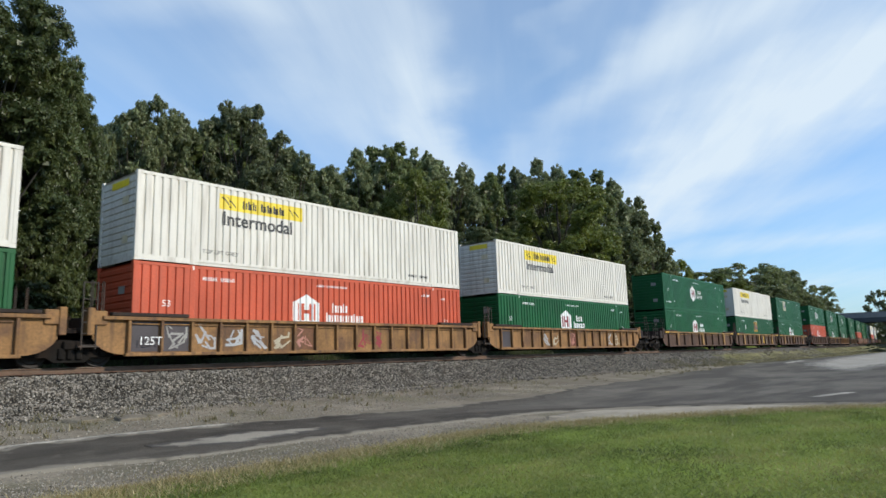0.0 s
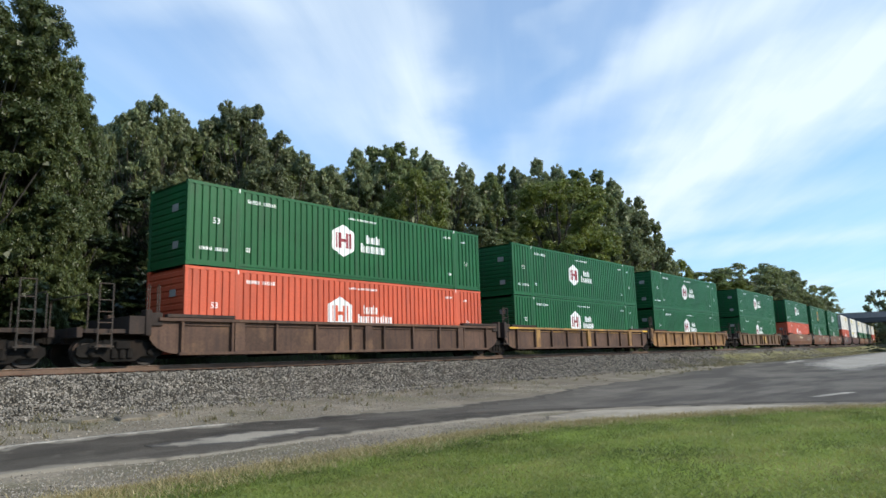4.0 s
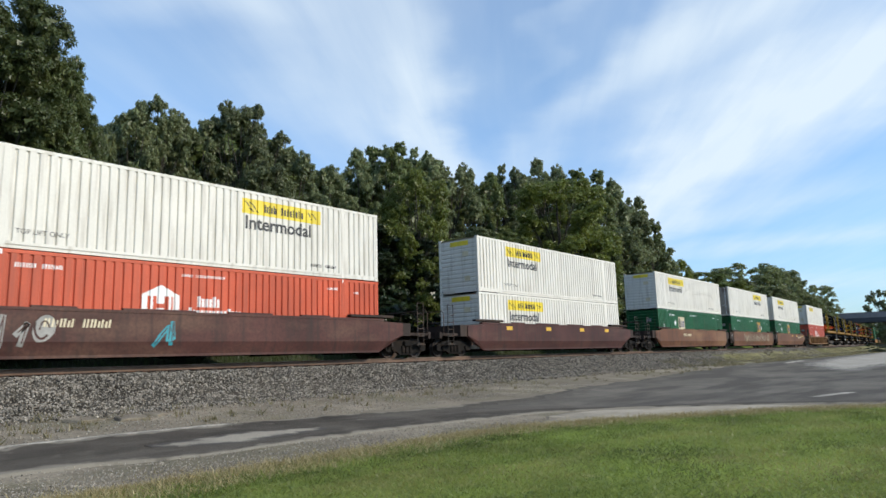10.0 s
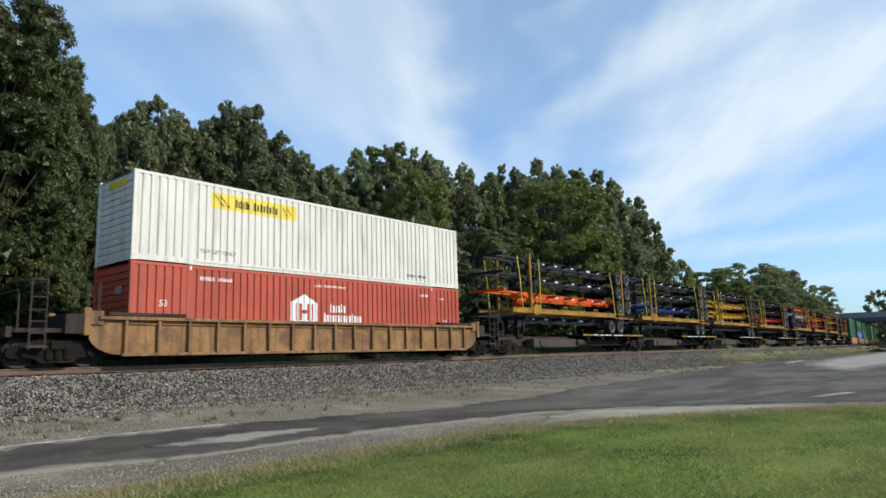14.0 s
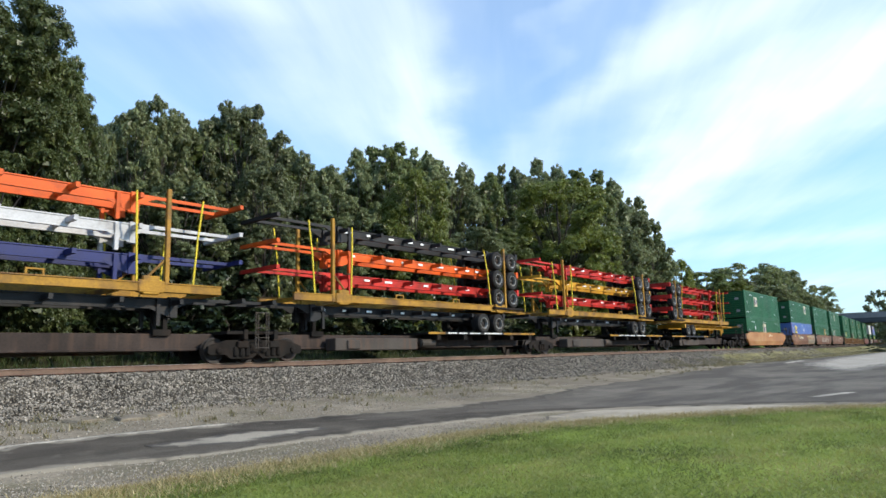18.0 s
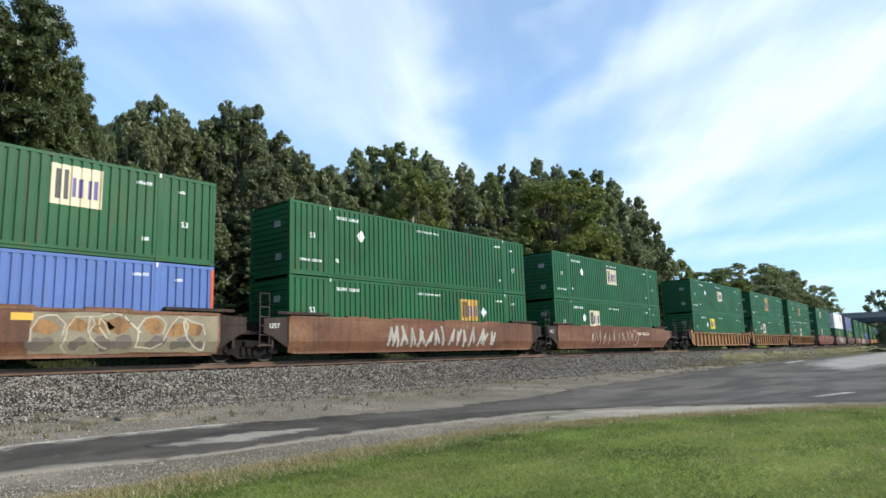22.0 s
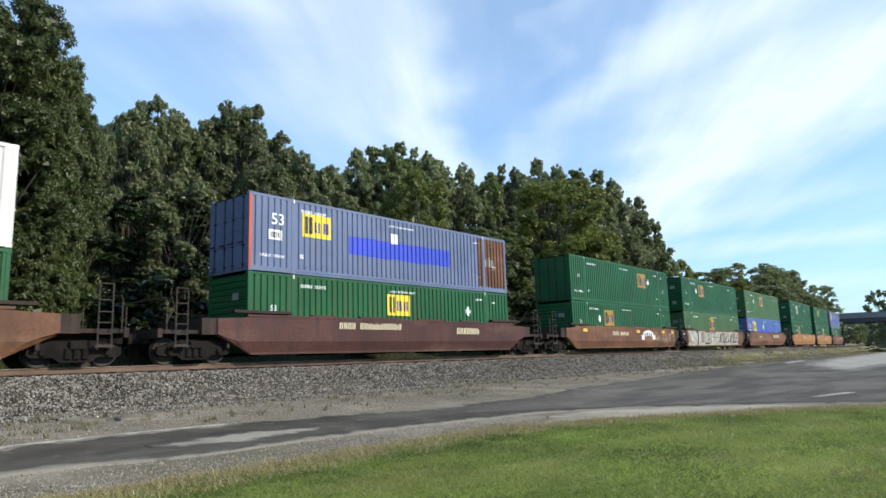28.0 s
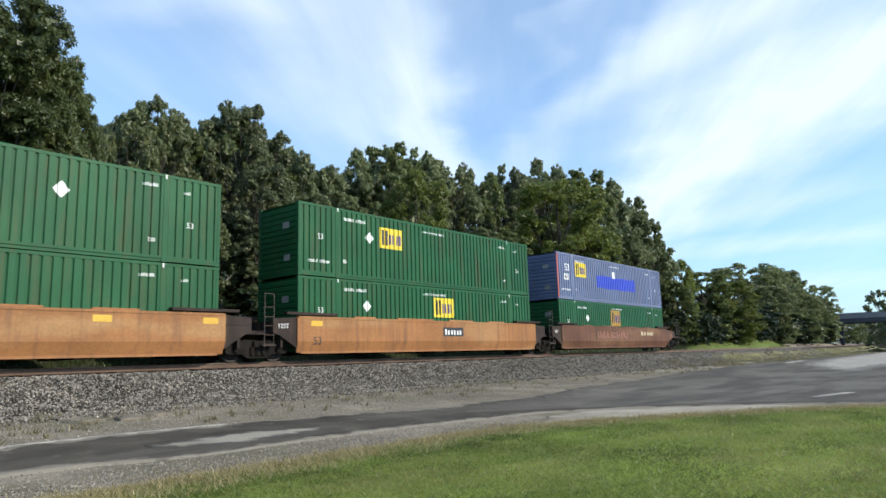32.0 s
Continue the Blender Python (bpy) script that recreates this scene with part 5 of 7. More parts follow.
def container(paint, sign, x, extra=None, doors=False, style="ribs", label=""):
    """A 53-foot container, its base at the origin, its near side towards -y."""
    names = {"hub_green": "green", "emp_green": "green", "old_green": "sun-bleached green", "white": "white", "white_clean": "clean white", "red": "orange-red", "red_dark": "brick-red", "blue": "dusty blue", "blue_faded": "faded lavender-blue"}
    what = {"hub": "with white hexagonal emblem", "inc": "with white hexagonal emblem", "emp": "with square pale sign", "gold": "with square gold sign", "yel": "with square yellow sign", "jb": "with long yellow sign",
            "jbp": "with long yellow sign only", "": "without emblem"}[sign]
    box = tagged(new("shipping_container"), label or f"{names[paint]} corrugated steel shipping container {what}", "container", "containers on the train")
    box["paint"] = paint
    x, sign_z, sign_h = x if isinstance(x, tuple) else (x, None, None)
    for turn in (0, 180):
        piece("side_panel", "side" + style, paint, lambda: side_bm(style), box, turn=turn)
        piece("top_rail", "top_rail", paint, top_rail_bm, box, turn=turn)
        piece("bottom_rail", "bottom_rail", paint, bottom_rail_bm, box, turn=turn)
        for y in (1, -1):
            def flip(build):
                def made():
                    bm = build()
                    for v in bm.verts:
                        v.co.y = -v.co.y
                    return bm
                return made
            piece("corner_post", f"corner{y}", paint, corner_bm if y == 1 else flip(corner_bm), box, turn=turn)
            piece("lifting_post", f"lift{y}", paint, mid_bm if y == 1 else flip(mid_bm), box, turn=turn)
    piece("roof", "roof", paint, roof_bm, box)
    piece("floor", "floor", "steel", floor_bm, box)
    front_turn, door_turn = (180, 0) if doors else (0, 180)
    piece("end_wall", "front", paint, front_bm, box, turn=front_turn)
    for k in (0, 1):
        d = piece("door", "door", "white_door" if paint == "white" else paint, door_bm, box, turn=door_turn)
        if k == 1:
            d.matrix_basis = d.matrix_basis @ pose(0, 1.195, 0)
        for y in (-0.95, -0.3):
            piece("locking_rod", "rod", "mark_white" if paint.startswith("white") else "wheel", rod_bm, d, (0, y, 0))
    if sign == "hub":
        hub_sign(box, x)
    elif sign == "inc":
        hub_sign(box, x, 1.5, True)
    elif sign in SIGNS:
        tone, z0, high = SIGNS[sign]
        emp_sign(box, x, sign_z or z0, tone, style, sign_h or high)
    elif sign in ("jb", "jbp"):
        jb_sign(box, x, sign == "jb")
    tone = "mark_black" if paint.startswith("white") else "mark_white"
    y = -SKIN - 0.005
    if paint.startswith("blue"):
        lettering(box, "53", -CL + 0.95, y, 1.8, 0.62, "mark_white", "large painted number", 0.006)
        mark(box, "placard", [rect(-CL + 0.85, -CL + 1.45, 1.22, 1.6)], "mark_white", 0.005, "white plate with dark bars")
        mark(box, "placard_bar", word(-CL + 0.93, 1.3, 0.22, 3, 0.16, 3), "mark_black", 0.008, "dark bars on the plate")
    if sign not in ("jb", "jbp") and style == "ribs":
        if not paint.startswith("blue"):
            lettering(box, "53", -CL + 0.95, y, 1.5, 0.3, tone, "painted number")
        lettering(box, "53", CL - 1.25, y, 1.2, 0.27, tone, "painted number")
        mark(box, "painted_data", word(-CL + 2.35, 2.42, 0.13, 9, 0.14, 7), tone, 0.004, "small lettering shown as bars")
        mark(box, "painted_data", word(-CL + 7.2, 2.5, 0.09, 16, 0.1, 8), tone, 0.004, "small lettering shown as bars")
        mark(box, "painted_data", word(-CL + 0.5, 0.55, 0.12, 9, 0.12, 9), tone, 0.004, "small lettering shown as bars")
        mark(box, "painted_data", word(-CL + 2.3, 0.62, 0.16, 2, 0.11, 4) + word(CL - 2.5, 0.62, 0.15, 2, 0.11, 5) + word(CL - 1.35, 2.32, 0.1, 3, 0.09, 6) + word(CL - 2.75, 2.42, 0.11, 5, 0.1, 2),
             tone, 0.004, "small painted marks")
        mark(box, "post_mark", [rect(-6.14, -6.05, 2.74, 2.88), rect(6.05, 6.14, 2.74, 2.88)], "mark_white", 0.016, "white marks on the lifting posts")
    else:
        lettering(box, "TOP LIFT ONLY", -CL + 2.3, y, 0.42, 0.2, tone, "small painted words")
        mark(box, "painted_data", word(CL - 3.6, 0.35, 0.12, 9, 0.14, 9), tone, 0.004, "small lettering shown as bars")
    if not doors:
        pale = "mark_cream" if sign in ("jb", "jbp") else "spray_grey"
        piece("end_mark", "end_mark_a", pale, lambda: boxes((-CL + 0.004, -CL + 0.016, -0.7, -0.3, 1.9, 2.15)), box, label="small pale mark on the end")
        piece("end_mark", "end_mark_b", pale, lambda: boxes((-CL + 0.004, -CL + 0.016, -0.75, -0.4, 0.6, 0.85)), box, label="small pale mark on the end")
        if sign in ("jb", "jbp"):
            piece("end_sign", "end_sign", "mark_yellow", lambda: boxes((-CL + 0.004, -CL + 0.014, -0.7, 0.5, 2.48, 2.72)), box, label="yellow strip on the end")
    for kind, a, *rest in extra or ():
        if kind == "diamond":
            z = rest[0] if rest else 1.85
            c = a - CL
            mark(box, "placard", [[(c - 0.24, z), (c, z - 0.26), (c + 0.24, z), (c, z + 0.26)]], "mark_white", 0.005, "white diamond placard", style=style)
        elif kind == "smear":
            z0, z1 = rest[1:3]
            bars = [rect(a - CL + k * (rest[0] - a) / 8, a - CL + (k + 1) * (rest[0] - a) / 8, z0 - 0.02 * (k % 3), z1 + 0.03 * (k % 2)) for k in range(8)]
            mark(box, "overpaint", bars, "blue_patch", 0.004, "brighter blue overpainted band")
        elif kind == "rust_end":
            mark(box, "rust_panel", [rect(a - CL, CL - 0.13, 0.25, 2.75)], "brown", 0.004, "rust-brown repaired end panel")
            mark(box, "faded_name", word(a - CL + 0.4, 1.3, 0.5, 3, 0.35, 2), "spray_grey", 0.007, "pale faded lettering shown as bars")
        elif kind == "edges":
            piece("edge_strip", "edge_strip", "red", lambda: boxes((-CL + 0.002, -CL + 0.12, -CW - 0.006, -CW - 0.001, 0.1, 2.8)), box, label="orange-red corner strip")
            if len(rest) and rest[0]:
                piece("edge_strip", "edge_strip2", "red", lambda: boxes((CL - 0.12, CL - 0.002, -CW - 0.006, -CW - 0.001, 0.1, 2.8)), box, label="orange-red corner strip")
        elif kind == "white_sq":
            mark(box, "placard", [rect(a - CL, a - CL + 0.42, 1.75, 2.2)], "mark_white", 0.005, "white square placard")
        elif kind == "dashes":
            mark(box, "reflective_strip", [rect(-CL + 0.3 + 0.62 * k, -CL + 0.66 + 0.62 * k, 0.05, 0.12) for k in range(25)], "mark_white", -0.005, "row of white reflective dashes")
            bars = box.children[-1]
            bars.location.y = -0.02
    return box


# ---- well cars ----
def mirror(bm):
    for v in bm.verts:
        v.co.y = -v.co.y
    return bm


def flush_side_bm(left, right):
    """The smooth plate of a well car: folded in along its foot, cut up over the truck at an outer end, square at a shared one."""
    def made():
        bm = bmesh.new()
        cut = {"e": ((9.35, 1.5), (9.35, 0.98), (9.35, 0.93)), "j": ((8.24, 1.62), (8.24, 0.72), (8.2, 0.3))}
        knee = {"e": ((6.25, 1.64), (8.55, 0.72), (8.05, 0.3)), "j": ((6.25, 1.64), (8.1, 0.72), (8.05, 0.3))}
        for inner in (0, 1):
            rows = []
            for k, y in enumerate((-1.5, -1.5, -1.38)):
                pts = [(-cut[left][k][0], cut[left][k][1]), (-knee[left][k][0], knee[left][k][1]), knee[right][k], cut[right][k]]
                rows.append([bm.verts.new((x, y + 0.05 * inner, z)) for x, z in pts])
            for a, b in zip(rows, rows[1:]):
                for k in range(3):
                    bm.faces.new((a[k], a[k + 1], b[k + 1], b[k]))
        bm_box(bm, -8.2, 8.2, -1.52, -1.33, 1.58, 1.66)
        bm_box(bm, -8.0, 8.0, -1.40, -1.25, 0.26, 0.34)
        return bm
    return made


def end_sill_bm():
    """The set-back end of a car over a shared truck."""
    bm = bmesh.new()
    bm_prism(bm, [(-8.22, 0.45), (-8.22, 1.62), (-9.3, 1.55), (-9.3, 1.02), (-9.0, 0.95)], -1.45, -1.2)
    bmesh.ops.bevel(bm, geom=bm.edges[:], offset=0.015, segments=1, affect="EDGES")
    bm_box(bm, -9.25, -8.3, -1.47, -1.44, 1.28, 1.33)
    return bm


def cover_bm(z):
    return lambda: boxes((-8.75, -6.3, -1.54, -1.31, z, z + 0.11), bevel=0.015)


def rib_web_bm():
    bm = bmesh.new()
    arch = [(-8.25, 0.33)] + [(-8.25 - 1.0 * math.sin(t), 0.33 + 0.62 * (1 - math.cos(t))) for t in [math.pi / 2 * k / 6 for k in range(1, 7)]] + [(-9.4, 0.95), (-9.4, 1.4), (-9.0, 1.42)]
    out = arch + [(-x, z) for x, z in arch[::-1]]
    bm_prism(bm, out, -1.39, -1.35)
    return bm


def rib_bm():
    return boxes((-0.045, 0.045, -1.52, -1.37, 0.34, 1.42), bevel=0.01)


def chord_bm():
    return boxes((-9.0, 9.0, -1.54, -1.32, 1.36, 1.47), bevel=0.012)


def foot_bm():
    return boxes((-8.3, 8.3, -1.53, -1.3, 0.28, 0.38), bevel=0.012)


def endbox_bm():
    return boxes((-9.32, -8.85, -1.46, -1.2, 1.2, 1.62), (-9.42, -9.22, -1.5, -1.15, 0.9, 1.7), bevel=0.02)


def grab_bar_bm():
    bm = bmesh.new()
    for x in (-9.3, -8.98):
        bm_tube(bm, [(x, -1.44, 1.5), (x, -1.44, 2.45), (x, -1.36, 2.5), (x, -1.3, 2.45), (x, -1.3, 1.6)], 0.018)
    return bm


def bearer_bm():
    return boxes((-0.2, 0.2, -1.34, 1.34, 0.22, 0.35))


def bulkhead_bm():
    bm = boxes((-8.9, -8.8, -1.35, 1.35, 0.5, 1.5), (-9.9, -8.85, -1.1, 1.1, 0.98, 1.12))
    bm_box(bm, -10.2, -8.9, -0.35, 0.35, 0.75, 1.0)
    return bm


def platform_bm():
    bm = boxes((-11.25, -9.3, -1.3, 1.3, 0.98, 1.1), (-11.3, -9.3, -0.3, 0.3, 0.7, 0.98))
    bm_box(bm, -11.35, -11.2, -1.35, 1.35, 0.85, 1.14)
    bm_box(bm, -9.9, -9.3, -1.45, 1.45, 0.95, 1.5)
    return bm


def coupler_bm():
    return boxes((-11.66, -11.2, -0.12, 0.12, 0.72, 0.95), (-11.72, -11.5, -0.18, 0.14, 0.68, 1.0), bevel=0.02)


def ladder_bm():
    bm = bmesh.new()
    for x in (-0.2, 0.2):
        bm_tube(bm, [(x, -1.42, 0.5), (x, -1.42, 2.46)], 0.022)
    for z in (0.62, 0.95, 1.28, 1.6, 1.95, 2.44):
        bm_tube(bm, [(-0.2, -1.42, z), (0.2, -1.42, z)], 0.016)
    bm_box(bm, -0.28, 0.28, -1.46, -1.2, 0.56, 0.6)
    return bm


def short_ladder_bm():
    bm = bmesh.new()
    for x in (-0.22, 0.22):
        bm_tube(bm, [(x, -1.4, 0.45), (x, -1.4, 1.75)], 0.02)
    for z in (0.5, 0.85, 1.2, 1.74):
        bm_tube(bm, [(-0.22, -1.4, z), (0.22, -1.4, z)], 0.016)
    return bm


def handrail_bm():
    bm = bmesh.new()
    bm_tube(bm, [(0, -1.4, 1.0), (0, -1.4, 2.0), (0, -1.3, 2.12), (0, 1.3, 2.12), (0, 1.4, 2.0), (0, 1.4, 1.0)], 0.02)
    return bm


def on_side(bm, lift):
    """Lay flat shapes on a smooth well-car side, which folds in below its knee."""
    bmesh.ops.bisect_plane(bm, geom=bm.verts[:] + bm.edges[:] + bm.faces[:], plane_co=(0, 0, 0.72), plane_no=(0, 0, 1))
    for v in bm.verts:
        v.co.y += -1.5 - lift + (0.286 * (0.72 - v.co.z) if v.co.z < 0.72 else 0.0)


def stroke(bm, pts, w, y):
    """A sprayed line of even width through the points."""
    for (x0, z0), (x1, z1) in zip(pts, pts[1:]):
        d = Vector((x1 - x0, z1 - z0))
        if d.length < 1e-4:
            continue
        d = d.normalized() * w / 2
        bm.faces.new([bm.verts.new((a, y, b)) for a, b in ((x0 - d.x - d.y, z0 - d.y + d.x), (x1 + d.x - d.y, z1 + d.y + d.x), (x1 + d.x + d.y, z1 + d.y - d.x), (x0 - d.x + d.y, z0 - d.y - d.x))])


def graffiti(car, x0, x1, z0, z1, fill, line, seed):
    """Sprayed tangled strokes or swollen rounds with lines over them, with no letters in them."""
    r = random.Random(seed)
    x, j = x0, 0
    h = z1 - z0
    body, rim = bmesh.new(), bmesh.new()
    if fill != "spray_silver":
        # leaning thick strokes that tangle, some only in outline
        while x < x1 - 0.2:
            w = h * r.uniform(0.5, 0.8)
            pts = [(x + w * r.choice((0.0, 0.15, 0.3)), z0 + h * r.uniform(0.0, 0.12))]
            for q in range(r.randint(2, 4)):
                up = pts[-1][1] < z0 + h * 0.5
                pts.append((x + w * r.uniform(0.0, 1.0), z0 + h * (r.uniform(0.62, 0.95) if up else r.uniform(0.05, 0.4))))
            if fill != car["paint"]:
                stroke(body, pts, h * 0.17, -0.0006 * (j % 4))
            stroke(rim, [(a + 0.03 * h, b + 0.04 * h) for a, b in pts], h * (0.035 if fill != car["paint"] else 0.085), -0.0006 * (j % 3))
            x += w * r.uniform(0.85, 1.1)
            j += 1
    while x < x1:
        w = h * r.uniform(0.55, 0.9)
        cz, cx = (z0 + z1) / 2 + r.uniform(-0.05, 0.05), x + w / 2
        ph, lean = r.uniform(0, 6), r.uniform(-0.15, 0.25)
        swell = [r.uniform(0.82, 1.08) for k in range(5)]
        pts = []
        for k in range(15):
            t = ph + 2 * math.pi * k / 15
            q = swell[k // 3] * 0.5 + swell[(k // 3 + 1) % 5] * 0.5
            pts.append((cx + 0.6 * w * q * math.cos(t) + lean * h * 0.5 * math.sin(t), cz + h * 0.5 * q * math.sin(t)))
        body.faces.new([body.verts.new((a, -0.0006 * (j % 4), b)) for a, b in pts])
        stroke(rim, pts + pts[:1], h * 0.035, -0.0006 * (j % 3))
        for q in range(r.randint(2, 3)):
            a, b = cx + r.uniform(-0.25, 0.25) * w, cz + r.uniform(-0.2, 0.2) * h
            ra, rb, t0, turn = w * r.uniform(0.15, 0.4), h * r.uniform(0.15, 0.42), r.uniform(0, 6), r.choice((-1, 1)) * r.uniform(1.8, 4.2)
            curl = [(a + ra * math.cos(t0 + turn * k / 8), min(max(b + rb * math.sin(t0 + turn * k / 8), z0), z1)) for k in range(9)]
            stroke(rim, curl, h * r.uniform(0.03, 0.07), -0.0006 * ((j + q) % 5))
        x += w * r.uniform(0.7, 0.95)
        j += 1
    for bm, m, lift, lab in ((body, fill, 0.006, "sprayed swollen shapes"), (rim, line, 0.0095, "sprayed lines in a second tone")):
        if not bm.faces:
            bm.free()
            continue
        on_side(bm, lift)
        tagged(part("spray_paint", bm, m, car, lab), kind="stuff")


def sprayed_bay(car, x, m, seed):
    """Paint in one bay between ribs: a dark fill, or pale or coloured strokes straight on the plate."""
    r = random.Random(seed * 7 + len(m))
    if m in ("spray_dark", "brown", "oxide", "patch_yellow"):
        low, high = (0.42, 1.34) if m != "patch_yellow" else (0.5, 1.25)
        part("sprayed_bay", boxes((x, x + 0.84, -1.394, -1.391, low, high)), m, car, "dark painted bay between ribs" if m != "patch_yellow" else "yellow painted bay between ribs")
        m = {"spray_dark": "spray_grey", "brown": "spray_pink", "oxide": "spray_pink"}.get(m, "spray_olive")
    if seed == 0:
        return
    bm = bmesh.new()
    for k in range(r.randint(3, 5)):
        a, b = x + r.uniform(0.1, 0.6), r.uniform(0.5, 0.95)
        pts = [(a, b)]
        for q in range(3):
            pts.append((min(max(pts[-1][0] + r.uniform(-0.4, 0.4), x + 0.08), x + 0.76), min(max(pts[-1][1] + r.uniform(-0.4, 0.45), 0.5), 1.25)))
        stroke(bm, pts, r.uniform(0.03, 0.1), -1.3955 - 0.0006 * k)
    tagged(part("spray_paint", bm, m, car, "tangled sprayed strokes"), kind="stuff")


def flat(bm, pts, y=0.0):
    bm.faces.new([bm.verts.new((a, y, b)) for a, b in pts])


def spray_parts(car, label, *layers):
    for k, (bm, m) in enumerate(layers):
        on_side(bm, 0.005 + 0.0035 * k)
        tagged(part("spray_paint", bm, m, car, label), kind="stuff")


def mural(car, x0, x1, z0, z1, seed):
    """A chalky white band along the whole side with big angular grey and black shapes."""
    r = random.Random(seed)
    base, tint, grey, dark = bmesh.new(), bmesh.new(), bmesh.new(), bmesh.new()
    n = 30
    top = [(x0 + (x1 - x0) * k / n, z1 - r.uniform(0, 0.05)) for k in range(n + 1)]
    low = [(x0 + (x1 - x0) * k / n, z0 + r.uniform(0, 0.04)) for k in range(n + 1)]
    for k in range(n):
        flat(base, (low[k], low[k + 1], top[k + 1], top[k]))
    flat(tint, ((x0, 0.6), (x0 + 0.7, 0.62), (x0 + 0.5, 1.3), (x0, 1.5)))
    flat(tint, ((-4.85, 0.62), (-3.9, 0.6), (-3.85, 1.5), (-4.8, 1.52)))
    flat(tint, ((-2.9, 0.75), (-2.55, 0.75), (-2.55, 1.3), (-2.9, 1.3)))
    flat(grey, ((-7.5, 1.5), (-6.9, 1.52), (-5.8, 0.75), (-6.2, 0.62), (-7.3, 1.32)))
    flat(grey, ((-7.6, 0.5), (-6.5, 0.5), (-6.4, 0.66), (-7.5, 0.64)), -0.0006)
    flat(grey, ((-1.6, 0.66), (-0.7, 0.7), (-0.5, 0.95), (-1.3, 0.95)))
    for a in (0.3, 1.9, 3.4, 4.9):
        flat(grey, ((a, 0.6), (a + 0.7, 0.62), (a + 0.9, 0.95), (a + 0.3, 1.05)), -0.0006)
    flat(dark, ((-5.75, 0.36), (-5.45, 0.36), (-5.4, 1.54), (-6.0, 1.56), (-6.05, 1.4), (-5.7, 1.36)))
    for a, b, c, d, w in ((-3.65, -2.3, 0.5, 1.52, 0.13), (-3.25, -2.6, 0.78, 1.28, 0.08)):
        stroke(dark, [(a, c), (a, d), (b, d - 0.04), (b, c + 0.02), (a, c)], w, -0.001)
    stroke(dark, [(-2.0, 1.44), (-0.6, 1.46), (-1.5, 1.06), (-0.4, 1.02)], 0.09, -0.0015)
    stroke(dark, [(-2.0, 0.55), (-1.95, 1.4)], 0.07, -0.002)
    x, k = 0.05, 0
    while x < x1 - 0.9:
        w = r.uniform(0.9, 1.5)
        stroke(dark, [(x, 0.4), (x + r.uniform(-0.12, 0.12), 1.5)], r.uniform(0.05, 0.1), -0.001)
        a, b = x + 0.25, x + w - 0.1
        if k % 3 == 0:
            flat(dark, ((a, 0.62), (a + 0.3, 0.55), (b, 1.2), (b - 0.1, 1.42), (b - 0.4, 1.3)), -0.002)
            flat(grey, ((a, 1.3), (a + 0.4, 1.44), (a + 0.36, 1.2)), -0.0012)
        elif k % 3 == 1:
            stroke(dark, [(a, 0.6), (a + 0.05, 1.4), (b, 1.35), (b - 0.1, 0.62), (a, 0.6)], 0.12, -0.002)
            flat(tint, ((a + 0.1, 0.7), (b - 0.15, 0.7), (b - 0.1, 1.2), (a + 0.12, 1.25)), -0.0012)
        else:
            flat(dark, ((a, 0.9), (a + 0.34, 0.86), (a + 0.3, 1.2), (a + 0.04, 1.22)), -0.002)
            stroke(dark, [(a, 0.55), (b, 0.7), (b - 0.15, 1.44)], 0.09, -0.0026)
        x += w
        k += 1
    spray_parts(car, "sprayed white band with big angular dark shapes", (base, "mural_white"), (tint, "spray_olive"), (grey, "spray_grey"), (dark, "spray_dark"))


def bubbles(car, x0, x1, z0, z1, seed):
    """Swollen overlapping sprayed rounds with pale rims and dark lower halves."""
    r = random.Random(seed)
    base, tint, dark, rim = bmesh.new(), bmesh.new(), bmesh.new(), bmesh.new()
    n = 14
    edge = [(x0 + (x1 - x0) * k / n, r.uniform(0, 0.08)) for k in range(n + 1)]
    for (a, u), (b, v) in zip(edge, edge[1:]):
        flat(base, ((a, z0 + u), (b, z0 + v), (b, z1 - v), (a, z1 - u)))
    x = x0 + 0.3
    h = z1 - z0
    while x < x1 - 0.4:
        w = r.uniform(0.35, 0.6)
        cz = (z0 + z1) / 2 + r.uniform(-0.06, 0.06)
        lean = r.uniform(-0.3, 0.3)
        ring = [(x + w * math.cos(t) * r.uniform(0.6, 1.15) + lean * math.sin(t), cz + h * 0.47 * math.sin(t) * r.uniform(0.75, 1.05)) for t in [2 * math.pi * k / 11 for k in range(r.choice((7, 9, 11)))]]
        ring = [(min(max(a, x0), x1), b) for a, b in ring]
        stroke(rim, ring, r.uniform(0.03, 0.06), -0.0006 * r.randint(0, 3))
        flat(tint, [(x + r.uniform(0.2, 0.45) * math.cos(t), cz + 0.2 + r.uniform(0.15, 0.3) * math.sin(t)) for t in [2 * math.pi * k / 7 for k in range(7)]])
        for q in range(2):
            a = x + r.uniform(-0.25, 0.25)
            c, d = r.uniform(0.16, 0.34), r.uniform(0.14, 0.26)
            flat(dark, [(a + c * math.cos(t) * r.uniform(0.7, 1.2), z0 + 0.28 + 0.1 * q + d * math.sin(t) * r.uniform(0.7, 1.1)) for t in [2 * math.pi * k / 8 + 0.3 for k in range(8)]], -0.0006 * q)
        x += w * r.uniform(1.3, 1.7)
    spray_parts(car, "sprayed olive rounds with pale rims", (base, "spray_olive"), (tint, "tan"), (dark, "spray_shade"), (rim, "spray_pale"))


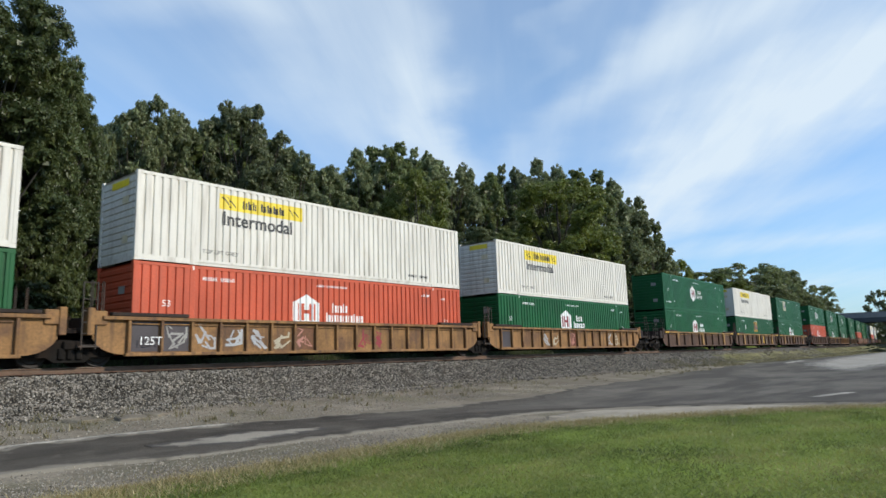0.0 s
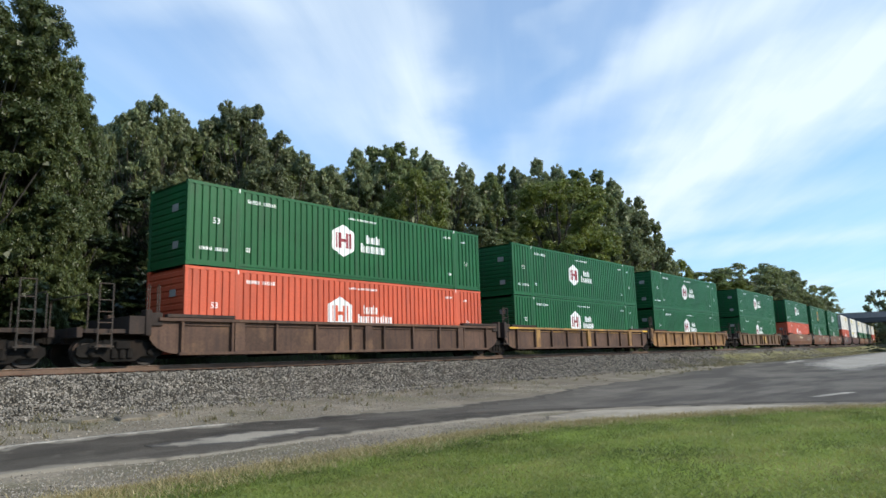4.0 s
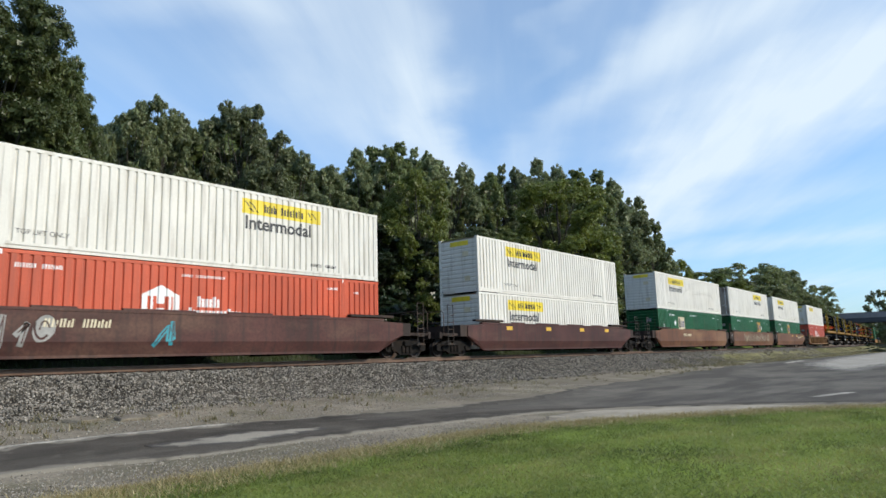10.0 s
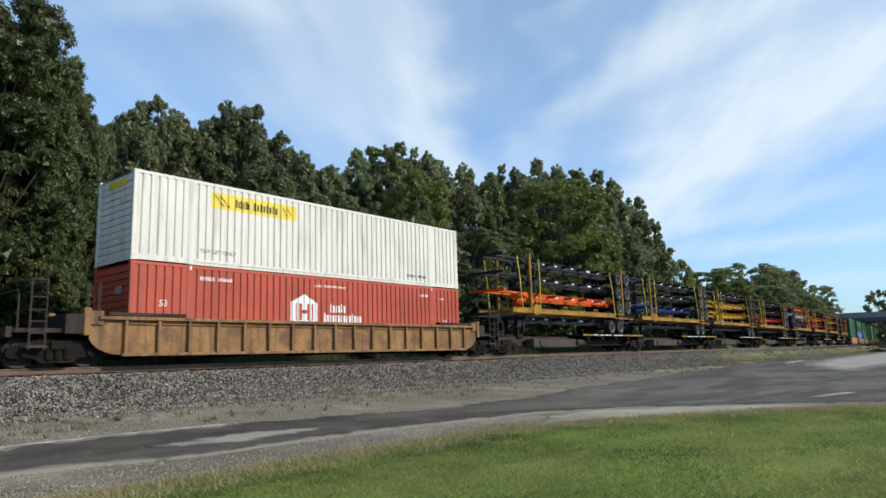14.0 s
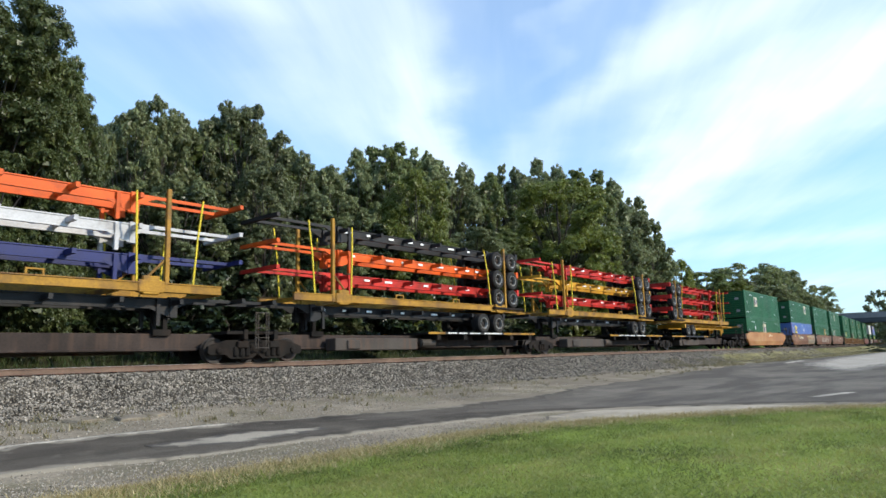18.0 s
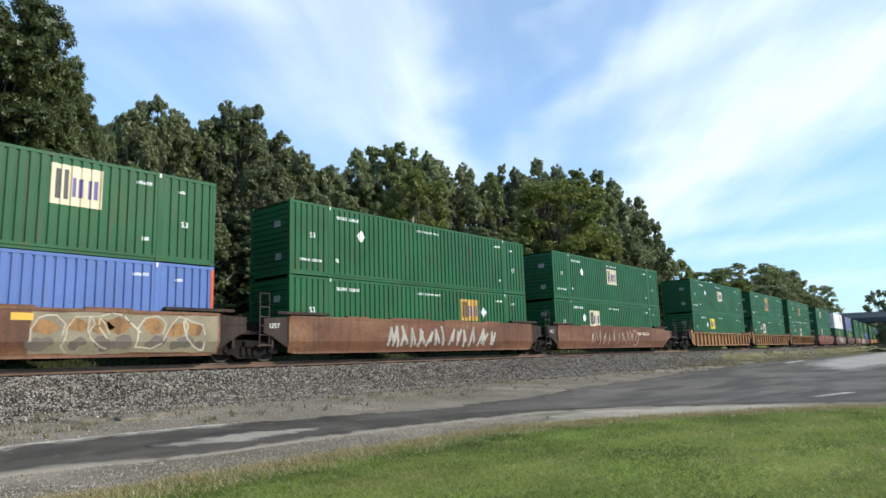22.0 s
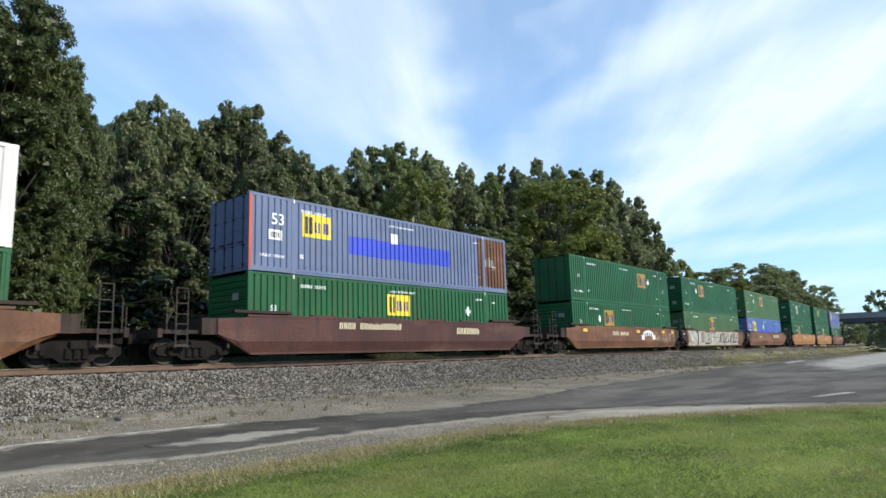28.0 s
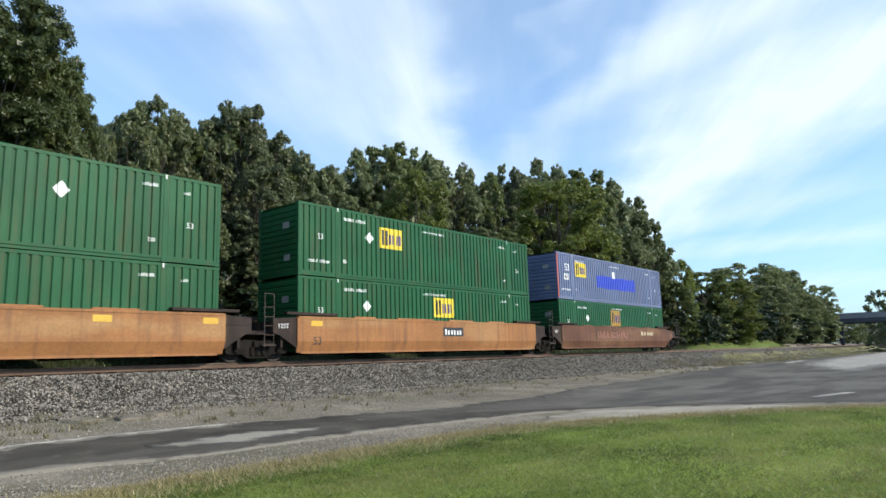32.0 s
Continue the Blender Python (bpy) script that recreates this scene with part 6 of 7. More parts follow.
def banner(car, x0, x1, z0, z1):
    """A sprayed white ribbon with folded ends and dark bars on it."""
    body, dark = bmesh.new(), bmesh.new()
    n, h = 10, z1 - z0
    arc = [(x0 + 0.45 + (x1 - x0 - 0.9) * k / n, 0.14 * math.sin(math.pi * k / n)) for k in range(n + 1)]
    for (a, u), (b, v) in zip(arc, arc[1:]):
        flat(body, ((a, z0 + 0.2 * h + u), (b, z0 + 0.2 * h + v), (b, z1 - 0.15 + v), (a, z1 - 0.15 + u)))
    flat(body, ((x0, z0 + 0.05), (x0 + 0.6, z0), (x0 + 0.6, z0 + 0.42 * h), (x0, z0 + 0.5 * h), (x0 + 0.2, z0 + 0.25 * h)), -0.0006)
    flat(body, ((x1, z0 + 0.05), (x1 - 0.6, z0), (x1 - 0.6, z0 + 0.42 * h), (x1, z0 + 0.5 * h), (x1 - 0.2, z0 + 0.25 * h)), -0.0006)
    stroke(dark, [(a, z0 + 0.2 * h + u) for a, u in arc], 0.035, -0.0006)
    stroke(dark, [(a, z1 - 0.15 + u) for a, u in arc], 0.035, -0.0006)
    for k in range(4):
        a = x0 + 0.62 + (x1 - x0 - 1.3) * k / 3.6
        flat(dark, ((a, z0 + 0.36 * h), (a + 0.2, z0 + 0.36 * h), (a + 0.24, z0 + 0.72 * h), (a + 0.03, z0 + 0.72 * h)), -0.001)
    spray_parts(car, "sprayed white ribbon with dark bars", (body, "mark_white"), (dark, "spray_dark"))


def scrawl(car, x0, x1, z0, z1, seed, mat="spray_pale"):
    """Thin looping sprayed lines."""
    r = random.Random(seed)
    bm = bmesh.new()
    x = x0
    while x < x1 - 0.2:
        w, h = r.uniform(0.3, 0.55), (z1 - z0) * r.uniform(0.6, 1.0)
        t0, sweep_ = r.uniform(0, 6), r.choice((-1, 1)) * r.uniform(3.0, 5.5)
        pts = [(x + w * 0.5 + w * 0.5 * math.cos(t0 + sweep_ * k / 9), z0 + h * 0.5 + h * 0.5 * math.sin(t0 + sweep_ * k / 9)) for k in range(10)]
        stroke(bm, pts, r.uniform(0.03, 0.055), -0.0006 * r.randint(0, 3))
        x += w * r.uniform(0.7, 1.1)
    spray_parts(car, "thin looping sprayed lines", (bm, mat))


def plate_marks(car, x0, h, n, z=1.12, mat="mark_cream", y=-1.507):
    bm = bmesh.new()
    for s in word(x0, z, h, n, h * 0.86, n, 0.15):
        bm.faces.new([bm.verts.new((a, y, b)) for a, b in s])
    tagged(part("painted_number", bm, mat, car, "slanted pale lettering shown as bars"), kind="stuff")


def patches(car, xs, w=0.55, h=0.2, z=1.3, mat="patch_yellow", y=-1.507):
    for x in xs:
        bm = boxes((x, x + w, y, y + 0.004, z, z + h))
        part("reflective_patch", bm, mat, car, "yellow reflective patch")


def well_car(kind, paint, left_end, right_end, chord=None, marks=()):
    """One unit of a double-stack well car, centred on its container."""
    tone = {"tan": "tan", "brown_rib": "dull red-brown", "gold_rib": "dull golden-brown", "brown": "rust-brown", "maroon": "dark maroon", "oxide": "red oxide", "ochre": "orange-tan"}[paint]
    shape = "ribbed" if kind == "rib" else "smooth-sided"
    car = tagged(new("well_car"), f"{tone} {shape} double-stack railway well car on the track", "well car", "well cars of the train")
    car["paint"] = paint
    for turn in (0, 180):
        if kind == "rib":
            piece("side_web", "rib_web", paint, rib_web_bm, car, turn=turn)
            piece("top_chord", "chord", chord or paint, chord_bm, car, turn=turn)
            piece("bottom_chord", "foot", paint, foot_bm, car, turn=turn)
            piece("side_rod", "side_rod", chord or paint, lambda: boxes((-8.1, 8.1, -1.45, -1.41, 1.24, 1.275)), car, turn=turn)
            bays = 9 if paint in ("brown_rib", "gold_rib") or marks[:1] == (("wide",),) else 16
            for k in range(bays + 1):
                x = -8.2 + 16.4 / bays * k
                piece("rib", "rib", paint, rib_bm, car, (x if turn == 0 else -x, 0, 0), turn)
            if bays == 9:
                for x in (-6.1, 0.0, 6.1):
                    piece("side_plate", "side_plate", chord or paint, lambda: boxes((-0.2, 0.2, -1.515, -1.38, 0.34, 1.4), bevel=0.01), car, (x, 0, 0), turn)
        else:
            sides = (left_end, right_end) if turn == 0 else (right_end, left_end)
            piece("side_sill", "flush_side%s%s" % sides, paint, flush_side_bm(*sides), car, turn=turn)
            if sides[0] == "j":
                piece("end_sill", "end_sill", "car_end", end_sill_bm, car, turn=turn, label="sooty dark end of the car")
            if sides[1] == "j":
                piece("end_sill", "end_sill_r", "car_end", lambda: mirror(end_sill_bm()), car, turn=turn + 180, label="sooty dark end of the car")
            if turn == 0 and left_end == "j":
                lettering(car, "125T", -9.12, -1.476, 1.2, 0.24, "mark_white", "painted load rating")
            for x, w in ((-4.7, 0.6), (-1.6, 1.2), (1.7, 0.9), (4.6, 0.7)):
                piece("sill_pad", f"sill_pad{w}", paint, lambda: boxes((-w, w, -1.44, -1.31, 1.64, 1.725), bevel=0.01), car, (x, 0, 0) if turn == 0 else (-x, 0, 0), turn)
        for y in (1, -1):
            zc = 1.48 if kind == "rib" else 1.7
            piece("end_cover", f"cover{zc}{y}", "car_end", cover_bm(zc) if y == 1 else (lambda: mirror(cover_bm(zc)())), car, turn=turn)
            if kind == "rib":
                if y == 1:
                    piece("grab_bar", "grab_bar", "grey_box", grab_bar_bm, car, turn=turn, label="tall bent steel grab bars")
                piece("corner_box", f"endbox{y}", "car_end" if chord or paint == "brown_rib" else paint, endbox_bm if y == 1 else (lambda: mirror(endbox_bm())), car, turn=turn)
        if chord:
            piece("chord_patch", "chord_patch", "patch_yellow", lambda: boxes((-9.0, -8.2, -1.546, -1.542, 1.365, 1.465)), car, turn=turn, label="bright yellow end of the chord")
            piece("chord_patch", "chord_patch_r", "patch_yellow", lambda: boxes((8.2, 9.0, -1.546, -1.542, 1.365, 1.465)), car, turn=turn, label="bright yellow end of the chord")
        piece("bulkhead", "bulkhead", "car_end", bulkhead_bm, car, turn=turn)
        end = left_end if turn == 0 else right_end
        if end == "e":
            piece("end_platform", "platform", "car_end", platform_bm, car, turn=turn)
            piece("coupler", "coupler", "steel", coupler_bm, car, turn=turn)
            piece("handrail", "handrail", "grey_box", handrail_bm, car, (-11.1 if turn == 0 else 11.1, 0, 0))
            piece("ladder", "ladder", "grey_box", ladder_bm, car, (-10.6 if turn == 0 else 10.6, 0, 0))
        elif turn == 180:
            piece("ladder", "ladder", "grey_box", ladder_bm, car, (10.05, 0, 0))
    for k in range(5):
        piece("crossbearer", "bearer", "steel", bearer_bm, car, (-7.4 + 3.7 * k, 0, 0))
    for kind_m, *a in marks:
        if kind_m == "mural":
            mural(car, *a)
        elif kind_m == "spray":
            graffiti(car, *a)
        elif kind_m == "bubbles":
            bubbles(car, *a)
        elif kind_m == "banner":
            banner(car, *a)
        elif kind_m == "scrawl":
            scrawl(car, *a)
        elif kind_m == "plate":
            part("dark_panel", boxes((a[0], a[1], -1.506, -1.503, a[2], a[3])), "spray_dark", car, "dark panel behind the lettering")
        elif kind_m == "num":
            plate_marks(car, *a)
        elif kind_m == "patch":
            patches(car, a)
        elif kind_m == "panels":           # dark sprayed bays between the ribs
            for k, m in a:
                sprayed_bay(car, -8.1 + 1.025 * k, m, k)
        elif kind_m == "rating":
            lettering(car, "125T", -7.95, -1.535 if kind == "rib" else -1.507, 0.62, 0.36, "mark_white", "painted load rating")
        elif kind_m == "fifty":
            lettering(car, "53", a[0], -1.507 if kind != "rib" else -1.397, 0.6, 0.42, "mark_black", "painted number")
        elif kind_m == "board":
            part("name_board", boxes((a[0], a[0] + 1.5, -1.512, -1.507, 0.95, 1.36)), "mark_black", car, "black board with pale bars")
            bm = bmesh.new()
            for s in word(a[0] + 0.12, 1.02, 0.26, 3, 0.44, 5):
                bm.faces.new([bm.verts.new((p, -1.516, q)) for p, q in s])
            tagged(part("painted_name", bm, "mark_white", car, "pale bars on the board"), kind="stuff")
    return car


# ---- trucks ----
def frame_bm():
    bm = bmesh.new()
    out = [(-1.3, 0.36), (-1.2, 0.28), (-0.62, 0.28), (-0.42, 0.14), (0.42, 0.14), (0.62, 0.28), (1.2, 0.28), (1.3, 0.36), (1.28, 0.56), (1.05, 0.64), (0.55, 0.78), (-0.55, 0.78), (-1.05, 0.64), (-1.28, 0.56)]
    bm_prism(bm, out, -1.12, -0.98)
    for x in (-0.885, 0.885):
        bm_lathe(bm, [(-1.2, 0.07), (-1.18, 0.11), (-0.98, 0.12)], 10, 0, x, 0.42)
    return bm


def spring_bm():
    bm = bmesh.new()
    for x in (-0.24, 0.0, 0.24):
        bm_lathe(bm, [(-0.01, 0.085), (0.0, 0.1), (0.24, 0.1), (0.25, 0.085)], 8)
        for v in bm.verts[-32:]:
            v.co = Vector((v.co.x + x, -1.13 + v.co.z * 0.8, 0.24 + v.co.y * 1.2))
    return bm


def railwheel_bm():
    bm = bmesh.new()
    bm_lathe(bm, [(-0.82, 0.12), (-0.82, 0.3), (-0.8, 0.33), (-0.82, 0.4), (-0.82, 0.42), (-0.71, 0.425), (-0.69, 0.455), (-0.66, 0.45), (-0.68, 0.33), (-0.7, 0.12)], 24)
    return bm


def axle_bm():
    bm = bmesh.new()
    bm_lathe(bm, [(-1.0, 0.08), (-0.6, 0.09), (0.6, 0.09), (1.0, 0.08)], 10)
    return bm


def bolster_bm():
    return boxes((-0.22, 0.22, -1.25, 1.25, 0.5, 0.74), (-0.35, 0.35, -0.35, 0.35, 0.7, 0.82), bevel=0.03)


def rail_truck():
    t = tagged(new("freight_truck"), "grimy cast-steel freight car truck with four wheels", "rail truck", "trucks of the train")
    for turn in (0, 180):
        piece("side_frame", "frame", "steel", frame_bm, t, turn=turn)
        piece("spring_set", "springs", "steel", spring_bm, t, turn=turn)
        for x in (-0.885, 0.885):
            piece("wheel", "railwheel", "wheel", railwheel_bm, t, (x, 0, 0.425), turn)
    for x in (-0.885, 0.885):
        piece("axle", "axle", "steel", axle_bm, t, (x, 0, 0.425))
    piece("bolster", "bolster", "steel", bolster_bm, t)
    return t


# ---- spine cars with bundled chassis ----
def spine_car(left_end, right_end, flip):
    car = tagged(new("spine_car"), "dark grimy spine car with a yellow-edged wheel deck", "spine car", "spine cars of the train")
    f = 180 if flip else 0
    piece("centre_sill", "spine_sill", "car_end", lambda: boxes((-8.3, 8.3, -0.36, 0.36, 0.5, 1.02), (-7.6, 7.6, -0.5, 0.5, 0.44, 0.52), bevel=0.02), car)
    piece("deck", "spine_deck", "steel", lambda: boxes((-0.6, 8.4, -1.42, 1.42, 1.04, 1.14)), car, turn=f)
    for y in (-1.44, 1.42):
        piece("deck_edge", f"spine_edge{y}", "frame_yellow", lambda: boxes((-0.6, 0.6, y, y + 0.02, 1.05, 1.15), (5.4, 8.4, y, y + 0.02, 1.05, 1.15)), car, turn=f, label="yellow-painted deck edge")
        piece("deck_edge", f"spine_edge_b{y}", "black", lambda: boxes((0.6, 5.4, y, y + 0.02, 1.05, 1.15)), car, turn=f, label="black deck edge")
        bars = [rect(0.8 + 0.17 * k, 0.92 + 0.17 * k, 1.07, 1.135) for k in range(26) if k not in (4, 9, 15, 16)]

        def bars_bm():
            bm = bmesh.new()
            for s in bars:
                bm.faces.new([bm.verts.new((a, -1.444, b)) for a, b in s])
            return bm
    piece("painted_number", "spine_bars", "mark_white", bars_bm, car, turn=f, label="pale lettering shown as bars")
    for x in (0.2, 2.2, 4.2, 6.2, 8.0):
        piece("cross_arm", "cross_arm", "steel", lambda: boxes((-0.12, 0.12, -1.38, 1.38, 0.8, 1.04)), car, (x if not flip else -x, 0, 0))
    for turn in (0, 180):
        piece("side_box", "spine_box", "grey_box", lambda: boxes((-5.9, -1.0, -1.12, -0.5, 0.36, 0.86), (-5.3, -4.6, -1.2, -1.1, 0.42, 0.78), bevel=0.03), car, turn=turn, label="grimy black side box")
    bm_tank = "spine_tank"

    def tank():
        bm = bmesh.new()
        bm_lathe(bm, [(-0.55, 0.1), (-0.5, 0.19), (0.5, 0.19), (0.55, 0.1)], 12)
        for v in bm.verts:
            v.co = Vector((v.co.y * 0.9 - 0.2, v.co.x - 0.95, v.co.z + 0.66))
        return bm
    piece("air_tank", bm_tank, "grey_box", tank, car, turn=f, label="small grey air tank")
    piece("hitch", "spine_hitch", "steel", lambda: boxes((-6.6, -6.0, -0.5, 0.5, 0.95, 1.15), (-6.5, -6.35, -0.45, -0.3, 1.1, 2.1), (-6.5, -6.35, 0.3, 0.45, 1.1, 2.1), (-6.7, -6.0, -0.5, 0.5, 2.08, 2.18)), car, turn=f)
    for turn, end in ((0, left_end), (180, right_end)):
        if end == "e":
            piece("end_platform", "spine_platform", "steel", lambda: boxes((-10.2, -8.2, -1.3, 1.3, 0.98, 1.08), (-10.25, -10.1, -1.35, 1.35, 0.8, 1.14)), car, turn=turn)
            piece("coupler", "spine_coupler", "steel", lambda: boxes((-10.7, -10.1, -0.13, 0.13, 0.7, 0.95)), car, turn=turn)
            piece("ladder", "short_ladder", "grey_box", short_ladder_bm, car, (-9.6 if turn == 0 else 9.6, 0, 0))
    return car


def tyre_bm():
    bm = bmesh.new()
    bm_lathe(bm, [(-1.24, 0.28), (-1.27, 0.33), (-1.27, 0.44), (-1.22, 0.495), (-1.06, 0.495), (-1.02, 0.44), (-1.02, 0.33), (-1.0, 0.495), (-0.8, 0.495), (-0.76, 0.4), (-0.78, 0.28)], 22, caps=False)
    return bm


def rim_bm():
    """The bright lip of a wheel and the steep wall behind it."""
    bm = bmesh.new()
    bm_lathe(bm, [(-1.25, 0.285), (-1.265, 0.29), (-1.262, 0.262), (-1.235, 0.254), (-1.12, 0.24), (-1.1, 0.245), (-1.1, 0.28)], 20, caps=False)
    return bm


def wheel_disc_bm():
    """The deep dished wheel centre with its hub."""
    bm = bmesh.new()
    bm_lathe(bm, [(-1.12, 0.243), (-1.06, 0.2), (-1.05, 0.13), (-1.06, 0.105), (-1.17, 0.095), (-1.19, 0.06), (-1.2, 0.01), (-0.98, 0.01), (-0.98, 0.24)], 16, caps=False)
    return bm


def beam_bm():
    """An I-section beam."""
    prof = [(-0.56, 0.54), (-0.56, 0.5), (-0.53, 0.49), (-0.53, 0.23), (-0.56, 0.22), (-0.56, 0.18), (-0.44, 0.18), (-0.44, 0.22), (-0.47, 0.23), (-0.47, 0.49), (-0.44, 0.5), (-0.44, 0.54)]
    bm = bmesh.new()
    a, b = [[bm.verts.new((x, y, z)) for y, z in prof] for x in (-5.2, 7.2)]
    for k in range(12):
        bm.faces.new((a[k], a[(k + 1) % 12], b[(k + 1) % 12], b[k]))
    bm.faces.new(a)
    bm.faces.new(b[::-1])
    return bm


def neck_bm():
    bm = boxes((-8.7, -5.1, -0.5, -0.42, 0.46, 0.57), (-5.3, -5.05, -0.6, -0.35, -0.1, 0.58))
    # gusset where the neck steps down to the beam
    bm_prism(bm, [(-5.3, -0.1), (-5.05, -0.1), (-4.3, 0.2), (-4.3, 0.24), (-5.05, 0.24)], -0.57, -0.55)
    bm_prism(bm, [(-5.3, 0.46), (-5.3, 0.2), (-5.9, 0.46)], -0.5, -0.44)
    return bm


def chassis(paint, rim="rim"):
    names = {"black": "black", "ch_red": "bright red", "ch_orange": "orange", "ch_yellow": "yellow", "ch_white": "white", "ch_blue": "dark blue"}
    ch = tagged(new("container_chassis"), f"{names[paint]} steel container chassis stacked in a bundle", "chassis", "bundled chassis on the train")
    for turn, y in ((0, 0), (0, 1)):
        piece("main_beam", f"beam{y}", paint, beam_bm if y == 0 else (lambda: mirror(beam_bm())), ch)
        piece("gooseneck", f"neck{y}", paint, neck_bm if y == 0 else (lambda: mirror(neck_bm())), ch)
    for x in (-5.15, -3.2, -1.2, 0.8, 2.8, 4.6, 7.1):
        piece("crossmember", "crossmember", paint, lambda: boxes((-0.06, 0.06, -1.15, 1.15, 0.3, 0.46)), ch, (x, 0, 0))
    piece("front_bolster", "front_bolster", paint, lambda: boxes((-8.82, -8.68, -1.2, 1.2, 0.44, 0.59)), ch)
    piece("rear_bolster", "rear_bolster", paint, lambda: boxes((7.15, 7.35, -1.2, 1.2, 0.2, 0.52)), ch)
    for y in (-0.62, 0.5):
        piece("landing_leg", f"leg{y}", paint, lambda: boxes((-4.7, -4.58, y, y + 0.12, -0.38, 0.5)), ch)
    for k in range(10):
        long_ = (0.2, 0.32, 0.46)[(k * 7 + len(paint)) % 3]
        piece("reflective_tape", f"tape{long_}", "mark_white", lambda: boxes((-long_ / 2, long_ / 2, -0.57, -0.5605, 0.34, 0.43)), ch, (-4.5 + 1.15 * k + 0.25 * math.sin(5.0 * k + len(paint)), 0, 0), label="white reflective tape")
    for x in (5.4, 6.72):
        piece("axle", "road_axle", "steel", lambda: boxes((-0.07, 0.07, -0.95, 0.95, -0.07, 0.07), bevel=0.02), ch, (x, 0, 0))
        for turn in (0, 180):
            w = new("wheel", mesh_for("tyre", "tyre", tyre_bm))
            w.parent = ch
            w.matrix_basis = pose(x, 0, 0, 0, 0, turn)
            w["label"] = "dusty black dual tyre"
            piece("rim", "rim", rim, rim_bm, w, label="pale steel rim" if rim == "rim" else "dark steel rim")
            piece("wheel_centre", "wheel_centre", "wheel", wheel_disc_bm, w, label="dark dished wheel centre")
    return ch


def bundle_frame():
    fr = tagged(new("bundle_frame"), "worn yellow bundling frame with tall stake posts and straps", "bundle frame", "bundle frames on the train")
    for y in (-1.2, 1.08):
        piece("side_beam", f"fr_beam{y}", "frame_yellow", lambda: boxes((-8.0, 4.9, y, y + 0.12, 2.3, 2.56), (4.7, 7.6, y, y + 0.12, 2.24, 2.46), bevel=0.012), fr)
        piece("beam_flange", f"fr_flange{y}", "frame_yellow", lambda: boxes((-8.0, 4.9, y - 0.03, y + 0.15, 2.56, 2.6)), fr)
        for x in (-6.05, 6.05):
            piece("stake_post", f"fr_post{y}", "frame_yellow", lambda: boxes((-0.07, 0.07, y - 0.02, y + 0.12, 2.3, 5.72), bevel=0.012), fr, (x, 0, 0))
            piece("post_foot", f"fr_foot{y}", "frame_yellow", lambda: boxes((-0.45, 0.4, y - 0.06, y + 0.16, 2.26, 2.66), (-0.3, 0.25, y - 0.05, y + 0.15, 2.2, 2.8), bevel=0.03), fr, (x - 0.55 if x > 0 else x + 0.55, 0, 0))

        def brace():
            bm = bmesh.new()
            bm_tube(bm, [(-5.3, y, 2.62), (-6.0, y, 3.35)], 0.045, 6)
            return bm
        piece("brace", f"fr_brace{y}", "frame_yellow", brace, fr)
        for x, lean in ((-7.0, 0.25), (-5.1, -0.15), (4.7, 0.35)):
            def strap():
                bm = bmesh.new()
                bm_tube(bm, [(x, y + 0.02, 2.6), (x - lean * 0.5, y + 0.03, 4.2), (x - lean, y + 0.1, 5.5)], 0.035, 4)
                return bm
            piece("strap", f"fr_strap{y}{x}", "strap", strap, fr, label="yellow webbing strap")
        for x in (-2.2, 1.8):
            piece("pocket", f"fr_pocket{y}", "frame_yellow", lambda: boxes((-0.25, -0.19, y, y + 0.08, 2.6, 2.76), (0.19, 0.25, y, y + 0.08, 2.6, 2.76), (-0.25, 0.25, y, y + 0.08, 2.74, 2.79)), fr, (x, 0, 0))
    for x in (-7.9, -4.5, -1.0, 2.5, 7.4):
        piece("cross_beam", "fr_cross", "frame_yellow", lambda: boxes((-0.08, 0.08, -1.1, 1.1, 2.26, 2.4)), fr, (x, 0, 0))
    piece("wheel_tray", "fr_tray", "steel", lambda: boxes((4.8, 7.6, -1.35, 1.35, 2.4, 2.5)), fr)
    return fr


# ---- the train ----
def jb(x=2.8, paint="white", **k):
    return (paint, "jb", x, None, k)


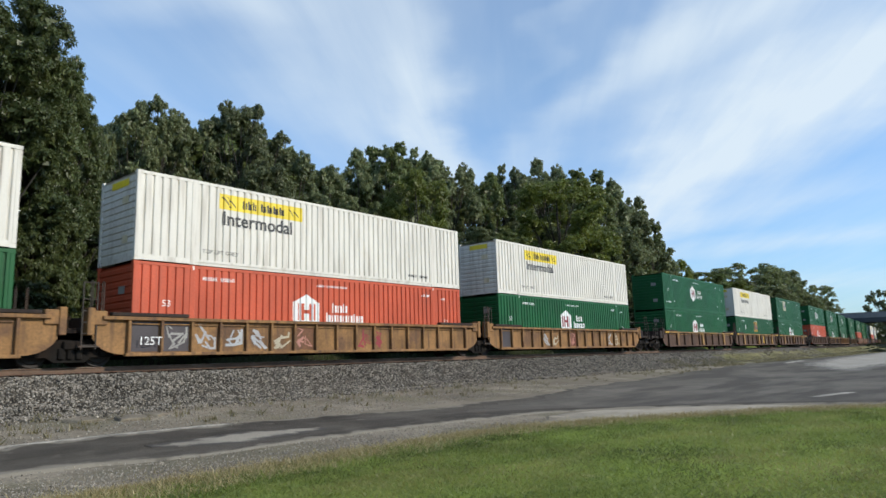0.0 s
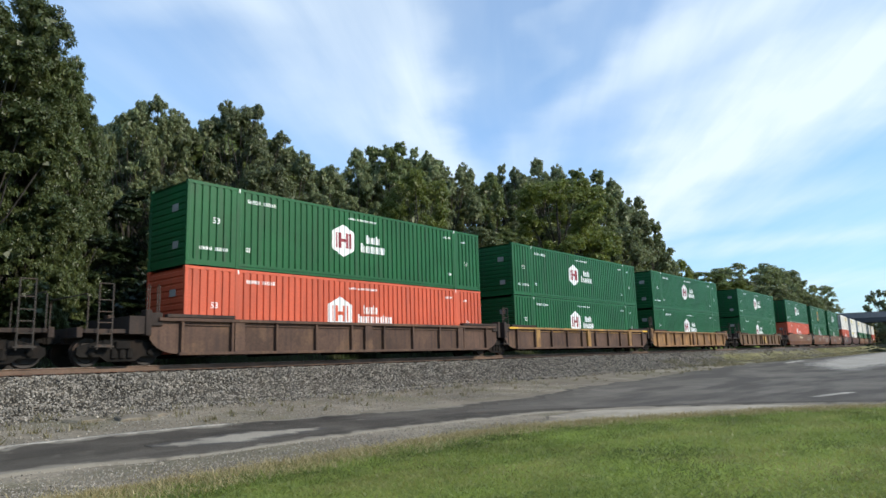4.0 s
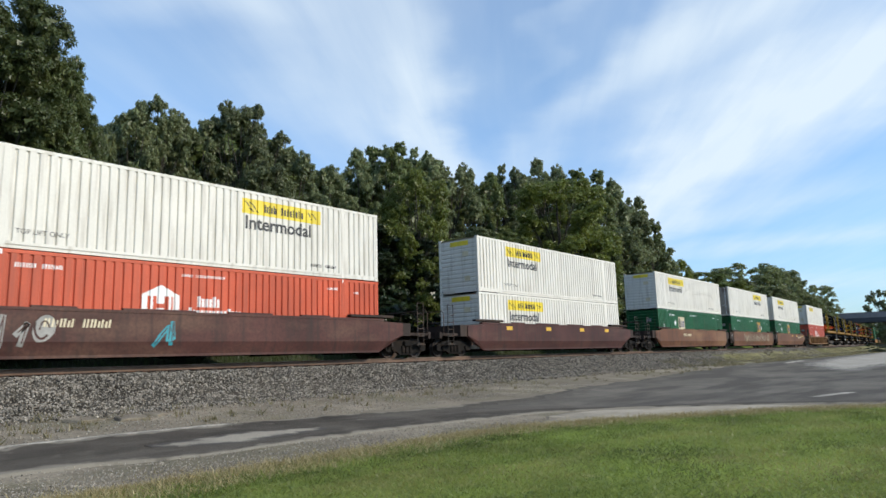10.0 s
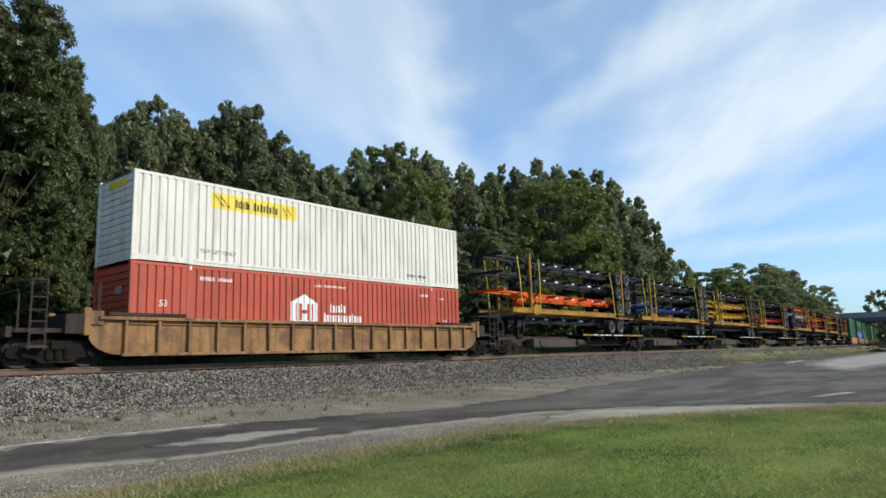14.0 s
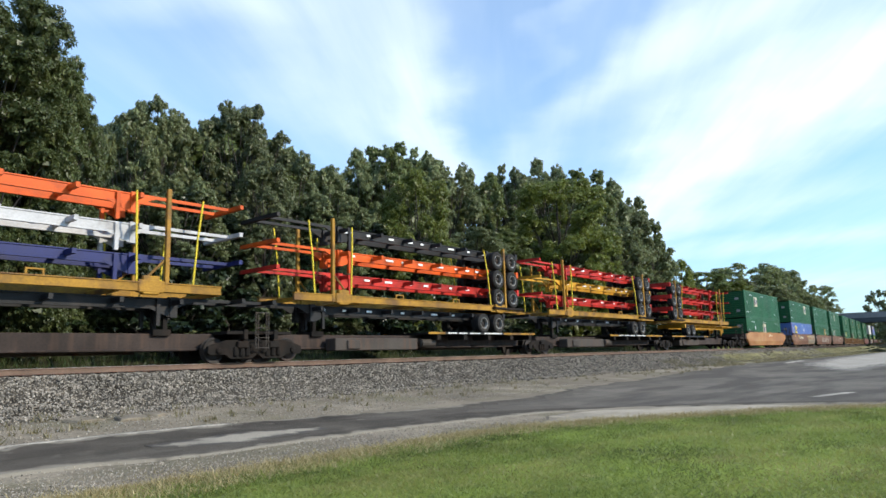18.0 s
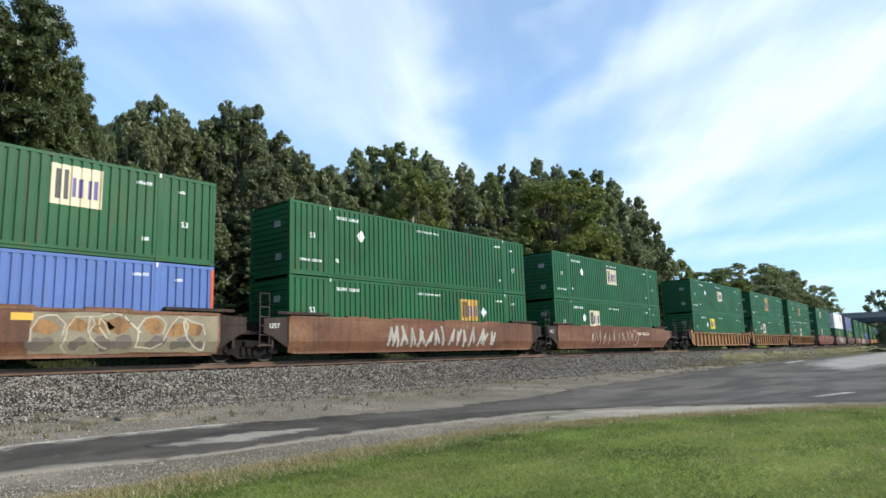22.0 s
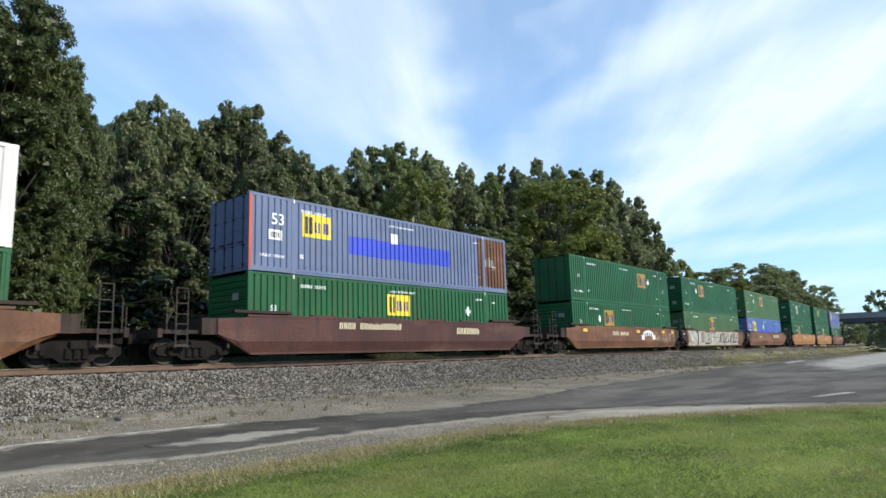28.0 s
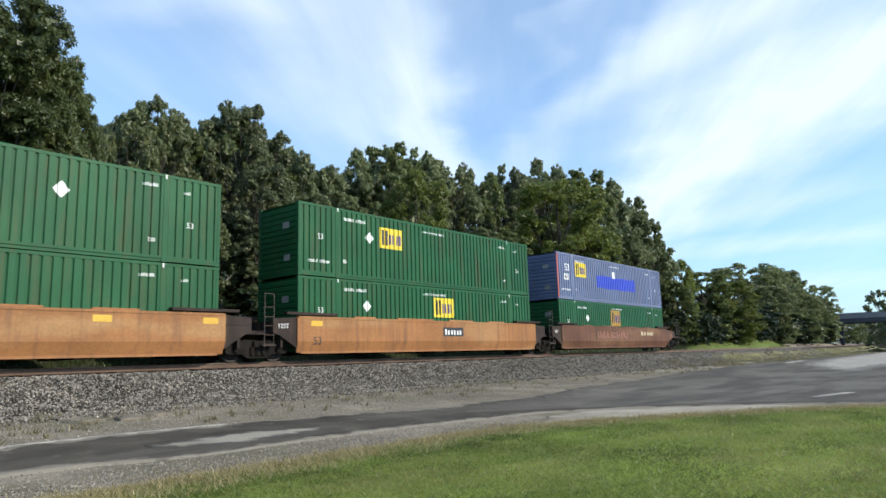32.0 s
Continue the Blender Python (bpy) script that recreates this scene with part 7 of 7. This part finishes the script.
GREEN, DARK = "hub_green", "emp_green"
D37 = ("diamond", 3.7)
TRAIN = [
    (-9.8, "rib", "tan", "jj", None, ("white", "jb", 2.8), (GREEN, "hub", 6.5), ()),
    (9.6, "rib", "tan", "jj", None, ("white", "jb", 2.9), ("red", "inc", 6.1), (("panels", (0, "spray_dark"), (1, "spray_dark"), (2, "spray_silver"), (3, "spray_silver"), (4, "spray_silver"), (5, "spray_pale"), (6, "brown"), (9, "mark_red"), (10, "mark_red")), ("rating",))),
    (29.0, "rib", "tan", "je", None, ("white", "jb", 2.8), (GREEN, "hub", 6.5), (("panels", (0, "spray_dark"), (4, "spray_silver"), (5, "spray_pale"), (7, "oxide"), (12, "spray_silver"), (13, "spray_pale")),)),
    (52.1, "rib", "brown_rib", "ej", "yellow_rail", (GREEN, "hub", 6.4), (GREEN, "hub", 6.3), ()),
    (71.5, "rib", "brown_rib", "jj", "yellow_rail", ("white", "jb", 2.7), (DARK, "gold", 7.1, (D37,)), (("panels", (10, "patch_yellow"), (11, "spray_olive")),)),
    (90.8, "rib", "brown_rib", "je", "yellow_rail", (DARK, "emp", (4.2, 1.4, 1.2)), (GREEN, "hub", 6.5), ()),
    (114.1, "rib", "brown_rib", "ej", None, (GREEN, "hub", 6.3), ("red", "inc", 6.1), ()),
    (133.3, "rib", "brown_rib", "jj", "yellow_rail", (GREEN, "hub", 6.3), (GREEN, "hub", 6.2), ()),
    (152.6, "rib", "tan", "je", None, (GREEN, "hub", 6.6), (GREEN, "hub", 6.5), (("wide",),)),
    (175.9, "rib", "gold_rib", "ee", None, (GREEN, "hub", 6.5), (GREEN, "hub", 6.5), (("panels", (8, "patch_yellow"), (9, "patch_yellow")),)),
    (199.1, "flush", "brown", "ej", None, (GREEN, "hub", 6.5, (("dashes", 0),), True), ("red", "inc", 6.2), (("num", -1.6, 0.24, 11), ("spray", 4.4, 6.2, 0.8, 1.4, "spray_olive", "spray_dark", 4))),
    (218.3, "flush", "brown", "jj", None, (DARK, "gold", (6.65, 0.75, 1.45)), (GREEN, "hub", 6.5), (("spray", -3.8, -1.5, 0.85, 1.5, "spray_grey", "brown", 7), ("num", 0.9, 0.4, 4), ("spray", 3.6, 7.0, 0.5, 1.5, "spray_grey", "brown", 6))),
    (237.6, "flush", "brown", "je", None, (GREEN, "hub", 6.5), (GREEN, "hub", 6.4), (("num", 3.8, 0.22, 11), ("spray", -4.2, -1.6, 0.6, 1.4, "brown", "spray_grey", 5))),
    (261.0, "flush", "maroon", "ee", None, ("white", "jb", 9.4, None, True), ("red", "inc", 5.9), (("spray", -7.4, -5.2, 0.6, 1.45, "spray_grey", "maroon", 8), ("num", -5.0, 0.24, 9), ("spray", -1.9, -1.0, 0.6, 1.4, "spray_teal", "spray_dark", 9))),
    (284.3, "flush", "maroon", "ee", None, ("white", "jb", 2.6), ("white", "jb", 2.6), (("patch", -6.0, -2.0, 2.0, 5.4),)),
    (307.6, "flush", "brown", "ej", None, ("white", "jb", 2.7), (DARK, "emp", 4.3, (("diamond", 3.6),)), (("num", -3.4, 0.22, 10),)),
    (326.8, "flush", "brown", "jj", None, ("white", "jb", 9.7, None, True), (DARK, "gold", 10.2, (("diamond", 12.1),)), (("spray", -4.4, 6.0, 0.65, 1.5, "spray_olive", "spray_pale", 10),)),
    (345.9, "flush", "brown", "je", None, ("white", "jb", 2.9), (DARK, "gold", 7.3, (D37,)), (("num", 4.6, 0.24, 11), ("patch", 0.6, 3.4, 7.4))),
    (369.3, "rib", "tan", "ee", None, ("white", "jbp", 2.7), ("red_dark", "inc", 6.1), ()),
    (538.2, "flush", "ochre", "ee", None, (DARK, "emp", 4.1), (DARK, "emp", 7.2, (D37,)), (("num", 0.4, 0.26, 8, 1.2), ("fifty", 7.0))),
    (561.6, "flush", "brown", "ej", None, (DARK, "emp", (10.9, 1.4, 1.2)), ("blue", "yel", 2.4, (("edges", 0, True), ("white_sq", 8.9))), (("plate", -4.5, -1.0, 1.02, 1.4), ("num", -4.4, 0.3, 12, 1.06), ("patch", -7.6, -5.0, 2.0), ("scrawl", -7.0, -5.2, 0.6, 1.4, 41, "spray_pink"), ("bubbles", 2.5, 8.15, 0.34, 1.58, 12))),
    (580.9, "flush", "brown", "jj", None, (DARK, "", 0, (D37,)), (DARK, "gold", 10.3, (("diamond", 12.2),)), (("spray", -3.2, 4.6, 0.5, 1.4, "spray_grey", "spray_pale", 13),)),
    (600.2, "flush", "brown", "je", None, (DARK, "emp", 7.3, (D37,)), (DARK, "emp", 4.4, (D37,)), (("spray", -4.2, 2.4, 0.45, 1.5, "oxide", "spray_pale", 14), ("num", 3.0, 0.22, 11))),
    (623.9, "rib", "tan", "ej", None, (DARK, "emp", (7.6, 1.25, 0.9), (("diamond", 4.0),)), (DARK, "yel", 4.7, (("diamond", 3.9),)), ()),
    (643.5, "rib", "tan", "jj", None, (DARK, "gold", (6.6, 1.0, 1.4)), (DARK, "emp", 4.5, (D37,)), (("panels", (0, "spray_dark"), (9, "brown"), (10, "oxide")), ("rating",))),
    (663.1, "rib", "tan", "je", None, (DARK, "gold", (7.4, 1.05, 1.0), (D37, ("dashes", 0))), (DARK, "emp", (7.2, 1.1, 1.05), (D37,)), (("panels", (0, "spray_dark"), (2, "brown"), (6, "brown")), ("rating",))),
    (686.4, "flush", "oxide", "ee", None, (DARK, "emp", 4.2), (DARK, "emp", 4.1), (("patch", -5.0, 0.0, 5.0),)),
    (709.7, "flush", "brown", "ee", None, ("white_clean", "gold", 11.3, None, False, "flat"), (DARK, "yel", 7.2), (("num", -5.4, 0.3, 11, 1.05), ("spray", -2.8, 3.6, 0.4, 1.55, "spray_silver", "spray_dark", 15), ("scrawl", 3.6, 6.4, 0.6, 1.5, 47), ("num", 4.6, 0.42, 3, 1.1, "spray_pink"))),
    (733.3, "flush", "maroon", "ee", None, ("blue_faded", "yel", 2.4, (("edges", 0), ("white_sq", 7.3), ("smear", 4.8, 11.4, 1.05, 1.8), ("rust_end", 13.7)), True), (DARK, "yel", 7.0, (("diamond", 12.7),)), (("num", -4.0, 0.26, 16, 1.2), ("num", 3.4, 0.3, 7, 1.05))),
    (756.5, "flush", "brown", "ej", None, (DARK, "gold", 10.3, (("diamond", 12.2),), True), (DARK, "gold", 4.4, (D37,)), (("num", -3.0, 0.27, 11, 1.1), ("patch", -7.2, 0.9), ("banner", 1.6, 4.3, 0.8, 1.52), ("scrawl", 4.3, 5.1, 0.85, 1.45, 43), ("scrawl", 5.8, 8.1, 0.6, 1.55, 44), ("patch", 5.6, 7.5))),
    (775.9, "flush", "brown", "jj", None, (DARK, "gold", 4.4, (D37,)), ("old_green", "gold", 6.6), (("mural", -8.0, 6.6, 0.33, 1.57, 17),)),
    (795.4, "flush", "brown", "je", None, ("old_green", "gold", 6.4, (D37,)), ("blue", "yel", 2.4, (("edges", 0), ("white_sq", 6.9), ("smear", 4.6, 11.5, 0.9, 1.6))), (("num", -4.0, 0.2, 5), ("num", 2.6, 0.3, 11))),
    (818.8, "flush", "ochre", "ej", None, (DARK, "emp", 4.3, (("diamond", 11.0),)), (DARK, "gold", 4.4, (("diamond", 3.6),)), (("num", -1.6, 0.26, 11), ("patch", -6.8, 3.9, 7.4))),
    (838.3, "flush", "ochre", "jj", None, (DARK, "yel", 4.4, (("diamond", 3.8),)), (DARK, "yel", 7.9, (("diamond", 3.6),)), (("board", 0.2), ("fifty", -7.5), ("patch", -7.6))),
    (857.7, "flush", "brown", "je", None, ("blue_faded", "yel", 2.3, (("edges", 0), ("white_sq", 7.6), ("smear", 5.2, 11.3, 1.0, 1.8))), (DARK, "gold", 7.0, (("diamond", 3.6),)), (("num", 3.2, 0.26, 10), ("spray", -3.6, 1.0, 0.9, 1.4, "spray_pink", "brown", 18))),
]
STACKS = [
    (398.3, "ej", False, ("ch_orange", "black", "black"), "black"),
    (415.5, "jj", False, ("ch_blue", "black", "black"), "black"),
    (432.5, "jj", False, ("ch_yellow", "ch_yellow", "black"), "black"),
    (449.75, "jj", False, ("ch_red", "black", "black"), "black"),
    (467.3, "je", True, ("ch_blue", "ch_white", "ch_orange"), "black"),
    (486.4, "ej", False, ("ch_red", "ch_orange", "black"), "black"),
    (504.9, "jj", False, ("ch_red", "ch_yellow", "ch_red"), "black"),
    (523.8, "je", True, ("ch_red", "ch_red", "ch_red"), "ch_yellow"),
]
MOVERS = []        # thing, distance along the line at the start, height, turned about


def build_train():
    trucks = []
    for s0, kind, paint, ends, chord, up, low, marks in TRAIN:
        c = s0 + CL
        car = well_car(kind, paint, ends[0], ends[1], chord, marks)
        MOVERS.append((car, c, 0.0, 0))
        for spec, z in ((low, 0.34), (up, 3.268)):
            spec = list(spec) + [None] * (6 - len(spec))
            box = container(spec[0], spec[1], spec[2], spec[3], bool(spec[4]), spec[5] or "ribs")
            MOVERS.append((box, c, z, 0))
        trucks.append(c - 9.72 if ends[0] == "j" else c - 9.95)
        if ends[1] == "e":
            trucks.append(c + 9.95)
    for c, ends, flip, levels, bottom in STACKS:
        MOVERS.append((spine_car(ends[0], ends[1], flip), c, 0.0, 0))
        turn = 180 if flip else 0
        shift = 2.8 if bottom == "ch_yellow" else 1.45
        MOVERS.append((chassis(bottom), c + (-shift if not flip else shift), 1.64, turn))
        MOVERS.append((bundle_frame(), c, 0.0, turn))
        for k, paint in enumerate(levels):
            MOVERS.append((chassis(paint, "wheel" if c in (467.3, 432.5) else "rim"), c, 3.0 + 1.0 * k, turn))
        trucks.append(c - 8.9)
        if ends[1] == "e":
            trucks.append(c + 8.9)
    first = rail_truck()
    for k, s in enumerate(trucks):
        MOVERS.append((first if k == 0 else copy_thing(first, pose(0, 0, 0)), s, 0.0, 0))


# ---- traffic on the bridge ----
def road_vehicle(kind):
    if kind == "truck":
        v = tagged(new("box_truck"), "white box truck crossing the road bridge", "truck", "bridge traffic")
        part("cargo_box", boxes((-7.5, 3.0, -1.2, 1.2, 1.1, 3.9), bevel=0.05), "truck_white", v)
        part("cab", boxes((3.2, 5.6, -1.15, 1.15, 0.7, 2.8), bevel=0.2), "truck_white", v)
        part("windscreen", boxes((5.3, 5.66, -1.0, 1.0, 1.8, 2.6), bevel=0.05), "glass", v)
        axles = (-6.2, -5.0, 4.2)
    else:
        v = tagged(new("pickup_truck"), "dark pickup truck crossing the road bridge", "car", "bridge traffic")
        part("body", boxes((-4.0, 4.0, -1.0, 1.0, 0.6, 1.5), (-0.6, 2.2, -0.95, 0.95, 1.4, 2.5), (-4.0, -0.8, -1.0, 1.0, 1.5, 2.9), bevel=0.1), "truck_dark", v)
        part("side_window", boxes((-0.4, 2.0, -0.99, 0.99, 1.75, 2.3), bevel=0.05), "glass", v)
        axles = (-2.6, 2.4)
    for x in axles:
        for y in (-1.0, 0.75):
            bm = bmesh.new()
            bm_lathe(bm, [(0, 0.3), (0.02, 0.5), (0.23, 0.5), (0.25, 0.3)], 16, y, x, 0.5)
            part("wheel", bm, "tyre", v)
    return v


def motions():
    """The train runs along the line at one speed; vehicles cross the bridge."""
    for thing, s0, z, turn in MOVERS:
        times = [0.0]
        for k in range(1, 64):
            t = k * 0.5
            if -15 < s0 - SPEED * t - X_IN < 150:
                times.append(t)
        times.append(32.0)
        walk(thing, [(t, on_track(s0 - SPEED * t, z) @ pose(0, 0, 0, 0, 0, turn)) for t in times])
    # each waits beyond the trees, crosses, and stops past the far end
    for v, t0, x_at, lane, speed, start, stop in BRIDGE_TRAFFIC:
        t1, t2 = round(t0 - (start - x_at) / speed, 1), round(t0 + (x_at - stop) / speed, 1)
        rows = [(0.0, start), (t1 - 1.0, start), (t1 + 0.5, start - speed * 0.5)]
        rows += [(t, x_at - speed * (t - t0)) for t in (t0 - 1.0, t0, t0 + 1.0)] + [(t2 - 0.5, stop + speed * 0.5), (t2 + 1.0, stop), (32.0, stop)]
        walk(v, [(t, BRIDGE @ pose(x, lane, 8.7, 0, 0, 180)) for t, x in rows])


build_ground()
build_sheets()
build_grass()
build_track()
build_stones()
build_bank()
BRIDGE = build_bridge()
build_woods()
build_train()
BRIDGE_TRAFFIC = [(road_vehicle("pickup"), 20.8, 0.5, 2.4, 22.0, 70.0, -130.0), (road_vehicle("pickup"), 24.1, 4.0, 2.4, 17.0, 82.0, -112.0), (road_vehicle("truck"), 24.8, -3.0, 2.4, 17.0, 100.0, -90.0)]
motions()
